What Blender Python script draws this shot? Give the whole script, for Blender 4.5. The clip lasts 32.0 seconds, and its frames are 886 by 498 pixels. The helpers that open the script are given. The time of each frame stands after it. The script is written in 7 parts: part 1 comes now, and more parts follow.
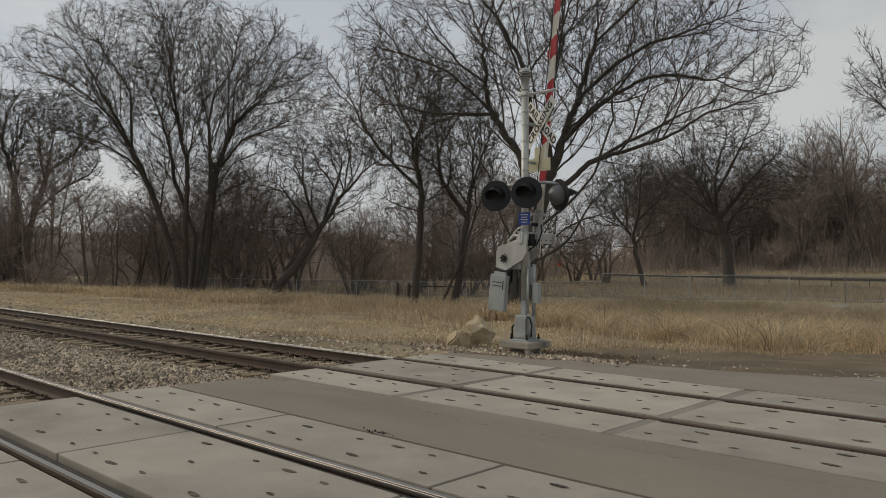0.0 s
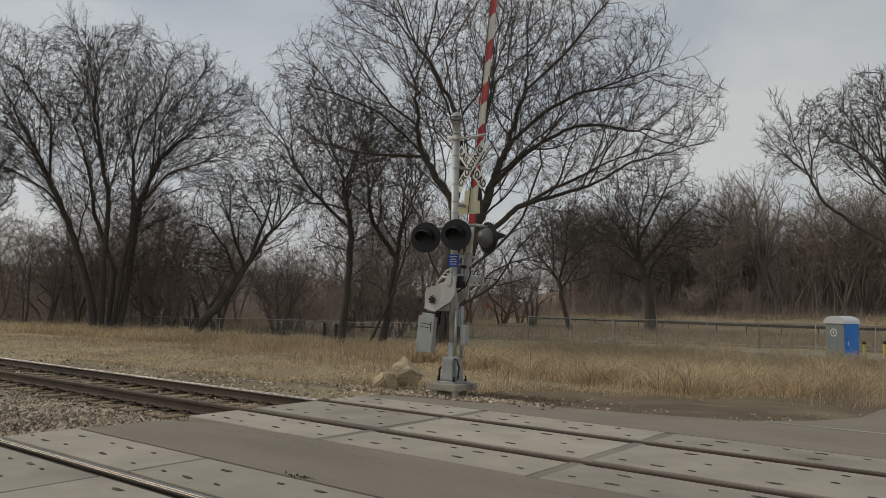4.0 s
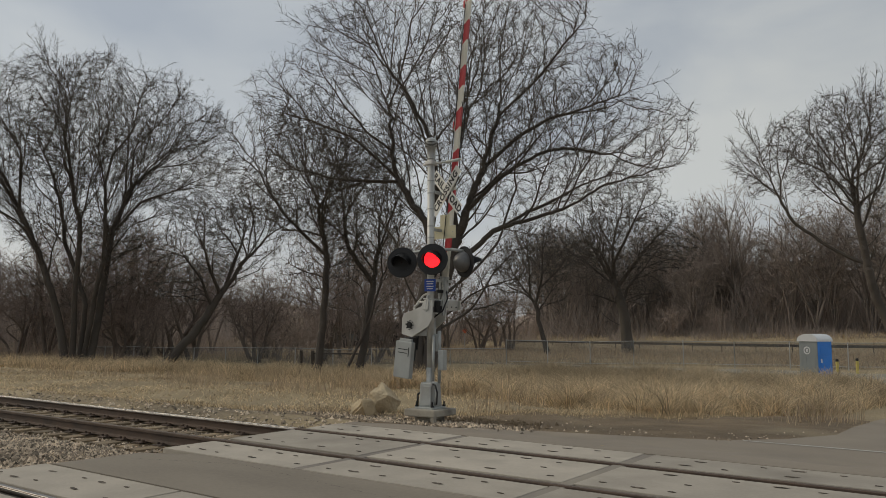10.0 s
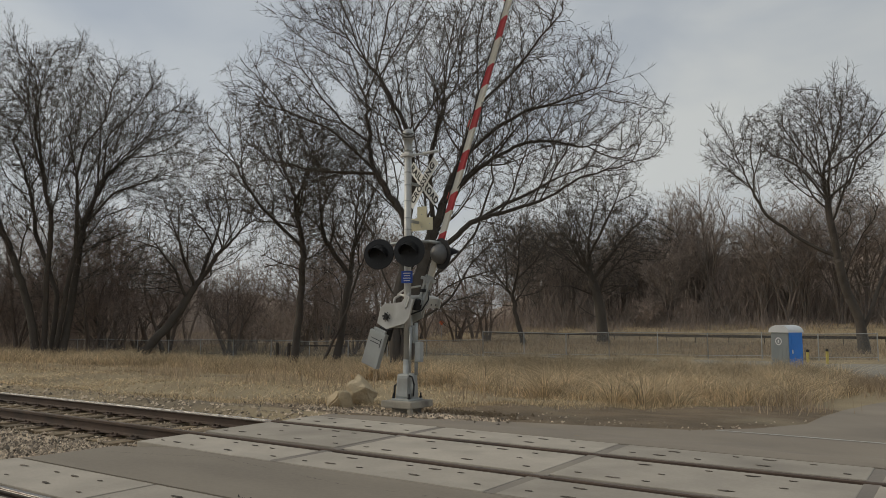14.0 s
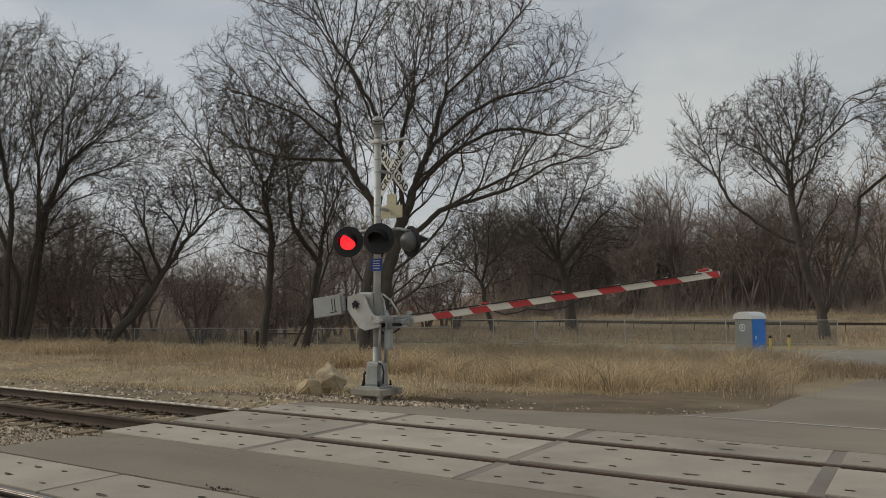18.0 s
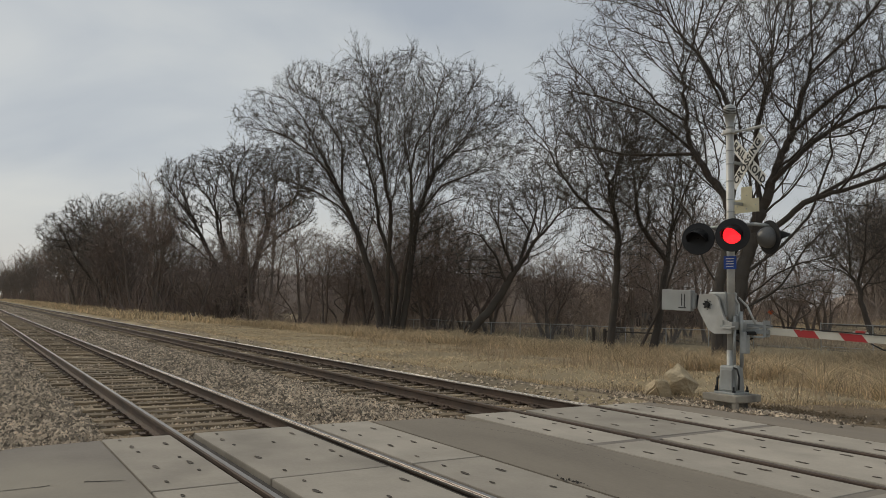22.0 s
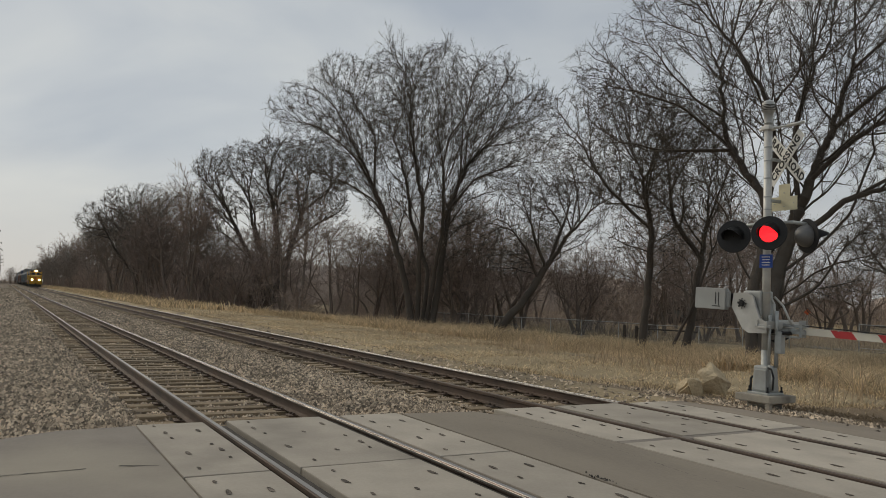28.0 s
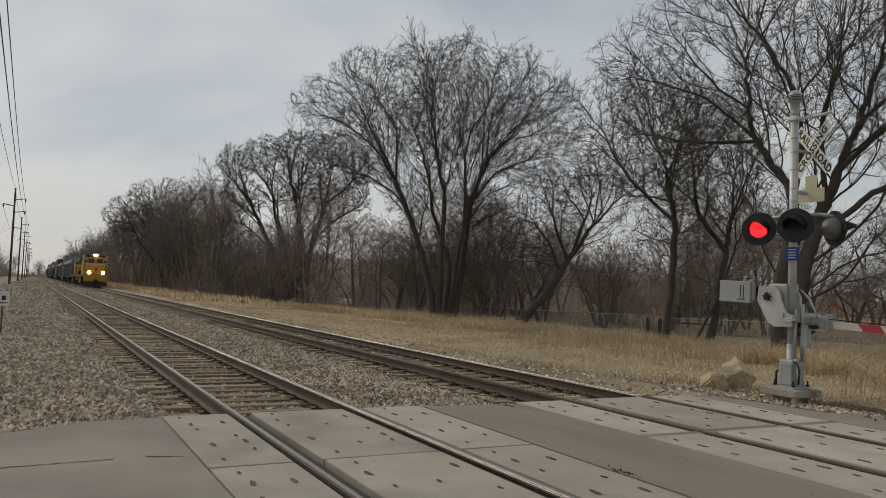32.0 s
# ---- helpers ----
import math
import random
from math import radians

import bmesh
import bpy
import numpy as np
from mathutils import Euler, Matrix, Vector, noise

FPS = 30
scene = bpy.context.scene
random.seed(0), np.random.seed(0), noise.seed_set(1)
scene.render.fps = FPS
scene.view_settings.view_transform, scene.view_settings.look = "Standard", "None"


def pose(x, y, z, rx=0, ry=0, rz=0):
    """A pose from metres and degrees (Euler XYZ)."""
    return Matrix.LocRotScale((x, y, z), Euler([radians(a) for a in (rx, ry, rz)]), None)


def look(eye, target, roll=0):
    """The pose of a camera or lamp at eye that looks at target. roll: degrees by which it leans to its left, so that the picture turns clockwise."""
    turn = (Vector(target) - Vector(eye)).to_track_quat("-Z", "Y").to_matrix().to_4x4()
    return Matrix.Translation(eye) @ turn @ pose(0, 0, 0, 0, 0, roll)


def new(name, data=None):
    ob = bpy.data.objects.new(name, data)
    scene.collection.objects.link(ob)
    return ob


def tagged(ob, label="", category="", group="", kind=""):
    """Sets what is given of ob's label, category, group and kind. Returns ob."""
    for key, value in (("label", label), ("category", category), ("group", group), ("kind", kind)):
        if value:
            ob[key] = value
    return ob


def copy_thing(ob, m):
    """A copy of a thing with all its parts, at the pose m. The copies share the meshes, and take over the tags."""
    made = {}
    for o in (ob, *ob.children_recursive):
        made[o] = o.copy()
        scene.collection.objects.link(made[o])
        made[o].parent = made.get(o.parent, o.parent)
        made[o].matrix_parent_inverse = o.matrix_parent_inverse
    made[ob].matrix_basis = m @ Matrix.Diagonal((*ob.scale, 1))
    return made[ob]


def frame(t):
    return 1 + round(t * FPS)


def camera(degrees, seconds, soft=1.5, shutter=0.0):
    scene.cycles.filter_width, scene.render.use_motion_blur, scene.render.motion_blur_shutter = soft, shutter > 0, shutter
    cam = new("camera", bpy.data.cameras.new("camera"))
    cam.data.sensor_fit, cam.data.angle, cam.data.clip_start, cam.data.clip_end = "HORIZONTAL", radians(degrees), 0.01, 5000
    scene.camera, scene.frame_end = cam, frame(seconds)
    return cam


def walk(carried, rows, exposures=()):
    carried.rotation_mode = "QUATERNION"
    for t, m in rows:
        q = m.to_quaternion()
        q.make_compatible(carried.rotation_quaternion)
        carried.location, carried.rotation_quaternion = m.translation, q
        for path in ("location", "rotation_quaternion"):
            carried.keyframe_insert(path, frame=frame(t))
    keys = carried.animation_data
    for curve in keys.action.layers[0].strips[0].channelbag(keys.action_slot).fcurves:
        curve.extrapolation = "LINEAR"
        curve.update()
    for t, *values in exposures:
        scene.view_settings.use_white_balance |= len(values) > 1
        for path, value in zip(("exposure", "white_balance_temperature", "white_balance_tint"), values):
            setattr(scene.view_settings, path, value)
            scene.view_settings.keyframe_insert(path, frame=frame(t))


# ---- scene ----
cam = camera(60.27, 32.0, 0.9)
EYE = (0.0, 0.0, 1.53)
# seconds, yaw from +y to the left, pitch, roll
ROWS = [
    (0, 43.24, 1.08, 0.17), (0.5, 39.84, 1.75, 0.73), (1, 38.87, 2.61, 0.74), (1.5, 39.20, 3.52, 0.59),
    (2, 38.98, 3.38, 0.42), (2.5, 38.70, 4.60, 0.11), (3, 38.14, 4.39, 0.77), (3.5, 37.88, 4.34, 1.07),
    (5.5, 38.39, 3.66, 1.09), (6, 38.40, 3.88, 0.57), (6.5, 37.85, 4.39, 0.55), (7, 37.40, 4.71, 0.48),
    (7.5, 37.02, 4.73, 0.49), (8, 36.84, 4.97, 0.34), (8.5, 36.45, 5.36, 0.16), (9, 36.20, 5.94, -0.05),
    (9.5, 36.19, 6.07, 0.03), (10, 36.19, 6.08, 0.08), (10.5, 36.39, 5.96, 0.13), (11, 36.23, 5.71, 0.30),
    (11.5, 36.00, 5.58, 0.08), (12, 35.72, 5.61, -0.09), (12.5, 35.83, 5.79, 0.19), (13, 35.70, 5.94, 0.08),
    (13.5, 35.28, 5.74, -0.06), (14, 34.45, 5.47, -0.02), (14.5, 34.13, 5.45, 0.12), (16.5, 33.08, 5.32, 0.07),
    (17, 32.86, 5.00, -0.18), (17.5, 32.46, 4.82, -0.16), (18, 32.17, 4.54, -0.17), (18.5, 32.12, 4.45, 0.06),
    (19, 32.00, 4.46, 0.34), (19.5, 32.12, 4.22, 0.50), (20, 33.71, 3.75, 0.72), (20.2, 37.61, 3.46, 0.74),
    (20.3, 40.11, 3.31, 0.75), (20.4, 42.81, 3.17, 0.77), (20.5, 46.31, 3.03, 0.78), (20.6, 49.11, 3.02, 0.69),
    (20.8, 52.86, 3.02, 0.51), (21, 54.98, 3.02, 0.33), (21.5, 56.98, 3.58, 0.37), (22, 57.82, 4.16, 1.22),
    (22.5, 58.45, 3.92, 1.46), (23, 58.50, 3.67, 1.39), (23.5, 58.56, 3.69, 1.49), (24, 58.42, 3.60, 1.75),
    (24.5, 58.73, 3.36, 1.88), (25, 59.22, 3.21, 2.01), (25.5, 59.45, 3.30, 2.13), (27.5, 60.34, 3.36, 2.18),
    (28, 60.16, 3.62, 2.23), (28.5, 60.00, 3.69, 2.27), (29, 59.85, 3.61, 2.23), (29.5, 59.71, 3.63, 2.21),
    (30, 59.93, 3.57, 2.16), (30.5, 60.44, 3.35, 2.23), (31, 60.87, 3.22, 2.24), (31.5, 61.42, 3.00, 1.98),
    (32, 61.78, 3.04, 2.24),
]


def aim(yaw, pitch):
    a, b = radians(yaw), radians(pitch)
    return Vector((-math.sin(a) * math.cos(b), math.cos(a) * math.cos(b), math.sin(b)))


walk(cam, [(t, look(EYE, Vector(EYE) + aim(yaw, pitch) * 10, roll)) for t, yaw, pitch, roll in ROWS], [(0.0, 0.0, 7720, 9), (32.0, 0.0, 7720, 9)])

# ---- sky and sun: a grey overcast afternoon ----
world = bpy.data.worlds.new("world")
scene.world = world
world.use_nodes = True
wn, wl = world.node_tree.nodes, world.node_tree.links
wn.clear()


def wnode(kind, **kw):
    n = wn.new(kind)
    for k, v in kw.items():
        if k == "ramp":
            el = n.color_ramp.elements
            while len(el) < len(v):
                el.new(0.5)
            for e, (p, c) in zip(el, v):
                e.position, e.color = p, (*c, 1)
        else:
            n.inputs[k].default_value = v
    return n


SUN_ELEV, SUN_ROT = radians(32), radians(250)
sky = wn.new("ShaderNodeTexSky")
sky.sky_type, sky.sun_disc, sky.sun_elevation, sky.sun_rotation = "NISHITA", False, SUN_ELEV, SUN_ROT
geo_w = wn.new("ShaderNodeTexCoord")
stretch = wn.new("ShaderNodeMapping")
stretch.inputs["Scale"].default_value = (1.0, 1.0, 2.6)
wl.new(geo_w.outputs["Generated"], stretch.inputs["Vector"])
clouds = wnode("ShaderNodeTexNoise", Scale=1.9, Detail=5.0, Roughness=0.5, Distortion=0.4)
wl.new(stretch.outputs[0], clouds.inputs["Vector"])
cloud_col = wnode("ShaderNodeValToRGB", ramp=[(0.34, (0.378, 0.460, 0.602)), (0.5, (0.480, 0.562, 0.688)), (0.66, (0.592, 0.668, 0.765))])
wl.new(clouds.outputs["Fac"], cloud_col.inputs[0])
up = wn.new("ShaderNodeSeparateXYZ")
wl.new(geo_w.outputs["Generated"], up.inputs[0])
low = wnode("ShaderNodeMapRange", **{"From Min": 0.0, "From Max": 0.17, "To Min": 1.0, "To Max": 0.0})
wl.new(up.outputs["Z"], low.inputs["Value"])
haze = wn.new("ShaderNodeMix")
haze.data_type = "RGBA"
haze.inputs["B"].default_value = (0.51, 0.558, 0.638, 1)
wl.new(low.outputs[0], haze.inputs["Factor"])
wl.new(cloud_col.outputs[0], haze.inputs["A"])
veil = wn.new("ShaderNodeMix")
veil.data_type = "RGBA"
veil.inputs["Factor"].default_value = 0.94
dim = wn.new("ShaderNodeMix")
dim.data_type, dim.blend_type = "RGBA", "MULTIPLY"
dim.inputs["Factor"].default_value = 1.0
dim.inputs["B"].default_value = (0.1, 0.1, 0.1, 1)
wl.new(sky.outputs[0], dim.inputs["A"])
wl.new(dim.outputs["Result"], veil.inputs["A"])
wl.new(haze.outputs["Result"], veil.inputs["B"])
west = wnode("ShaderNodeMapRange", **{"From Min": -1.0, "From Max": 0.6, "To Min": 1.07, "To Max": 0.76})
wl.new(up.outputs["X"], west.inputs["Value"])
thin = wn.new("ShaderNodeVectorMath")
thin.operation = "SCALE"
wl.new(veil.outputs["Result"], thin.inputs[0])
wl.new(west.outputs[0], thin.inputs["Scale"])
back = wnode("ShaderNodeBackground", Strength=0.93)
wl.new(thin.outputs[0], back.inputs["Color"])
wl.new(back.outputs[0], wn.new("ShaderNodeOutputWorld").inputs[0])

sun = new("sun", bpy.data.lights.new("sun", "SUN"))
sun.data.energy, sun.data.angle, sun.data.color = 1.0, radians(25), (1.0, 0.94, 0.85)
sun.matrix_world = look((0, 0, 0), -Vector((math.sin(SUN_ROT) * math.cos(SUN_ELEV), math.cos(SUN_ROT) * math.cos(SUN_ELEV), math.sin(SUN_ELEV))))


# ---- materials ----
def mat(name, a, b=None, rough=0.8, metal=0.0, scale=4.0, fine=60.0, bump=0.15, spread=0.35, c=None, emit=0.0, gap=0.02, island=0.0, stretch=(1, 1, 1)):
    """A surface whose colour wanders between a and b at a coarse and a fine scale, with relief; c: stains; island: how much each piece differs."""
    m = bpy.data.materials.new(name)
    m.use_nodes = True
    n, l = m.node_tree.nodes, m.node_tree.links
    p = n["Principled BSDF"]
    b = b or tuple(v * 0.75 for v in a)
    co = n.new("ShaderNodeTexCoord")
    mp = n.new("ShaderNodeMapping")
    mp.inputs["Scale"].default_value = stretch
    geo = n.new("ShaderNodeNewGeometry")
    l.new(geo.outputs["Position"] if island >= 0 else co.outputs["Object"], mp.inputs["Vector"])
    coarse, grain = n.new("ShaderNodeTexNoise"), n.new("ShaderNodeTexNoise")
    for t, s, d in ((coarse, scale, 4), (grain, fine, 3)):
        t.inputs["Scale"].default_value, t.inputs["Detail"].default_value = s, d
        l.new(mp.outputs[0], t.inputs["Vector"])
    mix = n.new("ShaderNodeMix")
    mix.data_type = "RGBA"
    mix.inputs["A"].default_value, mix.inputs["B"].default_value = (*a, 1), (*b, 1)
    ad = n.new("ShaderNodeMath")
    ad.operation = "MULTIPLY_ADD"
    ad.inputs[1].default_value, ad.inputs[2].default_value = spread, 0.0
    l.new(grain.outputs["Fac"], ad.inputs[0])
    rg = n.new("ShaderNodeMapRange")
    rg.inputs["From Min"].default_value, rg.inputs["From Max"].default_value = 0.35, 0.65
    rg.inputs["To Max"].default_value = 1.0 - spread
    l.new(coarse.outputs["Fac"], rg.inputs["Value"])
    sm = n.new("ShaderNodeMath")
    l.new(ad.outputs[0], sm.inputs[0]), l.new(rg.outputs[0], sm.inputs[1])
    l.new(sm.outputs[0], mix.inputs["Factor"])
    out = mix.outputs["Result"]
    if c:
        st = n.new("ShaderNodeTexNoise")
        st.inputs["Scale"].default_value, st.inputs["Detail"].default_value = scale * 0.37, 6
        l.new(mp.outputs[0], st.inputs["Vector"])
        sr = n.new("ShaderNodeMapRange")
        sr.inputs["From Min"].default_value, sr.inputs["From Max"].default_value, sr.inputs["To Max"].default_value = 0.5, 0.68, 0.85
        l.new(st.outputs["Fac"], sr.inputs["Value"])
        m2 = n.new("ShaderNodeMix")
        m2.data_type = "RGBA"
        m2.inputs["B"].default_value = (*c, 1)
        l.new(sr.outputs[0], m2.inputs["Factor"]), l.new(out, m2.inputs["A"])
        out = m2.outputs["Result"]
    if island > 0:
        hs = n.new("ShaderNodeHueSaturation")
        ri = n.new("ShaderNodeMapRange")
        ri.inputs["To Min"].default_value, ri.inputs["To Max"].default_value = 1 - island, 1 + island
        ob = n.new("ShaderNodeObjectInfo")
        av = n.new("ShaderNodeMath")
        fr = n.new("ShaderNodeMath")
        fr.operation = "FRACT"
        l.new(geo.outputs["Random Per Island"], av.inputs[0]), l.new(ob.outputs["Random"], av.inputs[1])
        l.new(av.outputs[0], fr.inputs[0]), l.new(fr.outputs[0], ri.inputs["Value"])
        l.new(ri.outputs[0], hs.inputs["Value"]), l.new(out, hs.inputs["Color"])
        out = hs.outputs["Color"]
    l.new(out, p.inputs["Base Color"])
    p.inputs["Roughness"].default_value, p.inputs["Metallic"].default_value = rough, metal
    if bump:
        bp = n.new("ShaderNodeBump")
        bp.inputs["Strength"].default_value, bp.inputs["Distance"].default_value = bump, gap
        l.new(grain.outputs["Fac"], bp.inputs["Height"]), l.new(bp.outputs[0], p.inputs["Normal"])
    if emit:
        l.new(out, p.inputs["Emission Color"])
        p.inputs["Emission Strength"].default_value = emit
    return m


CONCRETE = mat("panel_concrete", (0.48, 0.427, 0.354), (0.343, 0.304, 0.253), 0.87, scale=1.7, fine=30, bump=0.4, c=(0.265, 0.235, 0.195), island=0.16, gap=0.008, spread=0.52)
CONCRETE_OLD = mat("footing_concrete", (0.42, 0.385, 0.32), (0.30, 0.27, 0.225), 0.9, scale=5, fine=60, bump=0.3, c=(0.16, 0.145, 0.125))
ASPHALT = mat("asphalt", (0.280, 0.245, 0.207), (0.178, 0.156, 0.135), 0.88, scale=0.9, fine=26, bump=0.4, c=(0.33, 0.293, 0.233), gap=0.008, spread=0.5)
ASPHALT_DUSTY = mat("dusty_asphalt", (0.315, 0.265, 0.207), (0.215, 0.182, 0.146), 0.9, scale=0.45, fine=22, bump=0.4, c=(0.36, 0.30, 0.225), gap=0.008, spread=0.45)
ASPHALT_DARK = mat("asphalt_patch", (0.315, 0.268, 0.207), (0.185, 0.158, 0.127), 0.86, scale=0.42, fine=24, bump=0.4, c=(0.335, 0.287, 0.225), gap=0.008, spread=0.5, stretch=(0.6, 1.6, 1))
RUBBER = mat("dark_filler", (0.058, 0.048, 0.039), (0.032, 0.027, 0.023), 0.85, scale=3, fine=40, bump=0.3)
RAIL_SIDE = mat("rusty_rail_steel", (0.125, 0.082, 0.058), (0.075, 0.052, 0.04), 0.75, 0.1, scale=3, fine=50, bump=0.2, c=(0.06, 0.045, 0.036))
RAIL_TOP = mat("polished_rail_steel", (0.46, 0.44, 0.415), (0.32, 0.30, 0.275), 0.46, 1.0, scale=1.2, fine=30, bump=0.02, stretch=(0.2, 14, 1))
RAIL_WORN = mat("worn_rail_steel", (0.60, 0.58, 0.55), (0.42, 0.40, 0.37), 0.45, 0.9, scale=1.2, fine=30, bump=0.02, stretch=(0.2, 14, 1))
RAIL_DULL = mat("dull_rail_steel", (0.22, 0.17, 0.135), (0.13, 0.10, 0.08), 0.55, 0.4, scale=1.5, fine=30, bump=0.02, stretch=(0.2, 6, 1))
TIE = mat("weathered_tie_wood", (0.35, 0.262, 0.165), (0.15, 0.112, 0.074), 0.9, scale=2, fine=24, bump=0.6, c=(0.30, 0.24, 0.17), island=0.35, stretch=(6, 1, 4))
BALLAST = mat("ballast_stone", (0.60, 0.49, 0.37), (0.33, 0.26, 0.19), 0.9, scale=1.0, fine=30, bump=0.3, island=0.8)
BALLAST_BED = mat("ballast_bed", (0.27, 0.215, 0.155), (0.10, 0.078, 0.058), 0.95, scale=9, fine=30, bump=1.0, c=(0.20, 0.16, 0.12), gap=0.06, spread=0.6)
GROUND = mat("dry_ground", (0.46, 0.363, 0.222), (0.285, 0.222, 0.136), 0.97, scale=0.45, fine=11, bump=0.9, c=(0.19, 0.153, 0.106), gap=0.08, spread=0.5)
DIRT = mat("bare_dirt", (0.325, 0.24, 0.152), (0.128, 0.093, 0.061), 0.96, scale=0.9, fine=22, bump=1.0, c=(0.33, 0.27, 0.18), gap=0.08, spread=0.55)
GRAVEL = mat("gravel_road", (0.36, 0.325, 0.265), (0.26, 0.235, 0.195), 0.95, scale=0.7, fine=20, bump=0.5, gap=0.03)
GRASS = mat("dry_grass", (0.72, 0.578, 0.385), (0.48, 0.376, 0.246), 0.8, scale=0.22, fine=1.1, bump=0, c=(0.34, 0.26, 0.165), island=0.6)
GRASS_RED = mat("rusty_weeds", (0.56, 0.44, 0.31), (0.40, 0.305, 0.21), 0.85, scale=0.4, fine=2, bump=0, island=0.4)
BARK = mat("grey_brown_bark", (0.105, 0.088, 0.074), (0.062, 0.052, 0.044), 0.92, scale=1.2, fine=11, bump=0.9, c=(0.10, 0.088, 0.074), gap=0.05, stretch=(1, 1, 0.3))
TWIG = mat("grey_twigs", (0.112, 0.098, 0.086), (0.075, 0.066, 0.058), 0.9, scale=0.2, fine=2, bump=0, island=0.25)
# aerial haze over far trees is put into this paler grey
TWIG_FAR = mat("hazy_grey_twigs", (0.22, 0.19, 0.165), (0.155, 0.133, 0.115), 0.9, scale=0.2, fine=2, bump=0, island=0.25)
# russet of the right-hand wood, with the haze before it mixed into the colour
TWIG_ROSE = mat("hazy_russet_twigs", (0.35, 0.288, 0.25), (0.245, 0.202, 0.176), 0.9, scale=0.2, fine=2, bump=0, island=0.3)
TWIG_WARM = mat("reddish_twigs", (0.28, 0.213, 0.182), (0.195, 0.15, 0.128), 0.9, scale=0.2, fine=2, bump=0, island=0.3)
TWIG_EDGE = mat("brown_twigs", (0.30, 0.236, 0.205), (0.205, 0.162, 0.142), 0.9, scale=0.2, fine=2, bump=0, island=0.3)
BRUSH = mat("brown_brush", (0.40, 0.32, 0.275), (0.28, 0.225, 0.192), 0.95, scale=0.15, fine=1.5, bump=0, island=0.35)
for m_ in (GRASS, GRASS_RED):
    n_, l_ = m_.node_tree.nodes, m_.node_tree.links
    thru, both = n_.new("ShaderNodeBsdfTranslucent"), n_.new("ShaderNodeMixShader")
    both.inputs[0].default_value = 0.38
    l_.new(n_["Principled BSDF"].inputs["Base Color"].links[0].from_socket, thru.inputs["Color"])
    l_.new(n_["Principled BSDF"].outputs[0], both.inputs[1]), l_.new(thru.outputs[0], both.inputs[2])
    l_.new(both.outputs[0], n_["Material Output"].inputs["Surface"])


# ---- helpers for meshes ----
def part(name, bm, material, parent, label="", smooth=False):
    me = bpy.data.meshes.new(name)
    bm.to_mesh(me)
    bm.free()
    me.materials.append(material)
    if smooth:
        me.polygons.foreach_set("use_smooth", [True] * len(me.polygons))
    ob = new(name, me)
    ob.parent = parent
    if label:
        ob["label"] = label
    return ob


def sheet(name, verts, faces, material, parent=None, smooth=False):
    """A mesh object straight from arrays of places and equal-sided faces."""
    verts, faces = np.asarray(verts, np.float32), np.asarray(faces, np.int32)
    me = bpy.data.meshes.new(name)
    n, k = faces.shape
    me.vertices.add(len(verts))
    me.vertices.foreach_set("co", verts.ravel())
    me.loops.add(n * k)
    me.loops.foreach_set("vertex_index", faces.ravel())
    me.polygons.add(n)
    me.polygons.foreach_set("loop_start", np.arange(0, n * k, k, dtype=np.int32))
    me.polygons.foreach_set("use_smooth", np.full(n, smooth))
    me.update(calc_edges=True)
    me.materials.append(material)
    ob = new(name, me)
    ob.parent = parent
    return ob


def empty(name, m, label, category, group="", kind=""):
    ob = new(name)
    ob.matrix_basis = m
    return tagged(ob, label, category, group, kind)


def box(bm, c, s, bevel=0.0, m=None, taper=1.0):
    """A block at c of sizes s, its top scaled by taper, its edges rounded by bevel."""
    b = bmesh.new()
    bmesh.ops.create_cube(b, size=1.0)
    for v in b.verts:
        k = taper if v.co.z > 0 else 1.0
        v.co = Vector((v.co.x * s[0] * k, v.co.y * s[1] * k, v.co.z * s[2]))
    if bevel:
        bmesh.ops.bevel(b, geom=b.edges[:], offset=bevel, segments=2, affect="EDGES", profile=0.6)
    bmesh.ops.transform(b, matrix=Matrix.Translation(c) @ (m or Matrix()), verts=b.verts[:])
    join(bm, b)
    return bm


def join(bm, b):
    me = bpy.data.meshes.new("tmp")
    b.to_mesh(me)
    b.free()
    bm.from_mesh(me)
    bpy.data.meshes.remove(me)


def rod(bm, p, q, r, n=12, r2=None):
    p, q = Vector(p), Vector(q)
    d = q - p
    m = Matrix.Translation((p + q) / 2) @ d.to_track_quat("Z", "Y").to_matrix().to_4x4()
    bmesh.ops.create_cone(bm, cap_ends=True, segments=n, radius1=r, radius2=r if r2 is None else r2, depth=d.length, matrix=m)
    return bm


def pipe(bm, pts, r, n=8):
    for a, b in zip(pts, pts[1:]):
        rod(bm, a, b, r, n)
    for p in pts[1:-1]:
        bmesh.ops.create_icosphere(bm, subdivisions=1, radius=r * 1.02, matrix=Matrix.Translation(p))
    return bm


def prism(bm, outline, depth, m=None):
    """An outline in x, z pushed from y = -depth / 2 to depth / 2."""
    m = m or Matrix()
    lo = [bm.verts.new(m @ Vector((x, -depth / 2, z))) for x, z in outline]
    hi = [bm.verts.new(m @ Vector((x, depth / 2, z))) for x, z in outline]
    bm.faces.new(lo), bm.faces.new(hi[::-1])
    for i in range(len(lo)):
        j = (i + 1) % len(lo)
        bm.faces.new((lo[j], lo[i], hi[i], hi[j]))
    bmesh.ops.recalc_face_normals(bm, faces=bm.faces[:])
    return bm


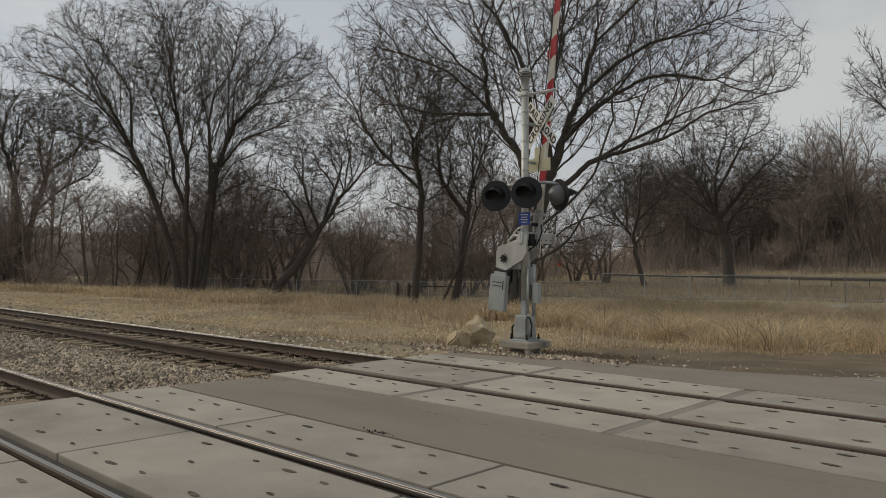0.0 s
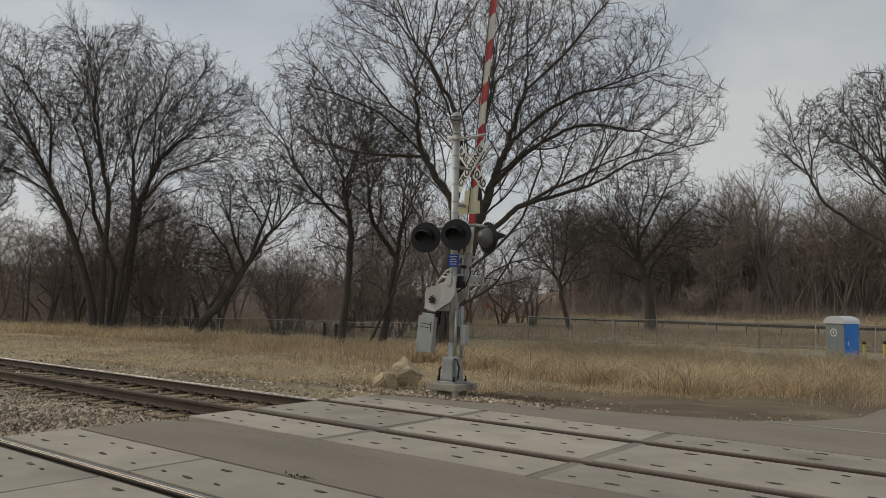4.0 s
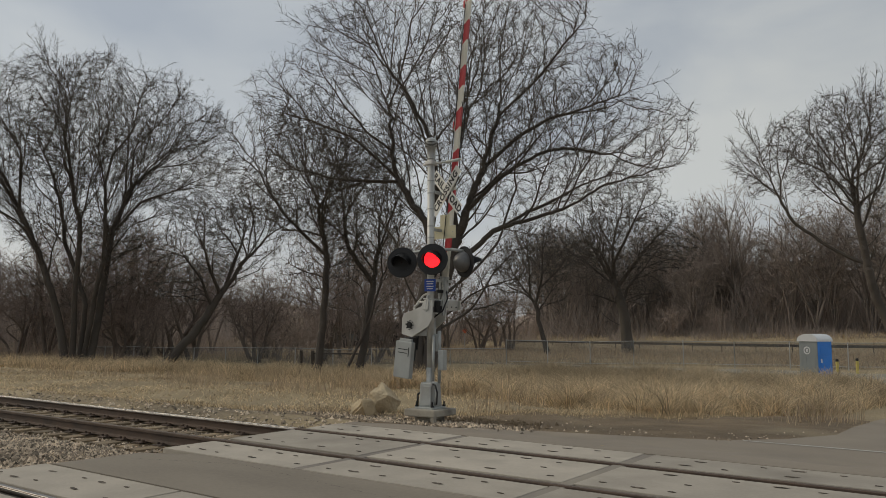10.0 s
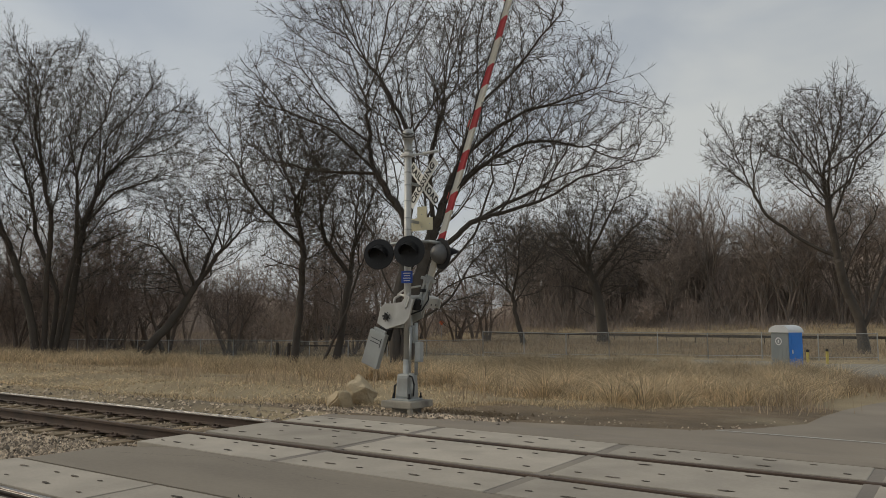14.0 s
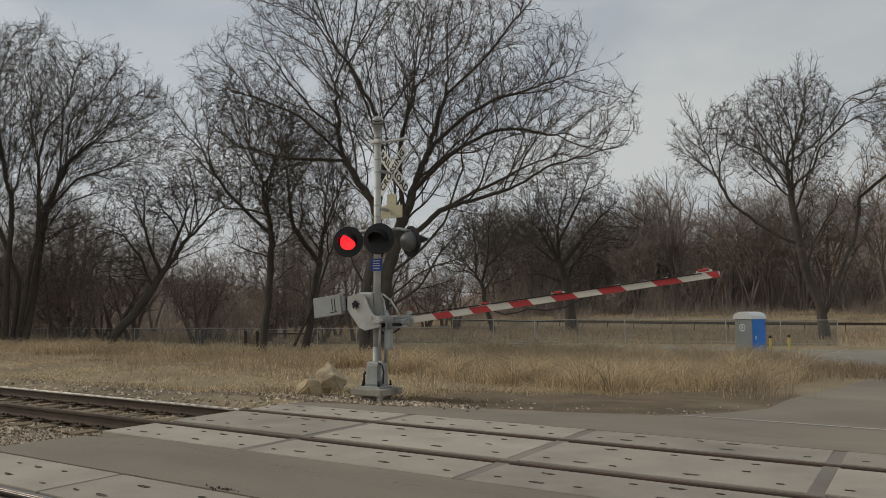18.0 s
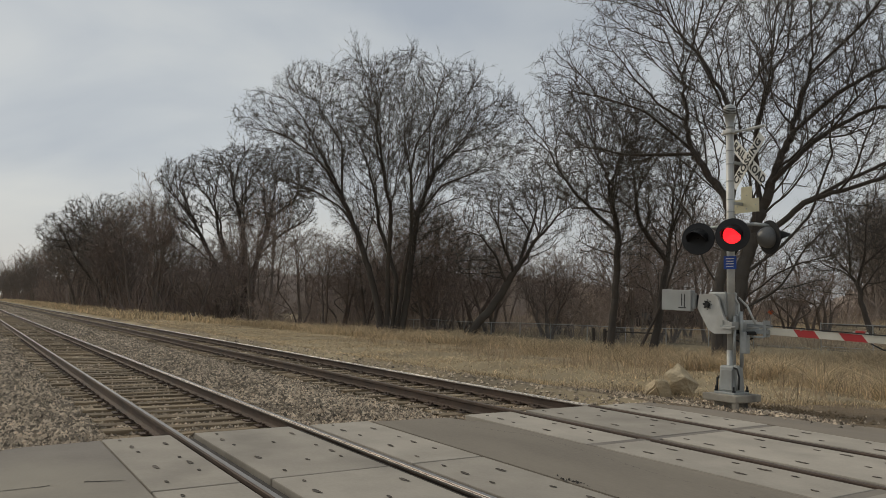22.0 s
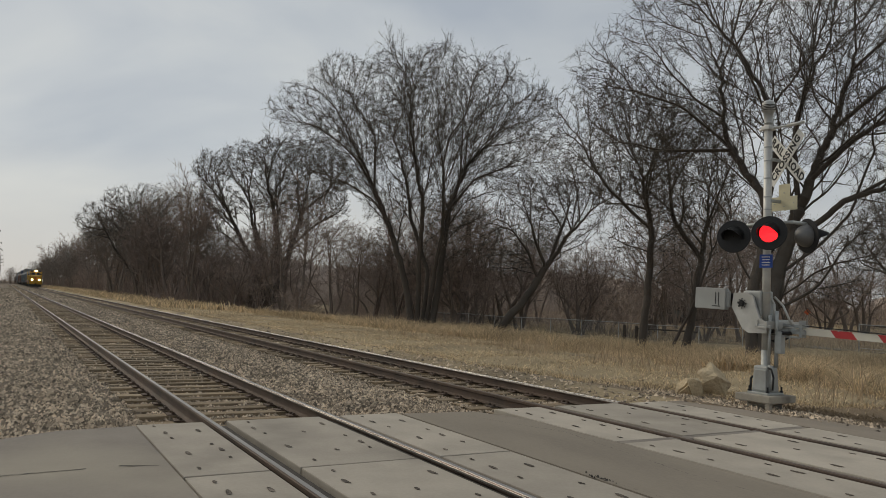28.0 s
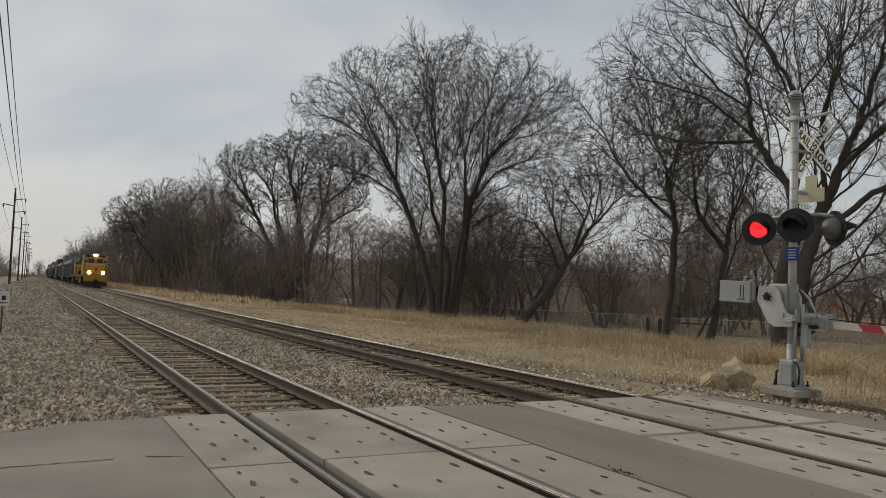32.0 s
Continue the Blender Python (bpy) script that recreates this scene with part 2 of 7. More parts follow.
def lathe(bm, profile, n=24, m=None):
    """A profile of (radius, z) turned round z."""
    m = m or Matrix()
    rings = [[bm.verts.new(m @ Vector((r * math.cos(2 * math.pi * k / n), r * math.sin(2 * math.pi * k / n), z))) for k in range(n)] for r, z in profile]
    for a, b in zip(rings, rings[1:]):
        for k in range(n):
            bm.faces.new((a[k], a[(k + 1) % n], b[(k + 1) % n], b[k]))
    return bm


def one(name, make, material, parent, label="", smooth=False):
    bm = bmesh.new()
    make(bm)
    return part(name, bm, material, parent, label, smooth)


# ---- the lie of the land ----
def smooth01(v):
    v = np.clip(v, 0, 1)
    return v * v * (3 - 2 * v)


def slope(y):
    return -0.30 * smooth01((y - 9.5) / 3.0) - 0.70 * smooth01((y - 12.0) / 18.0)


def land(x, y):
    x, y = np.asarray(x, float), np.asarray(y, float)
    z = slope(y)
    z = z - 0.32 * (1 - smooth01((y - 8.9) / 1.3)) - 0.04
    rough = 0.05 * np.sin(x * 0.9 + 1.3 * np.sin(y * 0.5)) * np.sin(y * 0.7 + x * 0.13) + 0.03 * np.sin(x * 2.1 + y * 1.7)
    rough = rough * smooth01((y - 12.5) / 3.0) * smooth01((-3.2 - x) / 3.5)
    return z + rough + 2.55 * smooth01((y - 92.0) / 40.0)


NEAR_TRACK, FAR_TRACK, GAUGE, PANEL_X = 2.94, 7.76, 0.7525, -9.08


def axis(knots):
    out = []
    for a, b, step in knots:
        out += list(np.arange(a, b, step))
    return np.array(out + [knots[-1][1]])


def grid(name, xs, ys, height, material, **kw):
    X, Y = np.meshgrid(xs, ys)
    V = np.stack([X, Y, height(X, Y)], -1).reshape(-1, 3)
    n = len(xs)
    i = (np.arange(len(ys) - 1)[:, None] * n + np.arange(n - 1)).ravel()
    return sheet(name, V, np.stack([i, i + 1, i + n + 1, i + n], -1), material, smooth=True, **kw)


ground = grid("ground", axis([(-4000, -600, 400), (-600, -100, 25), (-100, -60, 4), (-60, -20, 0.7), (-20, 0, 0.35), (0, 14, 0.7), (14, 100, 8), (100, 3000, 400)]),
              axis([(-2500, -100, 300), (-100, -10, 10), (-10, 8, 2), (8, 16, 0.2), (16, 30, 0.4), (30, 60, 0.6), (60, 150, 6), (150, 600, 50), (600, 4000, 400)]), land, GROUND)
tagged(ground, "rough dry winter ground with dead grass and bare soil", "ground", kind="structure")


def strip(name, pts, z_of, material, label, category, thick=0.0, mesh=1.6, tuck=0.0):
    """A flat piece with the given outline, triangulated and laid on the land."""
    bm = bmesh.new()
    f = bm.faces.new([bm.verts.new((x, y, 0)) for x, y in pts])
    bmesh.ops.triangulate(bm, faces=[f])
    for _ in range(4 if mesh > 1 else 7):
        long = [e for e in bm.edges if e.calc_length() > mesh]
        if long:
            bmesh.ops.subdivide_edges(bm, edges=long, cuts=1)
            bmesh.ops.triangulate(bm, faces=[f for f in bm.faces if len(f.verts) > 3])
    bmesh.ops.recalc_face_normals(bm, faces=bm.faces[:])
    if bm.faces[:][0].normal.z < 0:
        bmesh.ops.reverse_faces(bm, faces=bm.faces[:])
    if thick:
        rim = bmesh.ops.extrude_face_region(bm, geom=bm.faces[:])
        low = {v for v in rim["geom"] if isinstance(v, bmesh.types.BMVert)}
    for v in bm.verts:
        v.co.z = z_of(v.co.x, v.co.y) - (thick if thick and v not in low else 0) - (tuck if v.is_boundary else 0)
    bmesh.ops.recalc_face_normals(bm, faces=bm.faces[:])
    ob = part(name, bm, material, None)
    return tagged(ob, label, category, kind="structure")


# ballast bed: one sheet under both tracks, heaped between and beside them
def bed(x, y):
    z = -0.235 + 0 * x
    z = z + 0.07 * np.exp(-((y - 5.3) / 0.55) ** 2)
    z = z + 0.03 * np.exp(-((y - 0.9) / 0.6) ** 2)
    z = z - 0.25 * smooth01((y - 9.35) / 0.9) - 0.28 * smooth01((-0.6 - y) / 6.0)
    return z + 0.018 * np.sin(x * 5.1 + 2 * np.sin(y * 4.3)) * np.sin(y * 6.7 + x)


ballast_bed = grid("ballast_bed", axis([(-900, -200, 50), (-200, -60, 5), (-60, -8.9, 0.18)]), axis([(-14, -6, 1.0), (-6, 10.2, 0.16)]), bed, BALLAST_BED)
tagged(ballast_bed, "grey-brown crushed stone ballast bed under two tracks", "ballast", kind="structure")

road_z = lambda x, y: float(slope(y)) - 0.012
strip("road_near", [(-9.02, 1.36), (-8.95, 0.6), (-8.5, -0.15), (-7.9, -1.0), (-7.7, -9), (9, -9), (9, 1.36)], lambda x, y: -0.012, ASPHALT,
      "worn grey asphalt road beside the railway crossing", "road", 0.3)
strip("road_between", [(-9.0, 4.64), (-7.4, 4.64), (9, 4.64), (9, 6.06), (-8.1, 6.06), (-8.9, 5.7)], lambda x, y: -0.010, ASPHALT_DARK,
      "dark asphalt strip between the two crossing tracks", "road", 0.3)
strip("road_far", [(-9.0, 9.46), (-9.0, 9.75), (-8.4, 10.6), (-8.1, 12.4), (-5.9, 12.9), (-4.0, 13.5), (-3.2, 14.5), (-2.65, 16.1), (-2.75, 18.6), (-2.8, 22.6), (-2.65, 26), (-2.0, 30.4), (-1.3, 36), (9, 36), (9, 9.46)], road_z, ASPHALT_DUSTY,
      "grey asphalt road leading away beyond the crossing", "road", 0.25)
strip("gravel_drive", [(-3.6, 37.5), (-4.8, 41), (-5.5, 46), (-20, 49.5), (-46, 50.5), (-46, 51.5), (-20, 51.5), (-6.4, 52.5), (12, 53), (12, 36)], lambda x, y: float(land(x, y)) + 0.06, GRAVEL,
      "pale gravel drive behind the grass strip", "road", 0.1)
strip("dirt_shoulder", [(-12.0, 10.7), (-9.6, 10.2), (-8.0, 10.4), (-7.6, 12.2), (-5.8, 12.6), (-3.8, 13.2), (-2.9, 14.3), (-2.4, 16.1), (-2.5, 18.6), (-2.6, 22.8), (-4.2, 23.6), (-5.2, 22.0), (-6.8, 19.0), (-8.9, 16.8), (-10.5, 14.6), (-13, 13.6), (-15, 12.6), (-14, 11.4)],
      lambda x, y: float(land(x, y)) + 0.022, DIRT, "bare trampled dirt shoulder beside the road", "dirt", mesh=0.7, tuck=0.05)


# ---- tracks ----
RAIL = [(-0.070, -0.171), (0.070, -0.171), (0.070, -0.160), (0.014, -0.146), (0.009, -0.135), (0.009, -0.052), (0.036, -0.042), (0.037, -0.008), (0.030, -0.001),
        (-0.030, -0.001), (-0.037, -0.008), (-0.036, -0.042), (-0.009, -0.052), (-0.009, -0.135), (-0.014, -0.146), (-0.070, -0.160)]


def rail(name, y, x0, x1, crown, parent):
    ob = one(name, lambda bm: prism(bm, RAIL, 1.0, Matrix(((0, 1, 0, 0), (1, 0, 0, 0), (0, 0, 1, 0), (0, 0, 0, 1)))), RAIL_SIDE, parent)
    ob.scale, ob.location = ((x1 - x0), 1, 1), ((x0 + x1) / 2, y, 0)
    # head and gauge corner are worn bright by the wheels, towards the middle of the track
    s = 1 if y in (NEAR_TRACK + GAUGE, FAR_TRACK + GAUGE) else -1
    worn = [(0.020, 0.002), (-0.026, 0.002), (-0.0400, -0.011), (-0.0400, -0.028), (-0.0365, -0.028), (-0.0340, -0.011), (-0.024, -0.0015), (0.020, -0.0015)]
    # far outer rail: bright strip stops at the panels to mimic a glint
    cut = PANEL_X if y > FAR_TRACK else x1
    top = one("running_surface", lambda bm: prism(bm, [(s * a, b) for a, b in worn], 1.0, Matrix(((0, 1, 0, 0), (1, 0, 0, 0), (0, 0, 1, 0), (0, 0, 0, 1)))), RAIL_WORN if y > FAR_TRACK else crown, parent, "worn shiny rail head")
    top.scale, top.location = ((cut - x0), 1, 1), ((x0 + cut) / 2, y, 0)
    return ob


def tie_mesh(name, seed):
    r = random.Random(seed)
    bm = bmesh.new()
    box(bm, (0, 0, -0.09), (0.225, 2.55, 0.18), 0.012)
    for v in bm.verts:
        v.co += Vector((r.uniform(-0.008, 0.008), r.uniform(-0.03, 0.03), r.uniform(-0.01, 0.006)))
    me = bpy.data.meshes.new(name)
    bm.to_mesh(me)
    bm.free()
    me.materials.append(TIE)
    return me


TIES = [tie_mesh("tie", s) for s in range(4)]


def clip_mesh():
    bm = bmesh.new()
    box(bm, (0, 0, 0.008), (0.19, 0.36, 0.018), 0.004)
    for sx in (-0.06, 0.06):
        for sy in (-0.10, 0.10):
            box(bm, (sx, sy, 0.03), (0.035, 0.04, 0.035), 0.006)
    me = bpy.data.meshes.new("tie_plate")
    bm.to_mesh(me)
    bm.free()
    me.materials.append(RAIL_SIDE)
    return me


PLATE = clip_mesh()


def track(name, y, crown, label):
    t = empty(name, pose(0, 0, 0), label, "railway track")
    for s in (-1, 1):
        rail("rail", y + s * GAUGE, -900, 12, crown, t)
    r = random.Random(int(y * 10))
    x, k = PANEL_X - 0.18, 0
    far = bmesh.new()
    while x > -330:
        if x > -52:
            ob = new("tie", TIES[r.randrange(4)])
            ob.parent = t
            ob.matrix_basis = pose(x + r.uniform(-0.03, 0.03), y + r.uniform(-0.05, 0.05), -0.188 + r.uniform(-0.012, 0.006), 0, 0, r.uniform(-1.5, 1.5))
            if x > -34:
                for s in (-1, 1):
                    p = new("tie_plate", PLATE)
                    p.parent = t
                    p.matrix_basis = pose(x, y + s * GAUGE, -0.186)
        else:
            box(far, (x, y, -0.278), (0.225, 2.55, 0.18))
        x -= 0.51
        k += 1
    o = part("distant_tie", far, TIE, t)
    o["kind"] = "stuff"
    return t


track("railway_track", NEAR_TRACK, RAIL_TOP, "railway track with shiny rails on weathered wooden ties")
track("railway_track", FAR_TRACK, RAIL_DULL, "railway track with rusty brown rails on wooden ties")

# ---- concrete crossing panels ----
JOINTS = [PANEL_X, -6.48, -3.68, -0.84, 2.0, 4.84, 7.68]
STRIPS = [(1.38, 2.10), (2.37, 3.52), (3.79, 4.60), (6.10, 6.90), (7.18, 8.38), (8.66, 9.42)]
crossing = empty("crossing_surface", pose(0, 0, 0), "pale concrete railway crossing panels with bolt pockets", "crossing", kind="structure")


# the shade inside each hole is given by this dark colour
POCKET = mat("shaded_pocket", (0.17, 0.144, 0.117), (0.085, 0.071, 0.059), 0.9, scale=7, fine=60, bump=0.2, island=0.4)


def pocket_mesh(name, a, b, seed):
    """A shallow dark disc with a chipped rim, laid on for a worn hole."""
    chips = random.Random(seed)
    bm = bmesh.new()
    lathe(bm, [(1.0, 0.0), (0.85, -0.004), (0.01, -0.006)], 12)
    for v in bm.verts:
        chip = chips.uniform(0.78, 1.2)
        v.co = Vector((v.co.x * a * chip, v.co.y * b * chip, v.co.z))
    bmesh.ops.recalc_face_normals(bm, faces=bm.faces[:])
    me = bpy.data.meshes.new(name)
    bm.to_mesh(me)
    bm.free()
    me.materials.append(POCKET)
    return me


SLOTS = [pocket_mesh("lifting_slot", 0.074, 0.023, k) for k in range(3)]
HOLES = [pocket_mesh("bolt_pocket", 0.040 + 0.003 * k, 0.016, 10 + k) for k in range(4)]
pr = random.Random(4)
for y0, y1 in STRIPS:
    for x0, x1 in zip(JOINTS, JOINTS[1:]):
        w, h = x1 - x0 - (0.028 if y0 < 5 else 0.13), y1 - y0
        ob = one("concrete_panel", lambda bm: box(bm, (0, 0, -0.13), (w, h, 0.26), 0.012), CONCRETE, crossing)
        ob.matrix_basis = pose((x0 + x1) / 2, (y0 + y1) / 2, pr.uniform(-0.010, -0.004), pr.uniform(-0.12, 0.12), pr.uniform(-0.08, 0.08), 0)
        wide = h > 1.0
        for k, fx in enumerate((-0.42, -0.28, -0.14, 0.0, 0.14, 0.28, 0.42)):
            for fy in ((-0.34, 0.0, 0.34) if wide else (-0.24, 0.24)):
                slot = (k % 3 == 1) and fy != 0.0
                if (fy == 0.0 and k % 3 != 2) or (not slot and fy != 0 and (k + (fy > 0)) % 2):
                    continue
                s = new("lifting_slot" if slot else "bolt_pocket", pr.choice(SLOTS if slot else HOLES))
                s.parent = ob
                s.matrix_basis = pose(fx * w + pr.uniform(-0.05, 0.05), fy * h + pr.uniform(-0.03, 0.03), 0.0065, 0, 0, pr.uniform(-8, 8))
# flangeways and worn filler between panels and rails
for yc in (NEAR_TRACK - GAUGE, NEAR_TRACK + GAUGE, FAR_TRACK - GAUGE, FAR_TRACK + GAUGE):
    f = one("flangeway_filler", lambda bm: (box(bm, (0, -0.090, -0.115), (17.0, 0.10, 0.12)), box(bm, (0, 0.100, -0.115), (17.0, 0.12, 0.12))), RUBBER, crossing, "dark rubber filler along the rail")
    f.matrix_basis = pose(-0.5, yc, 0)
base = one("crossing_base", lambda bm: (box(bm, (-0.5, 3.0, -0.30), (17.0, 3.2, 0.06)), box(bm, (-0.5, 7.78, -0.30), (17.0, 3.3, 0.06))), RUBBER, crossing, "dark bed under the panels")
WHITE_LINE = mat("worn_road_paint", (0.62, 0.60, 0.55), (0.40, 0.38, 0.34), 0.8, scale=3, fine=40, bump=0.1)
strip("edge_line", [(-3.7, 13.66), (-2.6, 13.66), (-1.0, 13.62), (9, 13.5), (9, 13.59), (-1.0, 13.72), (-2.6, 13.76), (-3.7, 13.72)], lambda x, y: road_z(x, y) + 0.006, WHITE_LINE,
      "worn white painted road edge line", "road marking")
joint_fill = one("joint_filler", lambda bm: [box(bm, (x, 7.76, -0.15), (0.16, 3.3, 0.27), 0.01) for x in JOINTS[1:-1]], ASPHALT, crossing, "dark asphalt filler in the panel joints")


def crack(pts, width, seed):
    """A jagged open crack in the asphalt along pts."""
    r = random.Random(seed)
    line = []
    for (x0, y0), (x1, y1) in zip(pts, pts[1:]):
        n = max(2, int(math.hypot(x1 - x0, y1 - y0) / 0.05))
        line += [(x0 + (x1 - x0) * k / n + r.uniform(-0.012, 0.012), y0 + (y1 - y0) * k / n + r.uniform(-0.012, 0.012)) for k in range(n)]
    bm = bmesh.new()
    prev = None
    for x, y in line:
        w = width * r.uniform(0.2, 1.1)
        a, b = bm.verts.new((x - w, y, -0.0085)), bm.verts.new((x + w, y, -0.0085))
        if prev:
            bm.faces.new((prev[0], prev[1], b, a))
        prev = (a, b)
    bmesh.ops.recalc_face_normals(bm, faces=bm.faces[:])
    return tagged(part("asphalt_crack", bm, RUBBER, None), "dark jagged crack in the worn asphalt", "crack", kind="structure")


crack([(-6.85, -1.1), (-7.0, -0.3), (-7.02, 0.2), (-7.05, 0.75)], 0.012, 1)
crack([(-7.08, 0.95), (-7.0, 1.2), (-6.95, 1.34)], 0.016, 2)
crack([(-8.6, 5.4), (-7.2, 5.9), (-5.0, 5.6), (-2.4, 5.75)], 0.010, 3)
crack([(-5.0, 4.70), (-4.2, 4.72), (-3.4, 4.69)], 0.006, 4)


# ---- crossing signal with gate ----
ALUMINIUM = mat("painted_aluminium", (0.60, 0.60, 0.57), (0.47, 0.47, 0.45), 0.5, 0.35, scale=4, fine=50, bump=0.05, c=(0.40, 0.39, 0.36))
GALVANISED = mat("galvanised_steel", (0.46, 0.48, 0.47), (0.36, 0.375, 0.37), 0.55, 0.4, scale=6, fine=60, bump=0.08, c=(0.33, 0.33, 0.31))
GREY_PAINT = mat("grey_paint", (0.40, 0.42, 0.41), (0.34, 0.355, 0.345), 0.6, 0.1, scale=3, fine=60, bump=0.05, c=(0.30, 0.30, 0.29))
BLACK_PAINT = mat("matt_black_paint", (0.018, 0.018, 0.019), (0.011, 0.011, 0.012), 0.6, scale=5, fine=40, bump=0.05)
SIGN_WHITE = mat("sign_white", (0.74, 0.73, 0.69), (0.64, 0.63, 0.59), 0.55, scale=4, fine=50, bump=0.02)
SIGN_BACK = mat("aged_cream_sign", (0.66, 0.61, 0.42), (0.56, 0.51, 0.35), 0.6, scale=5, fine=50, bump=0.03)
SIGN_INK = mat("sign_black", (0.02, 0.02, 0.02), None, 0.6, bump=0)
BLUE_SIGN = mat("blue_sign", (0.015, 0.075, 0.36), (0.012, 0.055, 0.28), 0.5, scale=9, fine=60, bump=0)
ARM_WHITE = mat("arm_white_sheeting", (0.72, 0.69, 0.61), (0.58, 0.55, 0.47), 0.5, scale=3, fine=40, bump=0.03, island=-1)
ARM_RED = mat("arm_red_sheeting", (0.52, 0.035, 0.04), (0.40, 0.03, 0.035), 0.45, scale=3, fine=40, bump=0.02, island=-1)
CABLE = mat("black_cable", (0.02, 0.02, 0.02), None, 0.7, bump=0)
LAMP_BACK = mat("dull_grey_lamp_back", (0.17, 0.17, 0.168), (0.11, 0.11, 0.11), 0.45, 0.3, scale=5, fine=40, bump=0.05)
LENS_DARK = mat("dark_red_lens", (0.035, 0.006, 0.008), (0.02, 0.004, 0.006), 0.12, scale=30, fine=90, bump=0.3, gap=0.004)
LENS_LIT = mat("lit_red_lens", (1.0, 0.02, 0.03), (0.85, 0.01, 0.02), 0.3, scale=40, fine=120, bump=0, emit=2.2, island=-1)
LENS_ARM = mat("small_red_lens", (0.55, 0.05, 0.04), (0.40, 0.03, 0.03), 0.3, scale=30, fine=90, bump=0)

signal = empty("crossing_signal", pose(-9.530, 12.597, -0.434), "grey metal railway crossing signal with lamps and striped gate", "crossing signal")
signal.scale = (1.205, 1.205, 1.205)
one("mast", lambda bm: rod(bm, (0, 0, 0.75), (0, 0, 4.62), 0.062, 20), ALUMINIUM, signal, "pale grey round mast", True)
one("mast_sleeve", lambda bm: rod(bm, (0, 0, 0.15), (0, 0, 1.0), 0.070, 20), GALVANISED, signal, "galvanised mast sleeve", True)


def footing(bm):
    box(bm, (0, 0, 0.262), (0.63, 0.63, 0.115), 0.02)
    box(bm, (-0.06, 0.06, 0.05), (0.38, 0.38, 0.34), 0.03)
    box(bm, (0.265, -0.265, 0.06), (0.075, 0.075, 0.30), 0.01)


one("footing", footing, CONCRETE_OLD, signal, "weathered concrete footing block")


def mast_base(bm):
    box(bm, (0, 0, 0.335), (0.38, 0.38, 0.035), 0.008)
    box(bm, (0, 0, 0.55), (0.29, 0.29, 0.42), 0.03, taper=0.86)
    box(bm, (0.03, -0.150, 0.54), (0.20, 0.03, 0.32), 0.01)


one("junction_base", mast_base, GALVANISED, signal, "galvanised junction box base")
for sx in (-1, 1):
    for sy in (-1, 1):
        one("anchor_bolt", lambda bm: (rod(bm, (sx * 0.165, sy * 0.165, 0.31), (sx * 0.165, sy * 0.165, 0.44), 0.014, 8), rod(bm, (sx * 0.165, sy * 0.165, 0.355), (sx * 0.165, sy * 0.165, 0.38), 0.028, 6)), BLACK_PAINT, signal)
one("conduit", lambda bm: pipe(bm, [(0.18, -0.1, 0.38), (0.20, -0.1, 0.66), (0.17, -0.08, 0.74), (0.10, -0.06, 0.76), (0.10, -0.04, 1.55)], 0.024), GALVANISED, signal, "flexible metal conduit", True)
one("conduit", lambda bm: pipe(bm, [(0.16, 0.04, 0.74), (0.17, 0.03, 1.2), (0.15, 0.05, 1.62)], 0.030), GALVANISED, signal, "grey steel conduit", True)
one("conduit", lambda bm: pipe(bm, [(0.22, -0.12, 0.40), (0.235, -0.12, 0.60), (0.19, -0.12, 0.72), (0.12, -0.1, 0.73)], 0.014), CABLE, signal, "black cable loop", True)
one("conduit", lambda bm: pipe(bm, [(-0.18, -0.12, 0.35), (-0.19, -0.1, 0.55), (-0.12, -0.08, 0.60)], 0.018), CABLE, signal, "black cable conduit", True)
one("splice_box", lambda bm: box(bm, (0.22, 0.04, 1.13), (0.11, 0.11, 0.34), 0.012), GALVANISED, signal, "narrow grey splice box")
# bell on top
one("bell", lambda bm: lathe(bm, [(0.0, 4.98), (0.06, 4.975), (0.098, 4.94), (0.102, 4.80), (0.08, 4.79), (0.06, 4.62), (0.075, 4.60), (0.0, 4.60)], 24), GALVANISED, signal, "grey electronic bell", True)
one("bell_grille", lambda bm: [lathe(bm, [(0.1035, z), (0.107, z + 0.006), (0.1035, z + 0.012)], 20) for z in (4.815, 4.84, 4.865, 4.89)], RUBBER, signal)
one("finial_arm", lambda bm: (rod(bm, (-0.18, 0.02, 4.53), (0.34, 0.06, 4.53), 0.020, 10), rod(bm, (0.3, 0.06, 4.53), (0.58, 0.08, 4.545), 0.026, 10), box(bm, (0, 0, 4.53), (0.16, 0.16, 0.07), 0.01)), ALUMINIUM, signal, "short cross arm under the bell", True)
for z in (1.9, 3.22, 3.42, 3.72, 4.0, 4.22):
    one("band", lambda bm: rod(bm, (0, 0, z - 0.008), (0, 0, z + 0.008), 0.0655, 20), GALVANISED, signal, "mounting band")

# crossbuck: two blades crossed on a bracket behind the mast
BUCK = pose(0.16, 0.24, 4.05, 0, 0, -16)
one("sign_bracket", lambda bm: (box(bm, (0.06, 0.11, 4.02), (0.04, 0.22, 0.05), 0.005)), GALVANISED, signal)
one("sign_bracket", lambda bm: box(bm, (0.06, 0.11, 3.36), (0.04, 0.22, 0.05), 0.005), GALVANISED, signal)


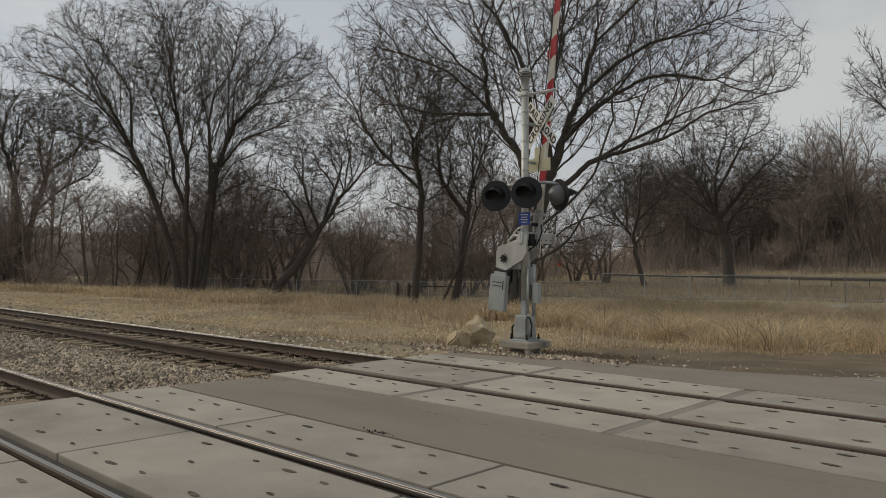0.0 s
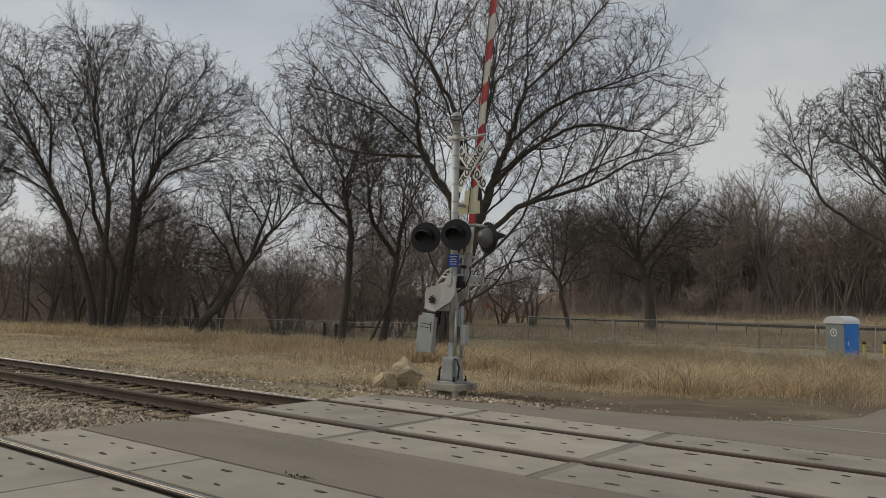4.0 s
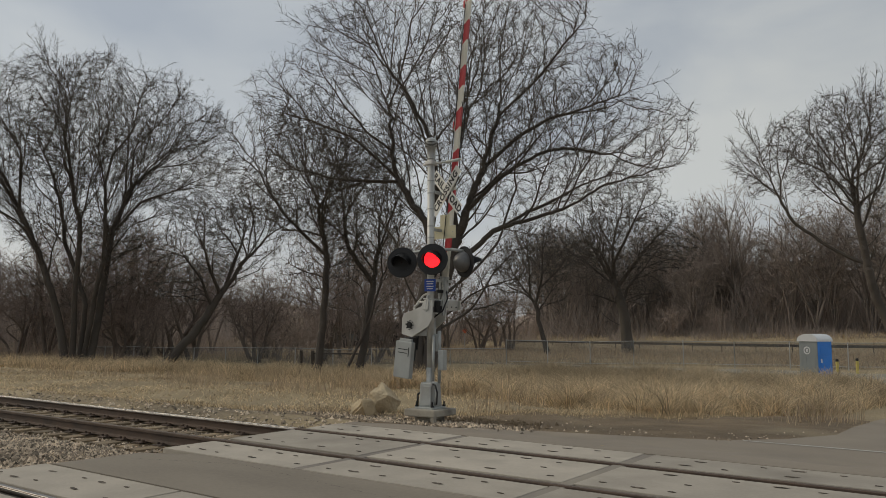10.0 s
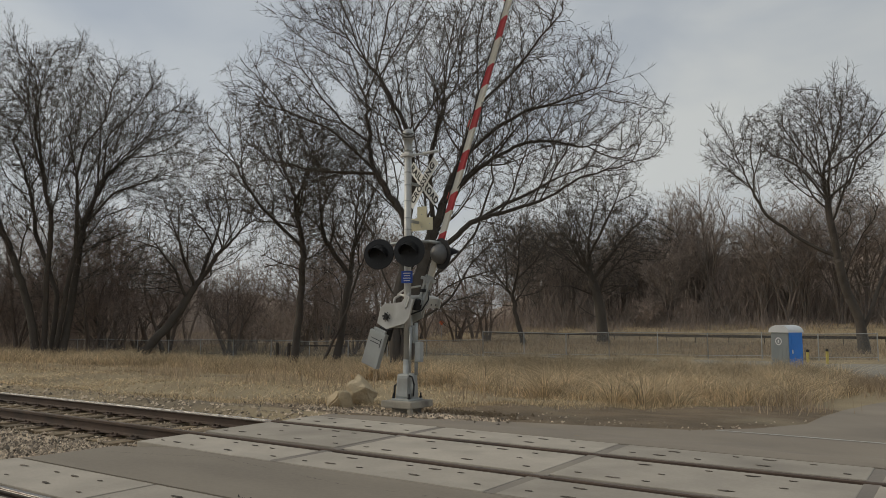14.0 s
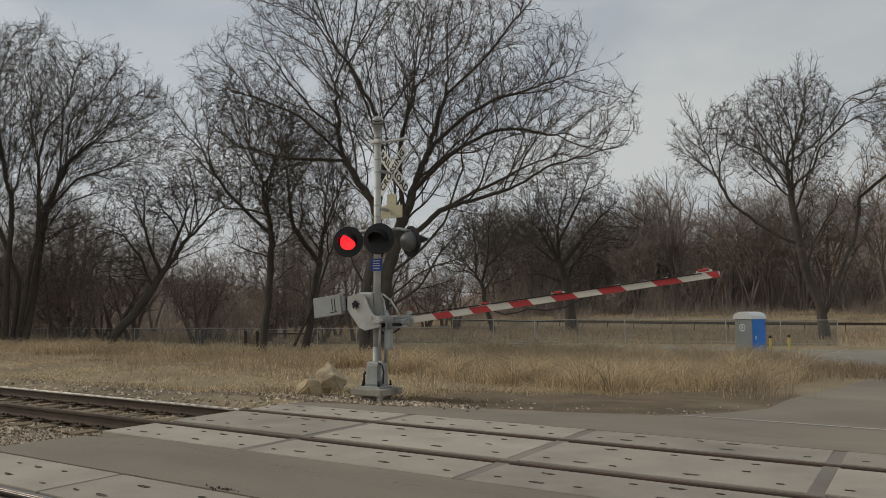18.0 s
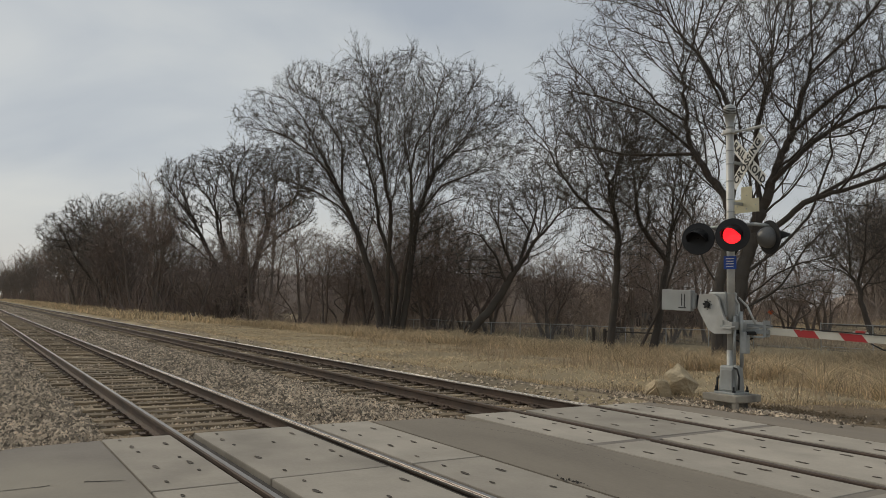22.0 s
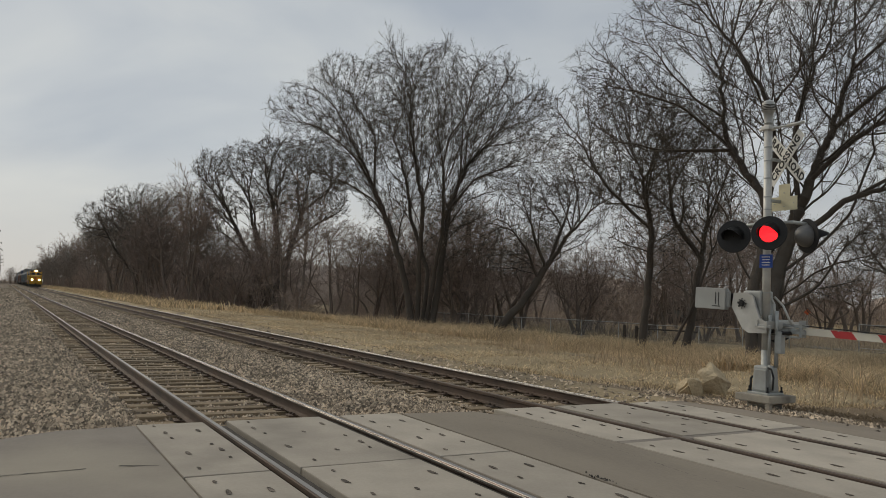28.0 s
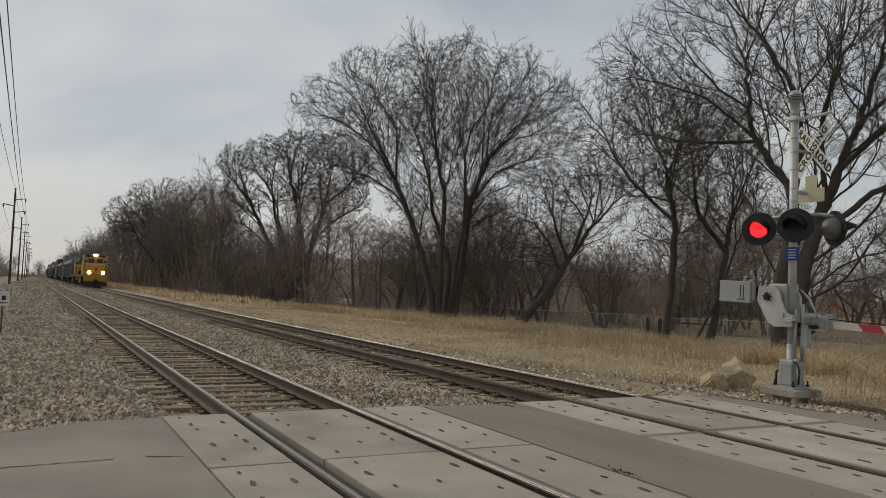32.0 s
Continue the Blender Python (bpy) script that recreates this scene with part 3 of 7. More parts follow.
def lettered(word, size, m, parent, space=1.05):
    cu = bpy.data.curves.new("lettering", "FONT")
    cu.body, cu.size, cu.extrude, cu.align_x, cu.align_y, cu.space_character = word, size, 0.0015, "CENTER", "CENTER", space
    cu.offset = 0.006
    cu.resolution_u = 3
    tmp = bpy.data.objects.new("lettering_tmp", cu)
    scene.collection.objects.link(tmp)
    bpy.context.view_layer.update()
    me = bpy.data.meshes.new_from_object(tmp.evaluated_get(bpy.context.evaluated_depsgraph_get()))
    bpy.data.objects.remove(tmp)
    me.materials.append(SIGN_INK)
    ob = new("lettering", me)
    ob.parent, ob.matrix_basis = parent, m
    ob["label"] = "black lettering " + word
    return ob


for word, tilt, dy in (("RAIL ROAD", 45, 0.0), ("CROSSING", -45, -0.014)):
    blade = one("crossbuck_blade", lambda bm: box(bm, (0, 0, 0), (1.02, 0.006, 0.192), 0.002), SIGN_WHITE, signal, "white crossbuck blade with black letters")
    blade.matrix_basis = BUCK @ pose(0, dy, 0, 0, tilt, 0)
    for w_, at_ in ((word, 0.0),) if word == "CROSSING" else (("RAIL", -0.30), ("ROAD", 0.30)):
        lettered(w_, 0.165, pose(at_, -0.005, 0, 90, 0, 0), blade, 1.12)
one("track_count_sign", lambda bm: prism(bm, [(-0.23, -0.16), (0.23, -0.16), (0.23, 0.06), (0.1, 0.06), (0.1, 0.26), (-0.1, 0.26), (-0.1, 0.06), (-0.23, 0.06)], 0.006, pose(0.13, 0.235, 3.38)), SIGN_BACK, signal, "aged cream inverted T sign plate")
for px, pz in ((0.13, 3.5), (0.13, 3.28), (-0.04, 3.33), (0.3, 3.33)):
    one("sign_bolt", lambda bm: rod(bm, (px, 0.225, pz), (px, 0.232, pz), 0.010, 8), GALVANISED, signal)
one("blue_notice", lambda bm: box(bm, (0.045, -0.078, 2.395), (0.20, 0.006, 0.21), 0.002, pose(0, 0, 0, 0, 0, 18)), BLUE_SIGN, signal, "small blue emergency notice plate")
for k in range(4):
    one("notice_text", lambda bm: box(bm, (0.046, -0.083, 2.46 - 0.042 * k), (0.13 - 0.02 * (k % 2), 0.002, 0.013), 0, pose(0, 0, 0, 0, 0, 18)), SIGN_WHITE, signal)

# flashing lamps on a cross arm
one("lamp_arm", lambda bm: (pipe(bm, [(-0.46, -0.12, 2.78), (-0.40, -0.10, 2.97), (0, -0.03, 3.0), (0.40, 0.08, 3.0), (0.55, 0.20, 2.97), (0.55, 0.22, 2.8)], 0.028), box(bm, (0, 0, 3.0), (0.17, 0.17, 0.12), 0.015), pipe(bm, [(0.2, -0.1, 2.78), (0.17, -0.02, 2.99)], 0.026), pipe(bm, [(-0.2, 0.2, 2.78), (-0.17, 0.02, 2.99)], 0.026)), GALVANISED, signal, "curved lamp cross arm", True)
LAMP_GLOW = []


def lamp(x, y, z, turn, front):
    """A lamp head that faces its own -y."""
    head = one("lamp_head", lambda bm: (lathe(bm, [(0.01, 0.012), (0.262, 0.010), (0.268, 0.0), (0.262, -0.008), (0.165, -0.008), (0.165, 0.012)], 40, pose(0, 0, 0, 90, 0, 0))), BLACK_PAINT, signal, "round black lamp background disc")
    head.matrix_basis = pose(x, y, z, -4, 0, turn)
    one("housing", lambda bm: lathe(bm, [(0.175, -0.005), (0.17, -0.06), (0.13, -0.14), (0.06, -0.19), (0.001, -0.2)], 28, pose(0, 0, 0, 90, 0, 0)), LAMP_BACK, head, "domed lamp housing", True)

    def hood(bm):
        n, rows = 22, 5
        ring = []
        for j in range(rows):
            d = 0.33 * j / (rows - 1)
            line = []
            for k in range(n):
                a = radians(-18 + 216 * k / (n - 1))
                cut = max(0.0, 1 - 0.62 * max(0.0, -math.sin(a) + 0.35) / 1.0)
                dd = d * (0.42 + 0.58 * max(0.0, math.sin(a)) ** 0.6) * cut
                r = 0.162 - 0.03 * (dd / 0.33)
                line.append(bm.verts.new((r * math.cos(a), -0.01 - dd, r * math.sin(a) - 0.075 * (dd / 0.33))))
            ring.append(line)
        for a, b in zip(ring, ring[1:]):
            for k in range(n - 1):
                bm.faces.new((a[k], a[k + 1], b[k + 1], b[k]))
        bmesh.ops.solidify(bm, geom=bm.faces[:], thickness=0.004)
        bmesh.ops.recalc_face_normals(bm, faces=bm.faces[:])

    one("hood", hood, BLACK_PAINT, head, "black visor hood", True)
    one("lens", lambda bm: lathe(bm, [(0.152, 0.0), (0.11, 0.010), (0.05, 0.016), (0.001, 0.018)], 32, pose(0, 0.006, 0, 90, 0, 0)), LENS_DARK, head, "dark red glass lens", True)
    if front:
        g = one("lamp_light", lambda bm: lathe(bm, [(0.146, 0.0), (0.11, 0.010), (0.05, 0.016), (0.001, 0.018)], 32, pose(0, 0, 0, 90, 0, 0)), LENS_LIT, head, "glowing red lamp light", True)
        LAMP_GLOW.append(g)


lamp(-0.46, -0.22, 2.80, 24, True)
lamp(0.20, -0.22, 2.82, 24, True)
lamp(0.55, 0.22, 2.79, 160, False)
lamp(-0.20, 0.26, 2.79, 160, False)

# gate mechanism
PIVOT = Vector((-0.335, 0.0, 1.72))
one("gate_motor_box", lambda bm: (box(bm, (-0.2, 0.06, 1.73), (0.34, 0.30, 0.40), 0.03), box(bm, (-0.02, 0.13, 1.42), (0.2, 0.16, 0.3), 0.02)), GALVANISED, signal, "grey gate mechanism box")
for k in range(5):
    a = k * 72 + 18
    one("mechanism_bolt", lambda bm: rod(bm, (-0.335 + 0.05 * math.cos(radians(a)), -0.20, 1.72 + 0.05 * math.sin(radians(a))), (-0.335 + 0.05 * math.cos(radians(a)), -0.16, 1.72 + 0.05 * math.sin(radians(a))), 0.012, 6), BLACK_PAINT, signal)
# the arm and its counterweight turn about the pivot; drawn here lying level to +x
gate = one("gate_arm", lambda bm: prism(bm, [(0.70, -0.425), (5.92, -0.405), (5.92, -0.325), (0.70, -0.315)], 0.05, pose(0, 0.26, 0)), ARM_WHITE, signal, "long tapered gate arm with red and white stripes")
h0, h1 = lambda x: -0.425 + 0.02 * (x - 0.7) / 5.22, lambda x: -0.315 - 0.01 * (x - 0.7) / 5.22
for x0, x1 in ((1.27, 1.60), (1.98, 2.31), (2.70, 3.04), (3.43, 3.78), (4.17, 4.53), (4.98, 5.34), (5.74, 5.905)):
    one("red_stripe", lambda bm: prism(bm, [(x0 + 0.09, h0(x0)), (min(x1 + 0.09, 5.925), h0(x1)), (x1, h1(x1)), (x0, h1(x0))], 0.054, pose(0, 0.26, 0)), ARM_RED, gate, "red reflective stripe")
for x in (5.72, 3.55, 2.28):
    base_ = one("arm_lamp", lambda bm: (box(bm, (x, 0.26, -0.312), (0.24, 0.05, 0.012), 0.004), box(bm, (x - 0.09, 0.26, -0.295), (0.02, 0.05, 0.03), 0.004), box(bm, (x + 0.09, 0.26, -0.295), (0.02, 0.05, 0.03), 0.004)), ARM_WHITE, gate, "small arm lamp bracket")
    one("arm_lamp_lens", lambda bm: box(bm, (x, 0.26, -0.283), (0.13, 0.055, 0.042), 0.012), LENS_ARM, gate, "small red arm lamp")
for x in (4.5, 4.9, 5.2, 1.4, 2.9):
    one("cable_clip", lambda bm: box(bm, (x, 0.26, -0.315), (0.025, 0.06, 0.03), 0.004), GALVANISED, gate)
one("arm_cable", lambda bm: (pipe(bm, [(0.8, 0.22, -0.285), (2.2, 0.22, -0.30), (3.6, 0.22, -0.31), (5.7, 0.22, -0.325)], 0.008, 6), pipe(bm, [(2.45, 0.22, -0.43), (2.62, 0.22, -0.50), (2.85, 0.22, -0.50), (3.05, 0.22, -0.47), (3.35, 0.22, -0.53), (3.65, 0.22, -0.52), (3.95, 0.22, -0.43)], 0.010, 6)), CABLE, gate, "sagging black arm cable")


def arm_mount(bm):
    box(bm, (0.62, 0.26, -0.39), (0.52, 0.09, 0.07), 0.008)
    box(bm, (0.62, 0.26, -0.30), (0.52, 0.09, 0.05), 0.008)
    box(bm, (0.42, 0.2, -0.35), (0.10, 0.22, 0.20), 0.01)
    for x in (0.45, 0.6, 0.75, 0.85):
        rod(bm, (x, 0.2, -0.36), (x, 0.34, -0.36), 0.016, 6)


one("arm_mount", arm_mount, GALVANISED, gate, "bolted gate arm bracket")
one("cross_plate", lambda bm: (box(bm, (0.39, 0.27, -0.355), (0.17, 0.88, 0.035), 0.006), box(bm, (0.305, 0.27, -0.30), (0.02, 0.88, 0.14), 0.004), box(bm, (0.39, 0.70, -0.36), (0.17, 0.02, 0.15), 0.004), box(bm, (0.475, 0.27, -0.30), (0.02, 0.88, 0.10), 0.004)), ALUMINIUM, gate, "pale bolted cross plate")
for k in range(6):
    one("plate_bolt", lambda bm: rod(bm, (0.355, -0.05 + 0.14 * k, -0.378), (0.355, -0.05 + 0.14 * k, -0.37), 0.016, 6), BLACK_PAINT, gate)


def crank(bm):
    """The curved side plate from the pivot down to the arm."""
    pts = [(-0.17, 0.16), (0.10, 0.18), (0.20, 0.12), (0.26, -0.05), (0.34, -0.22), (0.46, -0.27), (0.46, -0.44), (0.14, -0.46), (0.02, -0.40), (-0.15, -0.14), (-0.20, -0.06)]
    prism(bm, pts, 0.035, pose(0, -0.135, 0))


one("crank_plate", crank, ALUMINIUM, gate, "pale curved crank plate")
one("crank_plate", lambda bm: prism(bm, [(-0.15, 0.13), (0.12, 0.15), (0.26, -0.05), (0.36, -0.24), (0.46, -0.28), (0.46, -0.42), (0.14, -0.44), (-0.15, -0.12)], 0.03, pose(0, 0.28, 0)), ALUMINIUM, gate, "pale curved crank plate")
one("pivot_hub", lambda bm: (rod(bm, (0, -0.175, 0), (0, 0.3, 0), 0.05, 16), rod(bm, (0, -0.185, 0), (0, -0.15, 0), 0.03, 6)), BLACK_PAINT, gate, "dark pivot hub")
for k in range(8):
    a = radians(45 * k)
    one("hub_bolt", lambda bm: rod(bm, (0.075 * math.cos(a), -0.16, 0.075 * math.sin(a)), (0.075 * math.cos(a), -0.15, 0.075 * math.sin(a)), 0.011, 6), BLACK_PAINT, gate)


def weight(bm):
    box(bm, (-0.60, -0.16, 0.05), (0.62, 0.10, 0.35), 0.012)
    box(bm, (-0.34, -0.15, 0.05), (0.20, 0.05, 0.26), 0.01)


one("counterweight", weight, GREY_PAINT, gate, "grey rectangular counterweight")
for x in (-0.42, -0.48):
    one("weight_slot", lambda bm: box(bm, (x, -0.213, 0.06 if x < -0.45 else 0.05), (0.012, 0.006, 0.22 if x > -0.45 else 0.20), 0.002), BLACK_PAINT, gate, "dark slot line")
one("weight_slot", lambda bm: box(bm, (-0.46, -0.213, -0.07), (0.16, 0.006, 0.014), 0.002), BLACK_PAINT, gate, "dark slot line")
one("counterweight", lambda bm: (box(bm, (-0.42, -0.02, 0.05), (0.40, 0.10, 0.20), 0.012), box(bm, (-0.3, 0.05, 0.04), (0.25, 0.04, 0.2), 0.01)), BLACK_PAINT, gate, "dark inner weight plate")
one("support_tube", lambda bm: pipe(bm, [(0.42, 0.1, -0.30), (0.40, 0.1, 0.02), (0.30, 0.12, 0.14), (0.16, 0.16, 0.15)], 0.022), ALUMINIUM, gate, "bent support tube", True)
one("support_tube", lambda bm: pipe(bm, [(0.66, 0.18, -0.28), (0.52, 0.16, 0.0), (0.36, 0.16, 0.13)], 0.018), ALUMINIUM, gate, "bent support tube", True)
one("gate_cable", lambda bm: pipe(bm, [(0.15, 0.1, -0.3), (0.3, 0.06, -0.52), (0.5, 0.08, -0.58), (0.62, 0.16, -0.50), (0.6, 0.22, -0.42)], 0.014, 6), CABLE, gate, "looped black cable", True)
one("gate_works", lambda bm: (box(bm, (0.36, 0.12, -0.38), (0.20, 0.24, 0.12), 0.02), rod(bm, (0.30, -0.1, -0.36), (0.30, 0.26, -0.36), 0.05, 12)), BLACK_PAINT, gate, "dark linkage behind the crank plate")
one("linkage_pin", lambda bm: rod(bm, (0.62, 0.02, -0.42), (0.62, 0.24, -0.42), 0.03, 8), BLACK_PAINT, gate)
one("shear_bracket", lambda bm: (box(bm, (0.40, -0.14, -0.33), (0.28, 0.05, 0.035), 0.006), box(bm, (0.52, 0.14, -0.47), (0.62, 0.05, 0.03), 0.006), box(bm, (0.80, 0.26, -0.34), (0.05, 0.11, 0.26), 0.006)), GALVANISED, gate, "galvanised arm clamp")


# ---- bare trees ----
def ribbons(P, R, rng):
    """Hair-thin twigs as narrow strips, each turned its own way."""
    n, k, _ = P.shape
    side = np.cross(P[:, -1] - P[:, 0], rng.normal(size=(n, 3)))
    side /= np.linalg.norm(side, axis=-1, keepdims=True) + 1e-9
    V = np.stack([P - side[:, None] * R[..., None], P + side[:, None] * R[..., None]], 2)
    i = np.arange(n)[:, None] * 2 * k + np.arange(k - 1) * 2
    return V.reshape(-1, 3), np.stack([i, i + 1, i + 3, i + 2], -1).reshape(-1, 4)


def smooth_line(pts, k):
    pts = np.asarray(pts, float)
    s = np.r_[0, np.cumsum(np.linalg.norm(np.diff(pts, axis=0), axis=1))]
    q = np.linspace(0, s[-1], k)
    out = np.stack([np.interp(q, s, pts[:, c]) for c in range(pts.shape[1])], 1)
    for _ in range(2):
        out[1:-1] = 0.25 * out[:-2] + 0.5 * out[1:-1] + 0.25 * out[2:]
    return out


def unit(v):
    return v / (np.linalg.norm(v, axis=-1, keepdims=True) + 1e-9)


def dome(rng, width, depth, low, mid, top, lean=0.0):
    """Lobes of a rounded crown: (sideways, away, up, and the three half widths)."""
    out = [(lean * (mid - low), 0, (mid + top) / 2 - 0.12 * top, width * 0.62, depth * 0.62, (top - low) * 0.33)]
    n = 7
    for k in range(n):
        a = 2 * np.pi * k / n + rng.uniform(-0.3, 0.3)
        r = rng.uniform(0.50, 0.64)
        z = mid + (top - mid) * rng.uniform(-0.15, 0.42)
        out.append((width * r * np.cos(a) + lean * (z - low), depth * r * np.sin(a), z, width * rng.uniform(0.30, 0.42), depth * rng.uniform(0.30, 0.42), (top - low) * rng.uniform(0.15, 0.22)))
    for k in range(3):
        u = (k - 1) * 0.36 + rng.uniform(-0.08, 0.08)
        s = rng.uniform(0.30, 0.38)
        out.append((width * u + lean * (top - low) * 0.8, rng.uniform(-0.3, 0.3) * depth, top * (1 - 0.16 * u * u) - (top - low) * 0.2, width * s, depth * s, (top - low) * 0.2))
    out.append((lean * 0.3 * (mid - low), 0, low + (mid - low) * 0.55, width * 0.5, depth * 0.5, (mid - low) * 0.5))
    return out


def fill(rng, lobes, n):
    """Places to be reached by twigs, thicker towards the skin of each lobe."""
    lobes = np.asarray(lobes, float)
    vol = lobes[:, 3] * lobes[:, 4] * lobes[:, 5]
    who = rng.choice(len(lobes), n, p=vol / vol.sum())
    d = unit(rng.normal(size=(n, 3))) * rng.random(n)[:, None] ** 0.28
    wob = 1 + 0.16 * np.sin(d[:, :1] * 6 + who[:, None]) * np.cos(d[:, 2:] * 5 + 2 * who[:, None])
    return lobes[who, :3] + d * wob * lobes[who, 3:]


def grow(rng, pos, par, goal, step, kill, reach, heart, tropism=0.06, rounds=60):
    """Let a skeleton branch towards the goals within its reach until they have been met."""
    P, Q = [np.asarray(p, float) for p in pos], list(par)
    dirs = [unit(P[i] - P[q]) if q >= 0 else np.array([0, 0, 1.0]) for i, q in enumerate(Q)]
    goal = goal.astype(np.float32)
    near, dist = np.zeros(len(goal), int), np.full(len(goal), 1e9, np.float32)

    def compare(first):
        for a in range(first, len(P), 1500):
            new_ = np.asarray(P[a:a + 1500], np.float32)
            d2 = (goal ** 2).sum(1)[:, None] + (new_ ** 2).sum(1)[None] - 2 * goal @ new_.T
            k = d2.argmin(1)
            best = np.sqrt(np.maximum(d2[np.arange(len(goal)), k], 0))
            closer = best < dist
            near[closer], dist[closer] = a + k[closer], best[closer]

    compare(0)
    stale = np.zeros(len(goal), int)
    made = set()
    for _ in range(rounds):
        keep = (dist > kill) & (stale < 3)
        goal, near, dist, stale = goal[keep], near[keep], dist[keep], stale[keep]
        if len(goal) == 0:
            break
        old = dist.copy()
        live = dist < reach
        if not live.any():
            break
        who, inv = np.unique(near[live], return_inverse=True)
        way = np.zeros((len(who), 3))
        base = np.asarray([P[i] for i in who])
        np.add.at(way, inv, unit(goal[live] - base[inv]))
        count = np.bincount(inv)[:, None]
        come = np.asarray([dirs[i] for i in who])
        way = unit(way / count + 0.5 * come + 0.25 * unit(base - heart) + np.array([0, 0, tropism]) + rng.normal(size=way.shape) * 0.08)
        back = (way * come).sum(-1, keepdims=True)
        way = np.where(back < 0.3, unit(way + come), way)
        first = len(P)
        for i, w, b in zip(who, way, base):
            key = (int(i), *(np.round(w * 2.5).astype(int).tolist()))
            if key in made:
                continue
            made.add(key)
            P.append(b + w * step), Q.append(int(i)), dirs.append(w)
        compare(first)
        stale = np.where((dist < old - 1e-4) | (dist >= reach), 0, stale + 1)
    return np.asarray(P), np.asarray(Q), np.asarray(dirs)


def inside(lobes, p, slack=1.0):
    return ((((p - lobes[:, :3]) / lobes[:, 3:]) ** 2).sum(1) < slack).any()


def sprout(rng, pos, par, lines, lobes, heart, each, ratio, s0, step, spread, least=1.0, lift=0.03):
    """Side branches that leave each line at narrow angles, turn outwards and stop at the skin of the crown."""
    out = []
    for line in lines:
        n = len(line)
        L = n * step
        for k in range(max(1, int(L * each * rng.uniform(0.8, 1.2)))):
            s = s0 + (0.97 - s0) * (k + rng.random()) / max(1, int(L * each))
            i = line[min(n - 1, int(s * n))]
            if par[i] < 0:
                continue
            p = pos[i]
            t = unit(p - pos[par[i]])
            away = unit(p - heart)
            side = rng.normal(size=3) + 0.45 * away
            side = unit(side - t * side.dot(t))
            a = radians(rng.uniform(*spread))
            d = unit(math.cos(a) * t + math.sin(a) * side + 0.12 * away)
            want = max(least, ratio * L * (1.15 - 0.6 * s) * rng.uniform(0.6, 1.25))
            made, at, lost = [], i, 0
            for _ in range(int(want / step)):
                d = unit(d + np.array([0, 0, lift]) + 0.03 * away + rng.normal(size=3) * 0.085)
                p = p + d * step
                lost += not inside(lobes, p)
                if lost > 3 + 0.25 * want / step:
                    break
                par.append(at)
                at = len(pos)
                pos.append(p)
                made.append(at)
            if len(made) > 2:
                out.append(made)
    return out


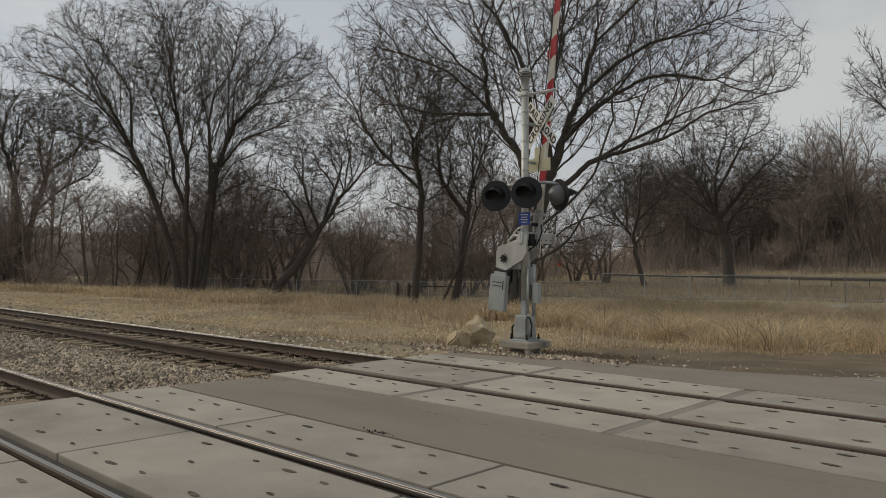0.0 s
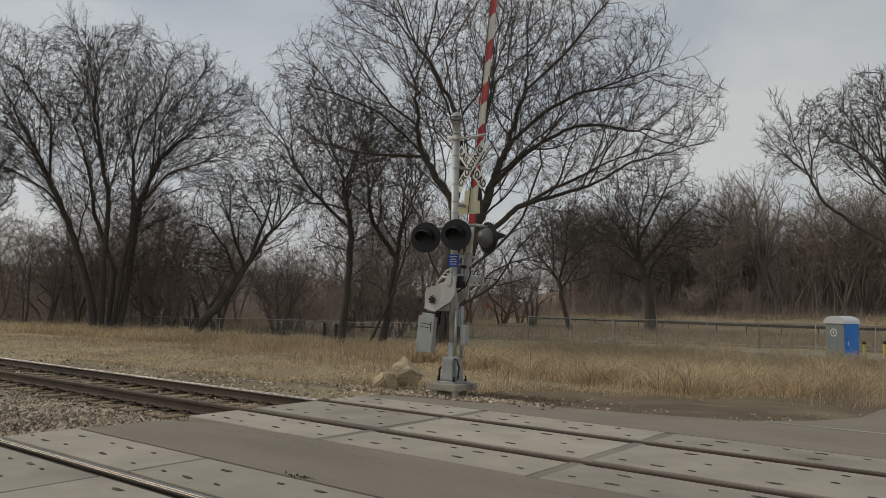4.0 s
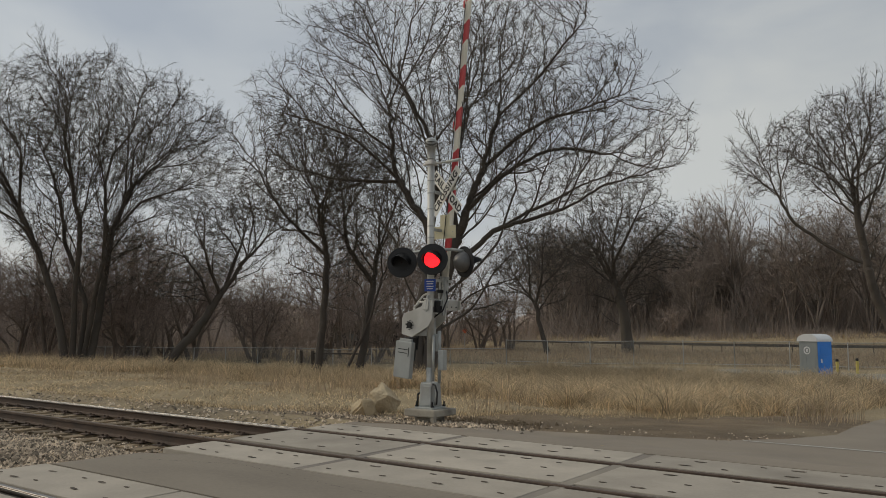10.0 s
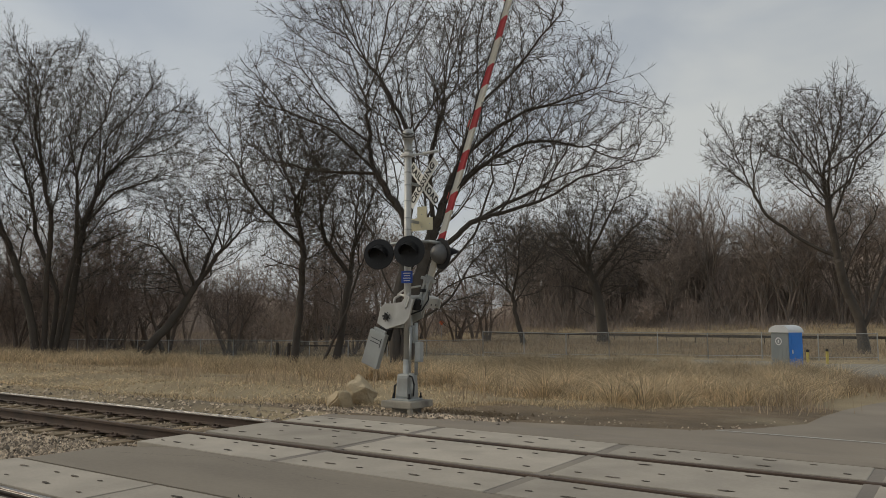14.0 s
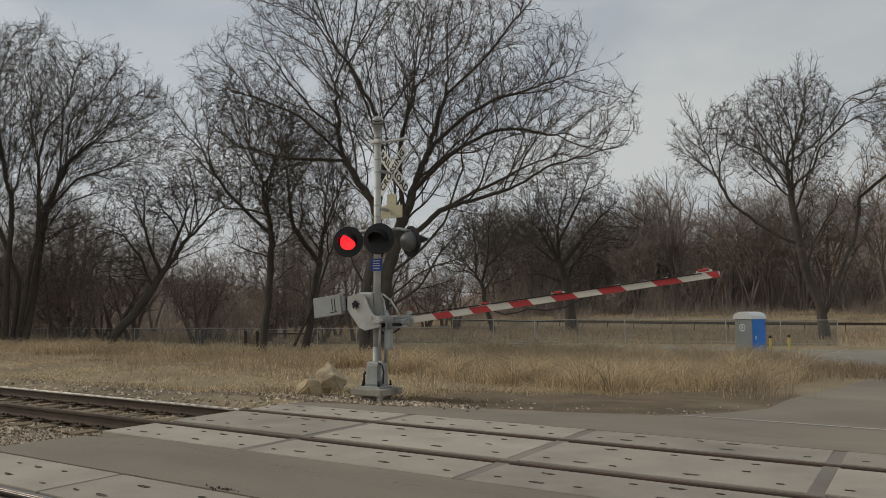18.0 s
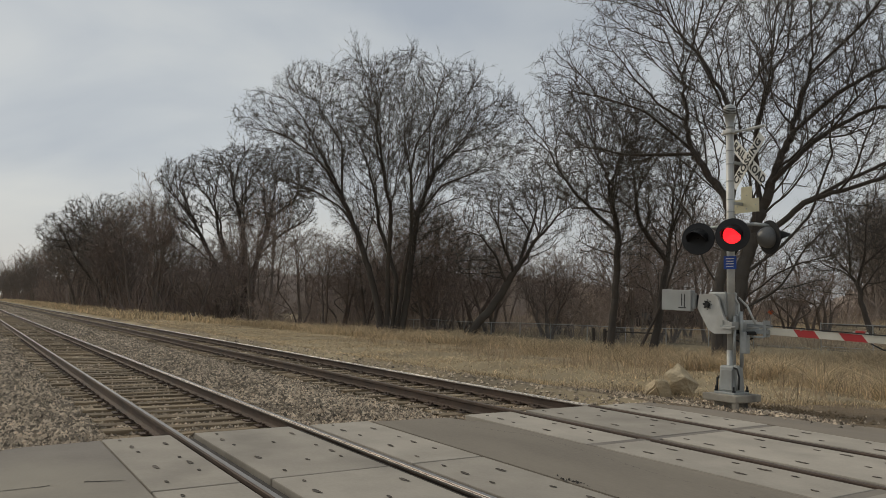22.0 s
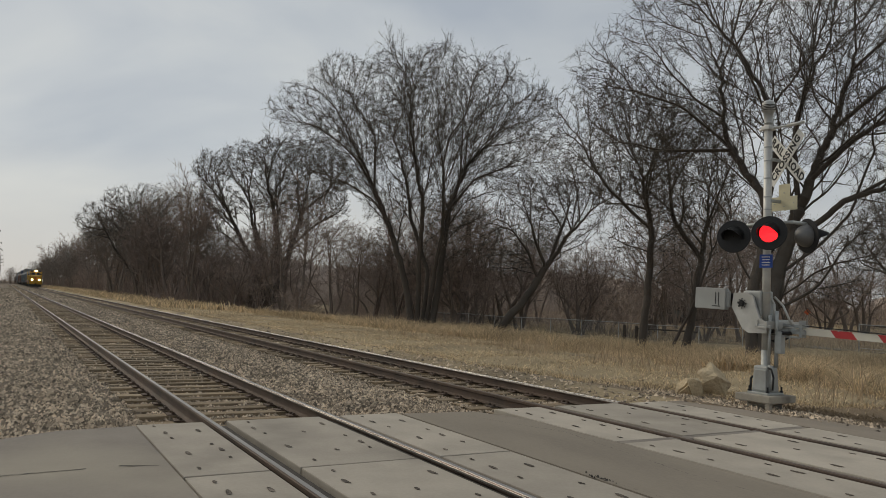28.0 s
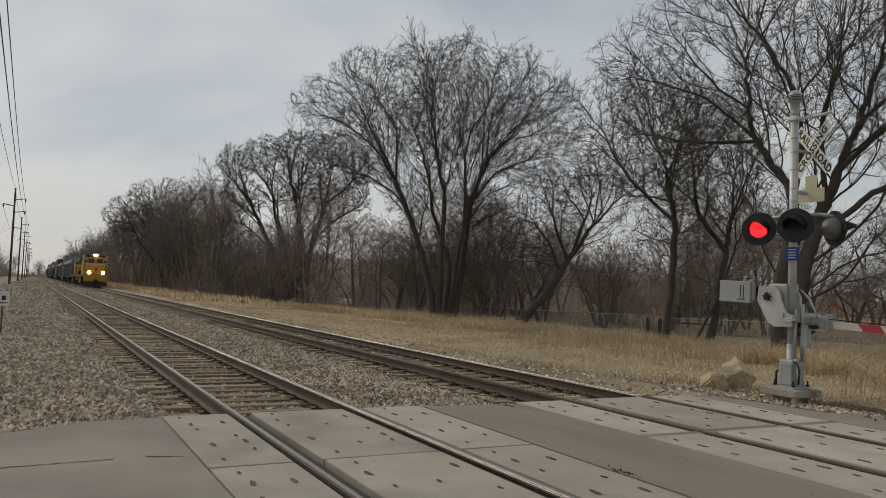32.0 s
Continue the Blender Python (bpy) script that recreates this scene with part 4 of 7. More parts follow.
def tree(name, x, y, limbs, label, seed, crown, girth=0.3, points=1500, step=0.4, tip=0.006, twigs=1.6, twig_len=0.6, twig=None, bark=None, group="bare trees", category="tree", depth=0.4, drop=0.25, sides=7, thin=2.4, tropism=0.06, bough=(1.0, 0.42, 0.3, 1.0), wobble=0.005, spread=(28, 62)):
    """limbs: lines of (sideways, up) metres seen from the road, the bearing limbs; the rest of the branches grow from them into the lobes of the crown."""
    rng = np.random.default_rng(seed)
    yaw = math.atan2(-x, y)
    turn = np.array([[math.cos(yaw), math.sin(yaw), 0], [-math.sin(yaw), math.cos(yaw), 0], [0, 0, 1]])
    lobes = crown if isinstance(crown, list) else dome(rng, *crown)
    pos, par, lines = [], [], []
    for line in limbs:
        line = np.asarray(line, float)
        L = np.linalg.norm(np.diff(line, axis=0), axis=1).sum()
        K = max(6, int(L / step))
        h = np.linspace(0, 1, K)
        c = smooth_line(line, K)
        wob = np.cumsum(rng.normal(size=(K, 3)), 0)
        wob -= wob[:1]
        q = np.stack([c[:, 0], rng.uniform(-depth, depth) * L * h ** 1.3, c[:, 1]], 1) + wob * wobble * L * h[:, None] ** 0.7
        at = -1
        if line[0, 1] > 1.0 and pos:
            every = np.asarray(pos)
            at = int(np.linalg.norm(every[:, [0, 2]] - q[0, [0, 2]], axis=-1).argmin())
            q = q + (every[at] - q[0]) * (1 - h[:, None]) ** 1.5
            q = q[1:]
        else:
            q[0, 2] = -drop
        chain = []
        for p in q:
            par.append(at)
            at = len(pos)
            pos.append(p)
            chain.append(at)
        lines.append(chain)
    skin_ = np.asarray(lobes, float)
    heart = np.array([np.average(skin_[:, 0]), 0.0, min(l[1][1] for l in limbs) * 0.5 + 0.25 * skin_[:, 2].max()])
    first = sprout(rng, pos, par, lines, skin_, heart, bough[0], bough[1], bough[2], step, spread, lift=0.025)
    second = sprout(rng, pos, par, first + [l[len(l) // 2:] for l in lines], skin_, heart, bough[3], 0.42, 0.12, step, spread, 0.9)
    P, Q, D = grow(rng, pos, par, fill(rng, lobes, points), step, step * 0.95, step * 5, heart, tropism)
    n = len(P)
    # how many tips each piece bears sets its thickness
    bears = np.zeros(n)
    kids = np.bincount(Q[Q >= 0], minlength=n)
    bears[kids == 0] = 1
    for i in range(n - 1, -1, -1):
        if Q[i] >= 0:
            bears[Q[i]] += bears[i]
    power = math.log(max(bears.max(), 2)) / math.log(girth / tip)
    R = tip * bears ** (1 / power)
    R = np.maximum(R * (1 - 0.42 * np.clip(P[:, 2] / P[:, 2].max(), 0, 1)), np.minimum(R, tip * 2.5))
    R = R * (1 + 0.5 * np.exp(-np.maximum(P[:, 2] + drop, 0) / 0.7) * (R > girth * 0.3))
    main = np.full(n, -1)
    order = np.argsort(bears, kind="stable")
    for i in order:
        if Q[i] >= 0:
            main[Q[i]] = i
    c = np.nonzero(Q >= 0)[0]
    q = Q[c]
    go = main[q] == c
    A, B = P[q], P[c]
    dirA = np.where((go & (Q[q] >= 0))[:, None], unit(unit(B - A) + D[q]), unit(B - A))
    heir = main[c]
    dirB = np.where((heir >= 0)[:, None], unit(unit(B - A) + unit(P[heir] - B)), unit(B - A))
    rA = np.where(go, R[q], np.minimum(R[q], R[c] * 1.15))
    rB = R[c]

    def ring(p, d, r, k):
        ref = np.array([0.31, 0.95, 0.05])
        u = unit(np.cross(d, ref))
        w = np.cross(d, u)
        a = np.arange(k) * 2 * np.pi / k
        return p[:, None] + r[:, None, None] * (np.cos(a)[:, None] * u[:, None] + np.sin(a)[:, None] * w[:, None])

    ob = empty(name, pose(x, y, float(land(x, y))), label, category, group)

    def skin(sel, k):
        m = int(sel.sum())
        V = np.concatenate([ring(A[sel], dirA[sel], rA[sel], k), ring(B[sel], dirB[sel], rB[sel], k)], 1).reshape(-1, 3)
        i = np.arange(m)[:, None] * 2 * k + np.arange(k)
        j = np.arange(m)[:, None] * 2 * k + (np.arange(k) + 1) % k
        return V @ turn, np.stack([i, j, j + k, i + k], -1).reshape(-1, 4)

    def gather(parts):
        V, F, base = [], [], 0
        for v, f in parts:
            V.append(v), F.append(f + base)
            base += len(v)
        return np.concatenate(V), np.concatenate(F)

    fine = rA < tip * thin
    stout = rA > girth * 0.16
    sheet("trunk", *gather([skin(stout, sides), skin(~stout & ~fine, 4 if sides > 5 else 3)]), bark or BARK, ob, True)
    # twigs: hair-thin shoots on all that is thin
    bud = np.nonzero((R < tip * (thin + 1.2)) & (Q >= 0))[0]
    m = int(len(bud) * twigs)
    who = rng.choice(bud, m)
    out = unit(D[who] * 0.8 + 0.3 * unit(P[who] - heart) + rng.normal(size=(m, 3)) * 0.72 + np.array([0, 0, 0.08]))
    s = rng.random(m)[:, None]
    p0 = P[who] * s + P[Q[who]] * (1 - s)
    L = twig_len * rng.uniform(0.35, 1.2, m)[:, None]
    p1 = p0 + out * L * 0.55
    p2 = p1 + unit(out + rng.normal(size=(m, 3)) * 0.25 + np.array([0, 0, 0.08])) * L * 0.5
    r = np.full((m, 3), tip) * np.array([0.95, 0.75, 0.4])
    V, F = ribbons(np.stack([p0, p1, p2], 1), r, rng)
    V2, F2 = ribbons(np.stack([A[fine], B[fine]], 1), np.stack([rA[fine], rB[fine]], 1) * 1.1, rng)
    sheet("crown", *gather([(V2 @ turn, F2), (V @ turn, F)]), twig or TWIG, ob)
    return ob


def random_limbs(seed, height, spread, stems, low=0.3):
    r = random.Random(seed)
    out = []
    for k in range(stems):
        u = (k + 0.5) / stems * 2 - 1 + r.uniform(-0.2, 0.2)
        top = height * (1 - 0.38 * u * u) * r.uniform(0.86, 1.02)
        s = 0.0 if k % 2 == 0 else r.uniform(0.12, low) * height
        out.append([(u * spread * 0.06, s), (u * spread * 0.18, s + (top - s) * 0.35), (u * spread * 0.6, s + (top - s) * 0.7), (u * spread * 0.9 + r.uniform(-0.4, 0.4), top)])
    return out


tree("large_tree", -54.7, 29.1, [
    [(-0.3, 0.0), (-1.3, 5.1), (-2.0, 8.4), (-3.0, 11.0), (-4.3, 14.5), (-5.8, 18.2), (-7.0, 19.6)],
    [(-2.2, 8.7), (-3.6, 10.4), (-5.7, 11.5), (-7.8, 12.3), (-9.8, 12.6)],
    [(-3.0, 11.3), (-4.5, 13.3), (-6.7, 15.0), (-8.5, 16.0), (-10.9, 16.6)],
    [(-2.9, 11.4), (-3.5, 15.5), (-5.0, 17.5), (-6.4, 19.2), (-7.8, 19.7)],
    [(0.1, 0.0), (0.2, 5.5), (0.3, 9.7), (-0.4, 12.6), (-1.1, 16.2), (-1.6, 18.6), (-2.8, 20.8)],
    [(0.8, 0.0), (1.5, 7.9), (1.4, 12.1), (0.7, 15.3), (-0.1, 18.6), (0.4, 20.4)],
    [(1.4, 12.7), (1.9, 15.1), (3.3, 17.0), (3.8, 19.6), (4.6, 21.0)]] + [
    [(1.2, 0.0), (2.2, 6.2), (2.7, 10.3), (4.0, 13.4), (5.7, 15.3), (8.1, 17.2), (10.1, 19.0)],
    [(2.7, 9.8), (4.4, 12.2), (6.4, 12.9), (9.8, 14.6)],
    [(3.5, 12.8), (3.6, 16.4), (5.8, 19.0), (6.6, 20.8)],
    [(0.5, 0.0), (0.9, 4.5), (-0.6, 9.0), (-0.9, 12.0), (-2.6, 16.5)],
    [(2.5, 8.0), (3.8, 10.4), (6.2, 11.6)],
], "large bare many-stemmed tree with a wide rounded crown", 211, [(-10.0, 0, 17.2, 2.7, 3.4, 2.0), (-9.4, 1, 14.0, 2.2, 3.0, 1.6), (-6.6, 0, 19.8, 3.0, 3.6, 2.2), (-2.4, 0, 20.5, 2.9, 4.2, 2.0), (1.0, 0, 21.0, 2.8, 4.2, 2.1), (5.0, 0, 20.1, 3.0, 4.2, 2.2), (8.3, 0, 18.2, 2.4, 3.6, 2.3), (9.6, 0, 15.4, 1.9, 3.2, 2.0),
    (-5.0, 0, 15.6, 4.2, 5.5, 3.4), (0, 0, 16.6, 4.6, 6.0, 3.8), (5.2, 0, 15.8, 4.2, 5.5, 3.2), (0, 0, 11.6, 4.2, 4.4, 2.4), (6.6, 0, 12.8, 2.8, 4.0, 1.6), (-6.6, 0, 12.0, 2.8, 4.0, 1.5), (2.8, 0, 9.6, 2.6, 3.4, 2.0), (-2.8, 0, 9.4, 1.8, 3.0, 1.8)], 0.28, 18000, 0.27, 0.0078, 3.3, 0.5, bough=(1.6, 0.34, 0.15, 1.4), wobble=0.003, spread=(20, 48), tropism=0.09)
tree("bare_tree", -100.0, 32.0, [
    [(-1.2, 0.0), (-2.5, 4.4), (-5.3, 9.6), (-7.7, 13.9), (-10.6, 16.9)],
    [(-0.6, 0.0), (-2.4, 9.0), (-4.1, 14.2), (-6.5, 18.5), (-7.9, 20.6)],
    [(-0.1, 0.0), (-0.2, 9.1), (-1.2, 15.9), (-1.9, 21.6)],
    [(0.5, 0.0), (1.3, 9.1), (2.6, 13.8), (6.2, 17.1), (8.6, 18.6)],
    [(0.9, 6.8), (2.3, 12.3), (3.5, 18.5), (3.7, 21.8)],
    [(-3.6, 6.4), (-7.0, 9.8), (-10.2, 11.4)],
    [(1.2, 8.2), (4.4, 11.6), (7.6, 13.4)],
    [(-1.6, 6.0), (-3.4, 11.0), (-4.6, 17.0)],
], "bare spreading tree beside the railway", 12, [(-9.2, 0, 18.2, 2.8, 4, 2.6), (-5.6, 0, 19.6, 3.2, 4, 2.5), (-1.2, 0, 20.6, 3.6, 4.5, 2.7), (3.2, 0, 20.8, 3.3, 4, 2.9), (6.8, 0, 19.2, 2.4, 3.5, 2.7), (-8.0, 0, 13.8, 3.2, 4, 2.4), (0, 0, 15.5, 5, 5, 3.6), (5.8, 0, 14.8, 3.2, 4, 2.6)], 0.48, 9000, 0.38, 0.0150, 2.6, 0.75, bough=(1.1, 0.40, 0.2, 1.1), spread=(20, 50))
tree("large_tree", -23.0, 30.2, [
    [(-0.4, 0.0), (-0.7, 3.3), (-0.5, 4.7), (-0.3, 7.2), (-1.2, 8.9), (-2.2, 10.5), (-2.6, 12.3), (-3.3, 14.0), (-4.1, 15.8), (-5.2, 17.6), (-5.8, 19.1)],
    [(0.0, 0.0), (0.1, 1.4), (0.6, 3.4), (1.0, 5.4), (1.6, 7.1), (2.2, 8.2), (2.9, 10.4), (3.7, 12.3), (4.1, 14.3), (4.6, 16.7), (5.5, 18.2), (5.9, 19.9)],
    [(-0.3, 7.0), (0.3, 9.7), (-0.3, 12.7), (-1.4, 15.1), (-2.2, 16.1), (-3.3, 17.7), (-4.0, 19.1)],
    [(-2.2, 10.3), (-4.2, 12.4), (-5.9, 13.1), (-7.2, 13.5)],
    [(1.6, 7.3), (1.3, 10.8), (1.8, 13.2), (2.7, 15.1), (2.9, 16.6), (3.1, 18.2), (3.6, 20.1)]] + [
    [(1.2, 5.9), (1.9, 6.2), (2.6, 6.7), (3.2, 7.4), (4.4, 7.9), (6.1, 8.4), (8.3, 9.4), (9.6, 10.0), (11.6, 10.4)],
    [(3.7, 7.6), (4.9, 8.4), (6.1, 8.9), (7.8, 10.0), (9.6, 10.6)],
    [(2.3, 8.4), (2.9, 9.1), (4.1, 10.4), (5.0, 11.0), (6.2, 11.6), (7.7, 11.9), (9.6, 11.7), (12.1, 11.5)],
    [(3.3, 11.3), (5.0, 12.8), (6.3, 13.6), (7.5, 13.9), (9.4, 14.5), (11.4, 15.2)],
    [(4.1, 14.3), (6.0, 15.8), (7.2, 17.4), (7.8, 18.1)],
    [(-1.4, 15.1), (-0.2, 17.1), (0.3, 19.2)],
    [(-1.9, 9.9), (-4.4, 9.9), (-6.6, 10.4), (-8.0, 11.6)]] + [
    [(0.5, 2.4), (1.2, 2.7), (2.2, 3.4), (2.7, 4.3), (3.2, 5.3), (4.2, 6.4)],
    [(0.6, 2.8), (1.1, 4.3), (1.8, 5.4), (2.3, 6.2)],
    [(0.7, 3.2), (1.3, 3.6), (1.9, 4.2), (2.9, 4.7), (4.4, 5.0)],
    [(-0.6, 3.6), (-1.2, 4.8), (-1.6, 6.8), (-2.6, 8.4)],
], "large bare dark-barked tree with long spreading limbs", 13, [(-6.2, 0, 14.2, 2.9, 3.4, 2.0), (-4.4, 0, 17.0, 2.2, 3.5, 2.4), (-1.6, 0, 18.9, 2.6, 4, 2.0), (2.6, 0, 19.2, 3.0, 5, 2.0), (5.6, 0, 18.0, 2.5, 4.6, 2.1), (8.6, 0, 15.2, 2.1, 4.2, 2.1), (11.0, 0, 12.4, 2.4, 4, 1.9), (8.6, 1, 10.2, 3.2, 3.6, 1.4), (2, 0, 13.6, 5.4, 6, 4.0), (-5.6, 0, 11.0, 2.8, 3.5, 1.7), (6.5, 0, 12.5, 3.2, 5, 2.4), (5.2, 0, 9.6, 2.4, 3.5, 1.3), (2.0, 0.5, 10.0, 2.0, 3.0, 1.8), (-3.0, 0, 9.6, 2.4, 3.2, 1.8), (2.8, 0, 4.6, 1.9, 2.2, 1.5), (4.6, 0, 6.4, 2.2, 2.6, 1.1)], 0.38, 16500, 0.26, 0.0074, 1.9, 0.5, tropism=0.03, bough=(1.4, 0.40, 0.2, 1.4))
tree("slender_tree", -31.3, 30.9, [
    [(0.0, 0.0), (0.5, 6.0), (0.2, 9.5), (-0.9, 12.3), (-1.2, 15.4)],
    [(0.5, 6.9), (-1.9, 9.0), (-3.8, 11.6), (-5.4, 13.3)],
    [(0.2, 9.5), (1.4, 13.0), (0.9, 15.4)],
    [(0.4, 7.9), (-0.9, 8.3), (-2.8, 8.3)],
], "slender bare tree with a leaning crown", 14, (5.6, 4.6, 4.8, 10.4, 16.2, -0.16), 0.22, 6000, 0.26, 0.0084, 2.0, 0.5, bough=(1.2, 0.42, 0.2, 1.2))
tree("slender_tree", -29.8, 32.4, [
    [(0.1, 0.0), (0.9, 4.9), (1.3, 10.1), (1.3, 13.9)],
    [(0.8, 5.2), (-0.8, 7.5), (-1.3, 11.3), (-2.2, 14.6)],
    [(-0.7, 0.0), (0.4, 2.3), (1.5, 5.6), (2.9, 8.9)],
    [(1.1, 7.0), (2.5, 10.8), (3.0, 13.9)],
], "slender bare tree with two crossing stems", 15, (3.9, 3.8, 4.6, 9.6, 14.8, 0.05), 0.22, 4600, 0.26, 0.0084, 2.0, 0.5, bough=(1.2, 0.42, 0.2, 1.2))
tree("leaning_tree", -48.1, 32.3, [
    [(0.0, 0.0), (2.0, 2.3), (4.2, 5.4), (5.7, 7.6), (8.5, 10.4), (9.6, 13.0)],
    [(4.2, 5.4), (5.4, 10.4), (4.8, 13.0)],
    [(5.7, 7.6), (6.0, 11.0), (6.7, 13.0)],
], "bare tree with a strongly leaning trunk", 16, (5.2, 4.4, 4.2, 8.6, 13.8, 0.75), 0.32, 5200, 0.30, 0.0100, 2.2, 0.55)
tree("large_tree", -7.0, 69.7, [
    [(0.0, 0.0), (-0.1, 2.4), (-1.1, 5.7), (-1.7, 9.0), (-2.2, 11.9), (-2.1, 14.3), (-1.5, 16.6), (-0.8, 18.7), (-0.1, 20.8)],
    [(0.0, 1.8), (0.6, 3.0), (1.4, 5.1), (2.3, 7.4), (3.2, 9.7), (3.8, 12.4), (4.4, 14.2), (5.0, 16.4), (6.1, 19.8)],
    [(-1.5, 7.9), (-2.9, 8.5), (-4.4, 9.4), (-6.2, 10.7), (-7.1, 12.0), (-8.1, 14.5), (-8.9, 17.1), (-10.0, 19.3)],
    [(-8.0, 14.2), (-9.6, 15.6), (-11.4, 16.8)],
    [(-2.2, 12.4), (-3.3, 14.4), (-4.6, 16.0), (-6.4, 17.1), (-7.6, 19.5)],
    [(-2.3, 12.9), (-2.6, 15.8), (-2.8, 18.7), (-3.3, 21.3), (-4.0, 22.4)],
    [(-1.6, 16.4), (-2.3, 19.6), (-2.4, 21.9)]] + [
    [(-2.0, 12.6), (-0.3, 14.1), (0.2, 16.0), (1.9, 17.9), (2.4, 19.3)],
    [(-1.1, 5.8), (-0.5, 8.0), (0.8, 10.3), (2.1, 12.1)],
    [(3.7, 11.9), (5.9, 13.9), (7.9, 16.4)],
], "large bare forked tree beside the drive", 17, [(-9.4, 0, 16.4, 2.0, 3, 2.6), (-6.6, 0, 18.4, 2.4, 3.5, 2.5), (-3.6, 0, 19.9, 2.4, 4, 2.1), (-0.6, 0, 19.5, 2.2, 4, 2.3), (0.9, 0, 17.2, 1.5, 3.5, 2.4), (-3, 0, 16, 4.4, 5, 2.6), (5.4, 0, 18.4, 2.5, 3.5, 2.6), (7.2, 0, 15.8, 2.5, 3.5, 3.0), (-0.6, 0, 13.5, 2.4, 3, 2.2)], 0.42, 9500, 0.33, 0.0112, 2.2, 0.65)
tree("bare_tree", -34.7, 83.0, [
    [(0.0, 0.0), (-0.3, 5.0), (-0.8, 8.3), (-2.9, 12.3), (-4.9, 15.7), (-6.9, 18.0)],
    [(-0.8, 8.3), (-1.3, 12.3), (-0.3, 17.0), (-1.2, 20.0)],
    [(-0.5, 7.5), (3.0, 12.3), (5.6, 15.2)],
    [(-1.3, 12.3), (-3.6, 16.4), (-3.9, 19.6)],
    [(-0.6, 10.3), (2.3, 16.9), (3.0, 19.0)],
    [(-0.3, 5.5), (-3.0, 6.6), (-5.4, 6.8)],
    [(-0.2, 3.0), (-2.2, 4.0), (-3.4, 5.4)],
], "bare tree with a short thick trunk in the field", 18, (9.6, 7.4, 5.0, 11.5, 19.6), 0.66, 8000, 0.40, 0.0135, 2.0, 0.8)
tree("bare_tree", -40.6, 74.7, [
    [(0.2, -0.2), (-0.8, 3.4), (-1.0, 5.4), (-3.2, 8.6), (-5.0, 12.7)],
    [(-1.0, 5.4), (-0.3, 8.6), (-0.4, 11.5), (0.8, 15.0)],
    [(-1.6, 6.4), (-1.8, 10.0), (-2.4, 14.6)],
    [(-0.8, 4.2), (-2.9, 4.4), (-5.8, 4.7)],
    [(-0.6, 7.4), (1.6, 9.4), (3.0, 12.0)],
], "slender bare tree with a crooked stem behind the fence", 19, (6.0, 5.0, 4.0, 9.5, 16.4, -0.12), 0.27, 4200, 0.36, 0.0120, 2.2, 0.7)
tree("bare_tree", -139.0, 20.5, random_limbs(61, 17.5, 9.0, 7), "bare round-headed tree close to the distant railway", 61, [(-7.6, 0, 12.4, 3.2, 4, 3.4), (-4.2, 0, 15.6, 3.4, 4, 3.2), (0.2, 0, 17.0, 3.6, 4, 2.8), (4.4, 0, 15.8, 3.3, 4, 3.0), (7.6, 0, 12.6, 3.0, 4, 3.2), (0, 0, 11.5, 5.0, 5, 3.6)], 0.42, 4200, 0.46, 0.0180, 2.4, 0.9, spread=(20, 50))
# haze is put into the colour: lighter than the near bark
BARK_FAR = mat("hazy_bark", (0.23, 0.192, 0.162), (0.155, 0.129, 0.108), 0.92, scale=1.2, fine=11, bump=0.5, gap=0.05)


def crooked_limbs(seed, height, spread, stems):
    """Several stems from one foot, each bent its own way."""
    r = random.Random(seed)
    out = []
    for k in range(stems):
        u = (k + 0.5) / stems * 2 - 1 + r.uniform(-0.25, 0.25)
        top = height * r.uniform(0.6, 1.0)
        a, b = u * spread * r.uniform(0.15, 0.5), u * spread * r.uniform(0.4, 0.9)
        out.append([(u * 0.35, 0.0), (a, top * 0.3), (b, top * 0.62), (u * spread * r.uniform(0.6, 1.2), top)])
        out.append([(a, top * 0.3), (b + r.uniform(-1, 1) * spread * 0.5, top * 0.5), (b + r.uniform(-1, 1) * spread * 0.8, top * r.uniform(0.6, 0.95))])
    return out


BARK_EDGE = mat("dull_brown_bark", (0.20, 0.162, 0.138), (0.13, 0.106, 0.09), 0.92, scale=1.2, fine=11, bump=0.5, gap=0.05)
# smaller trees along the edge of the wood: a few grown shapes, set out again
EDGES = []
for k, (hh, ss, st) in enumerate([(10.5, 4.4, 3), (8.0, 3.8, 3), (12.0, 4.6, 2), (7.0, 4.2, 4), (9.0, 4.8, 2), (6.0, 3.2, 3)]):
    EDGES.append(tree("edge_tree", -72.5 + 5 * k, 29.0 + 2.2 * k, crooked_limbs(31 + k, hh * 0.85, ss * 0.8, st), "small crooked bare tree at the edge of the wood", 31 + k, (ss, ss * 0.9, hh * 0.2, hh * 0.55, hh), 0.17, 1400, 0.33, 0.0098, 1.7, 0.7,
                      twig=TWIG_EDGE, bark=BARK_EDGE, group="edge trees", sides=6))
# the wood behind
KINDS = []
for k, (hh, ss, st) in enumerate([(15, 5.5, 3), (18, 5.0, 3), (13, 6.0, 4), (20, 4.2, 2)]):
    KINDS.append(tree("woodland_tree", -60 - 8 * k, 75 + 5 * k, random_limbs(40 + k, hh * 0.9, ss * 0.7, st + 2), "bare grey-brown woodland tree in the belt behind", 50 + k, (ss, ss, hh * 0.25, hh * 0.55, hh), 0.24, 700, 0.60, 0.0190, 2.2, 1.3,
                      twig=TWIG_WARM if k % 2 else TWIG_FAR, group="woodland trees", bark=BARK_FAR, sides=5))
# bark of the russet wood, lightened in colour to stand in for haze
BARK_PALE = mat("hazy_pale_bark", (0.22, 0.182, 0.155), (0.145, 0.12, 0.102), 0.92, scale=1.2, fine=11, bump=0.5, gap=0.05)
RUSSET = []
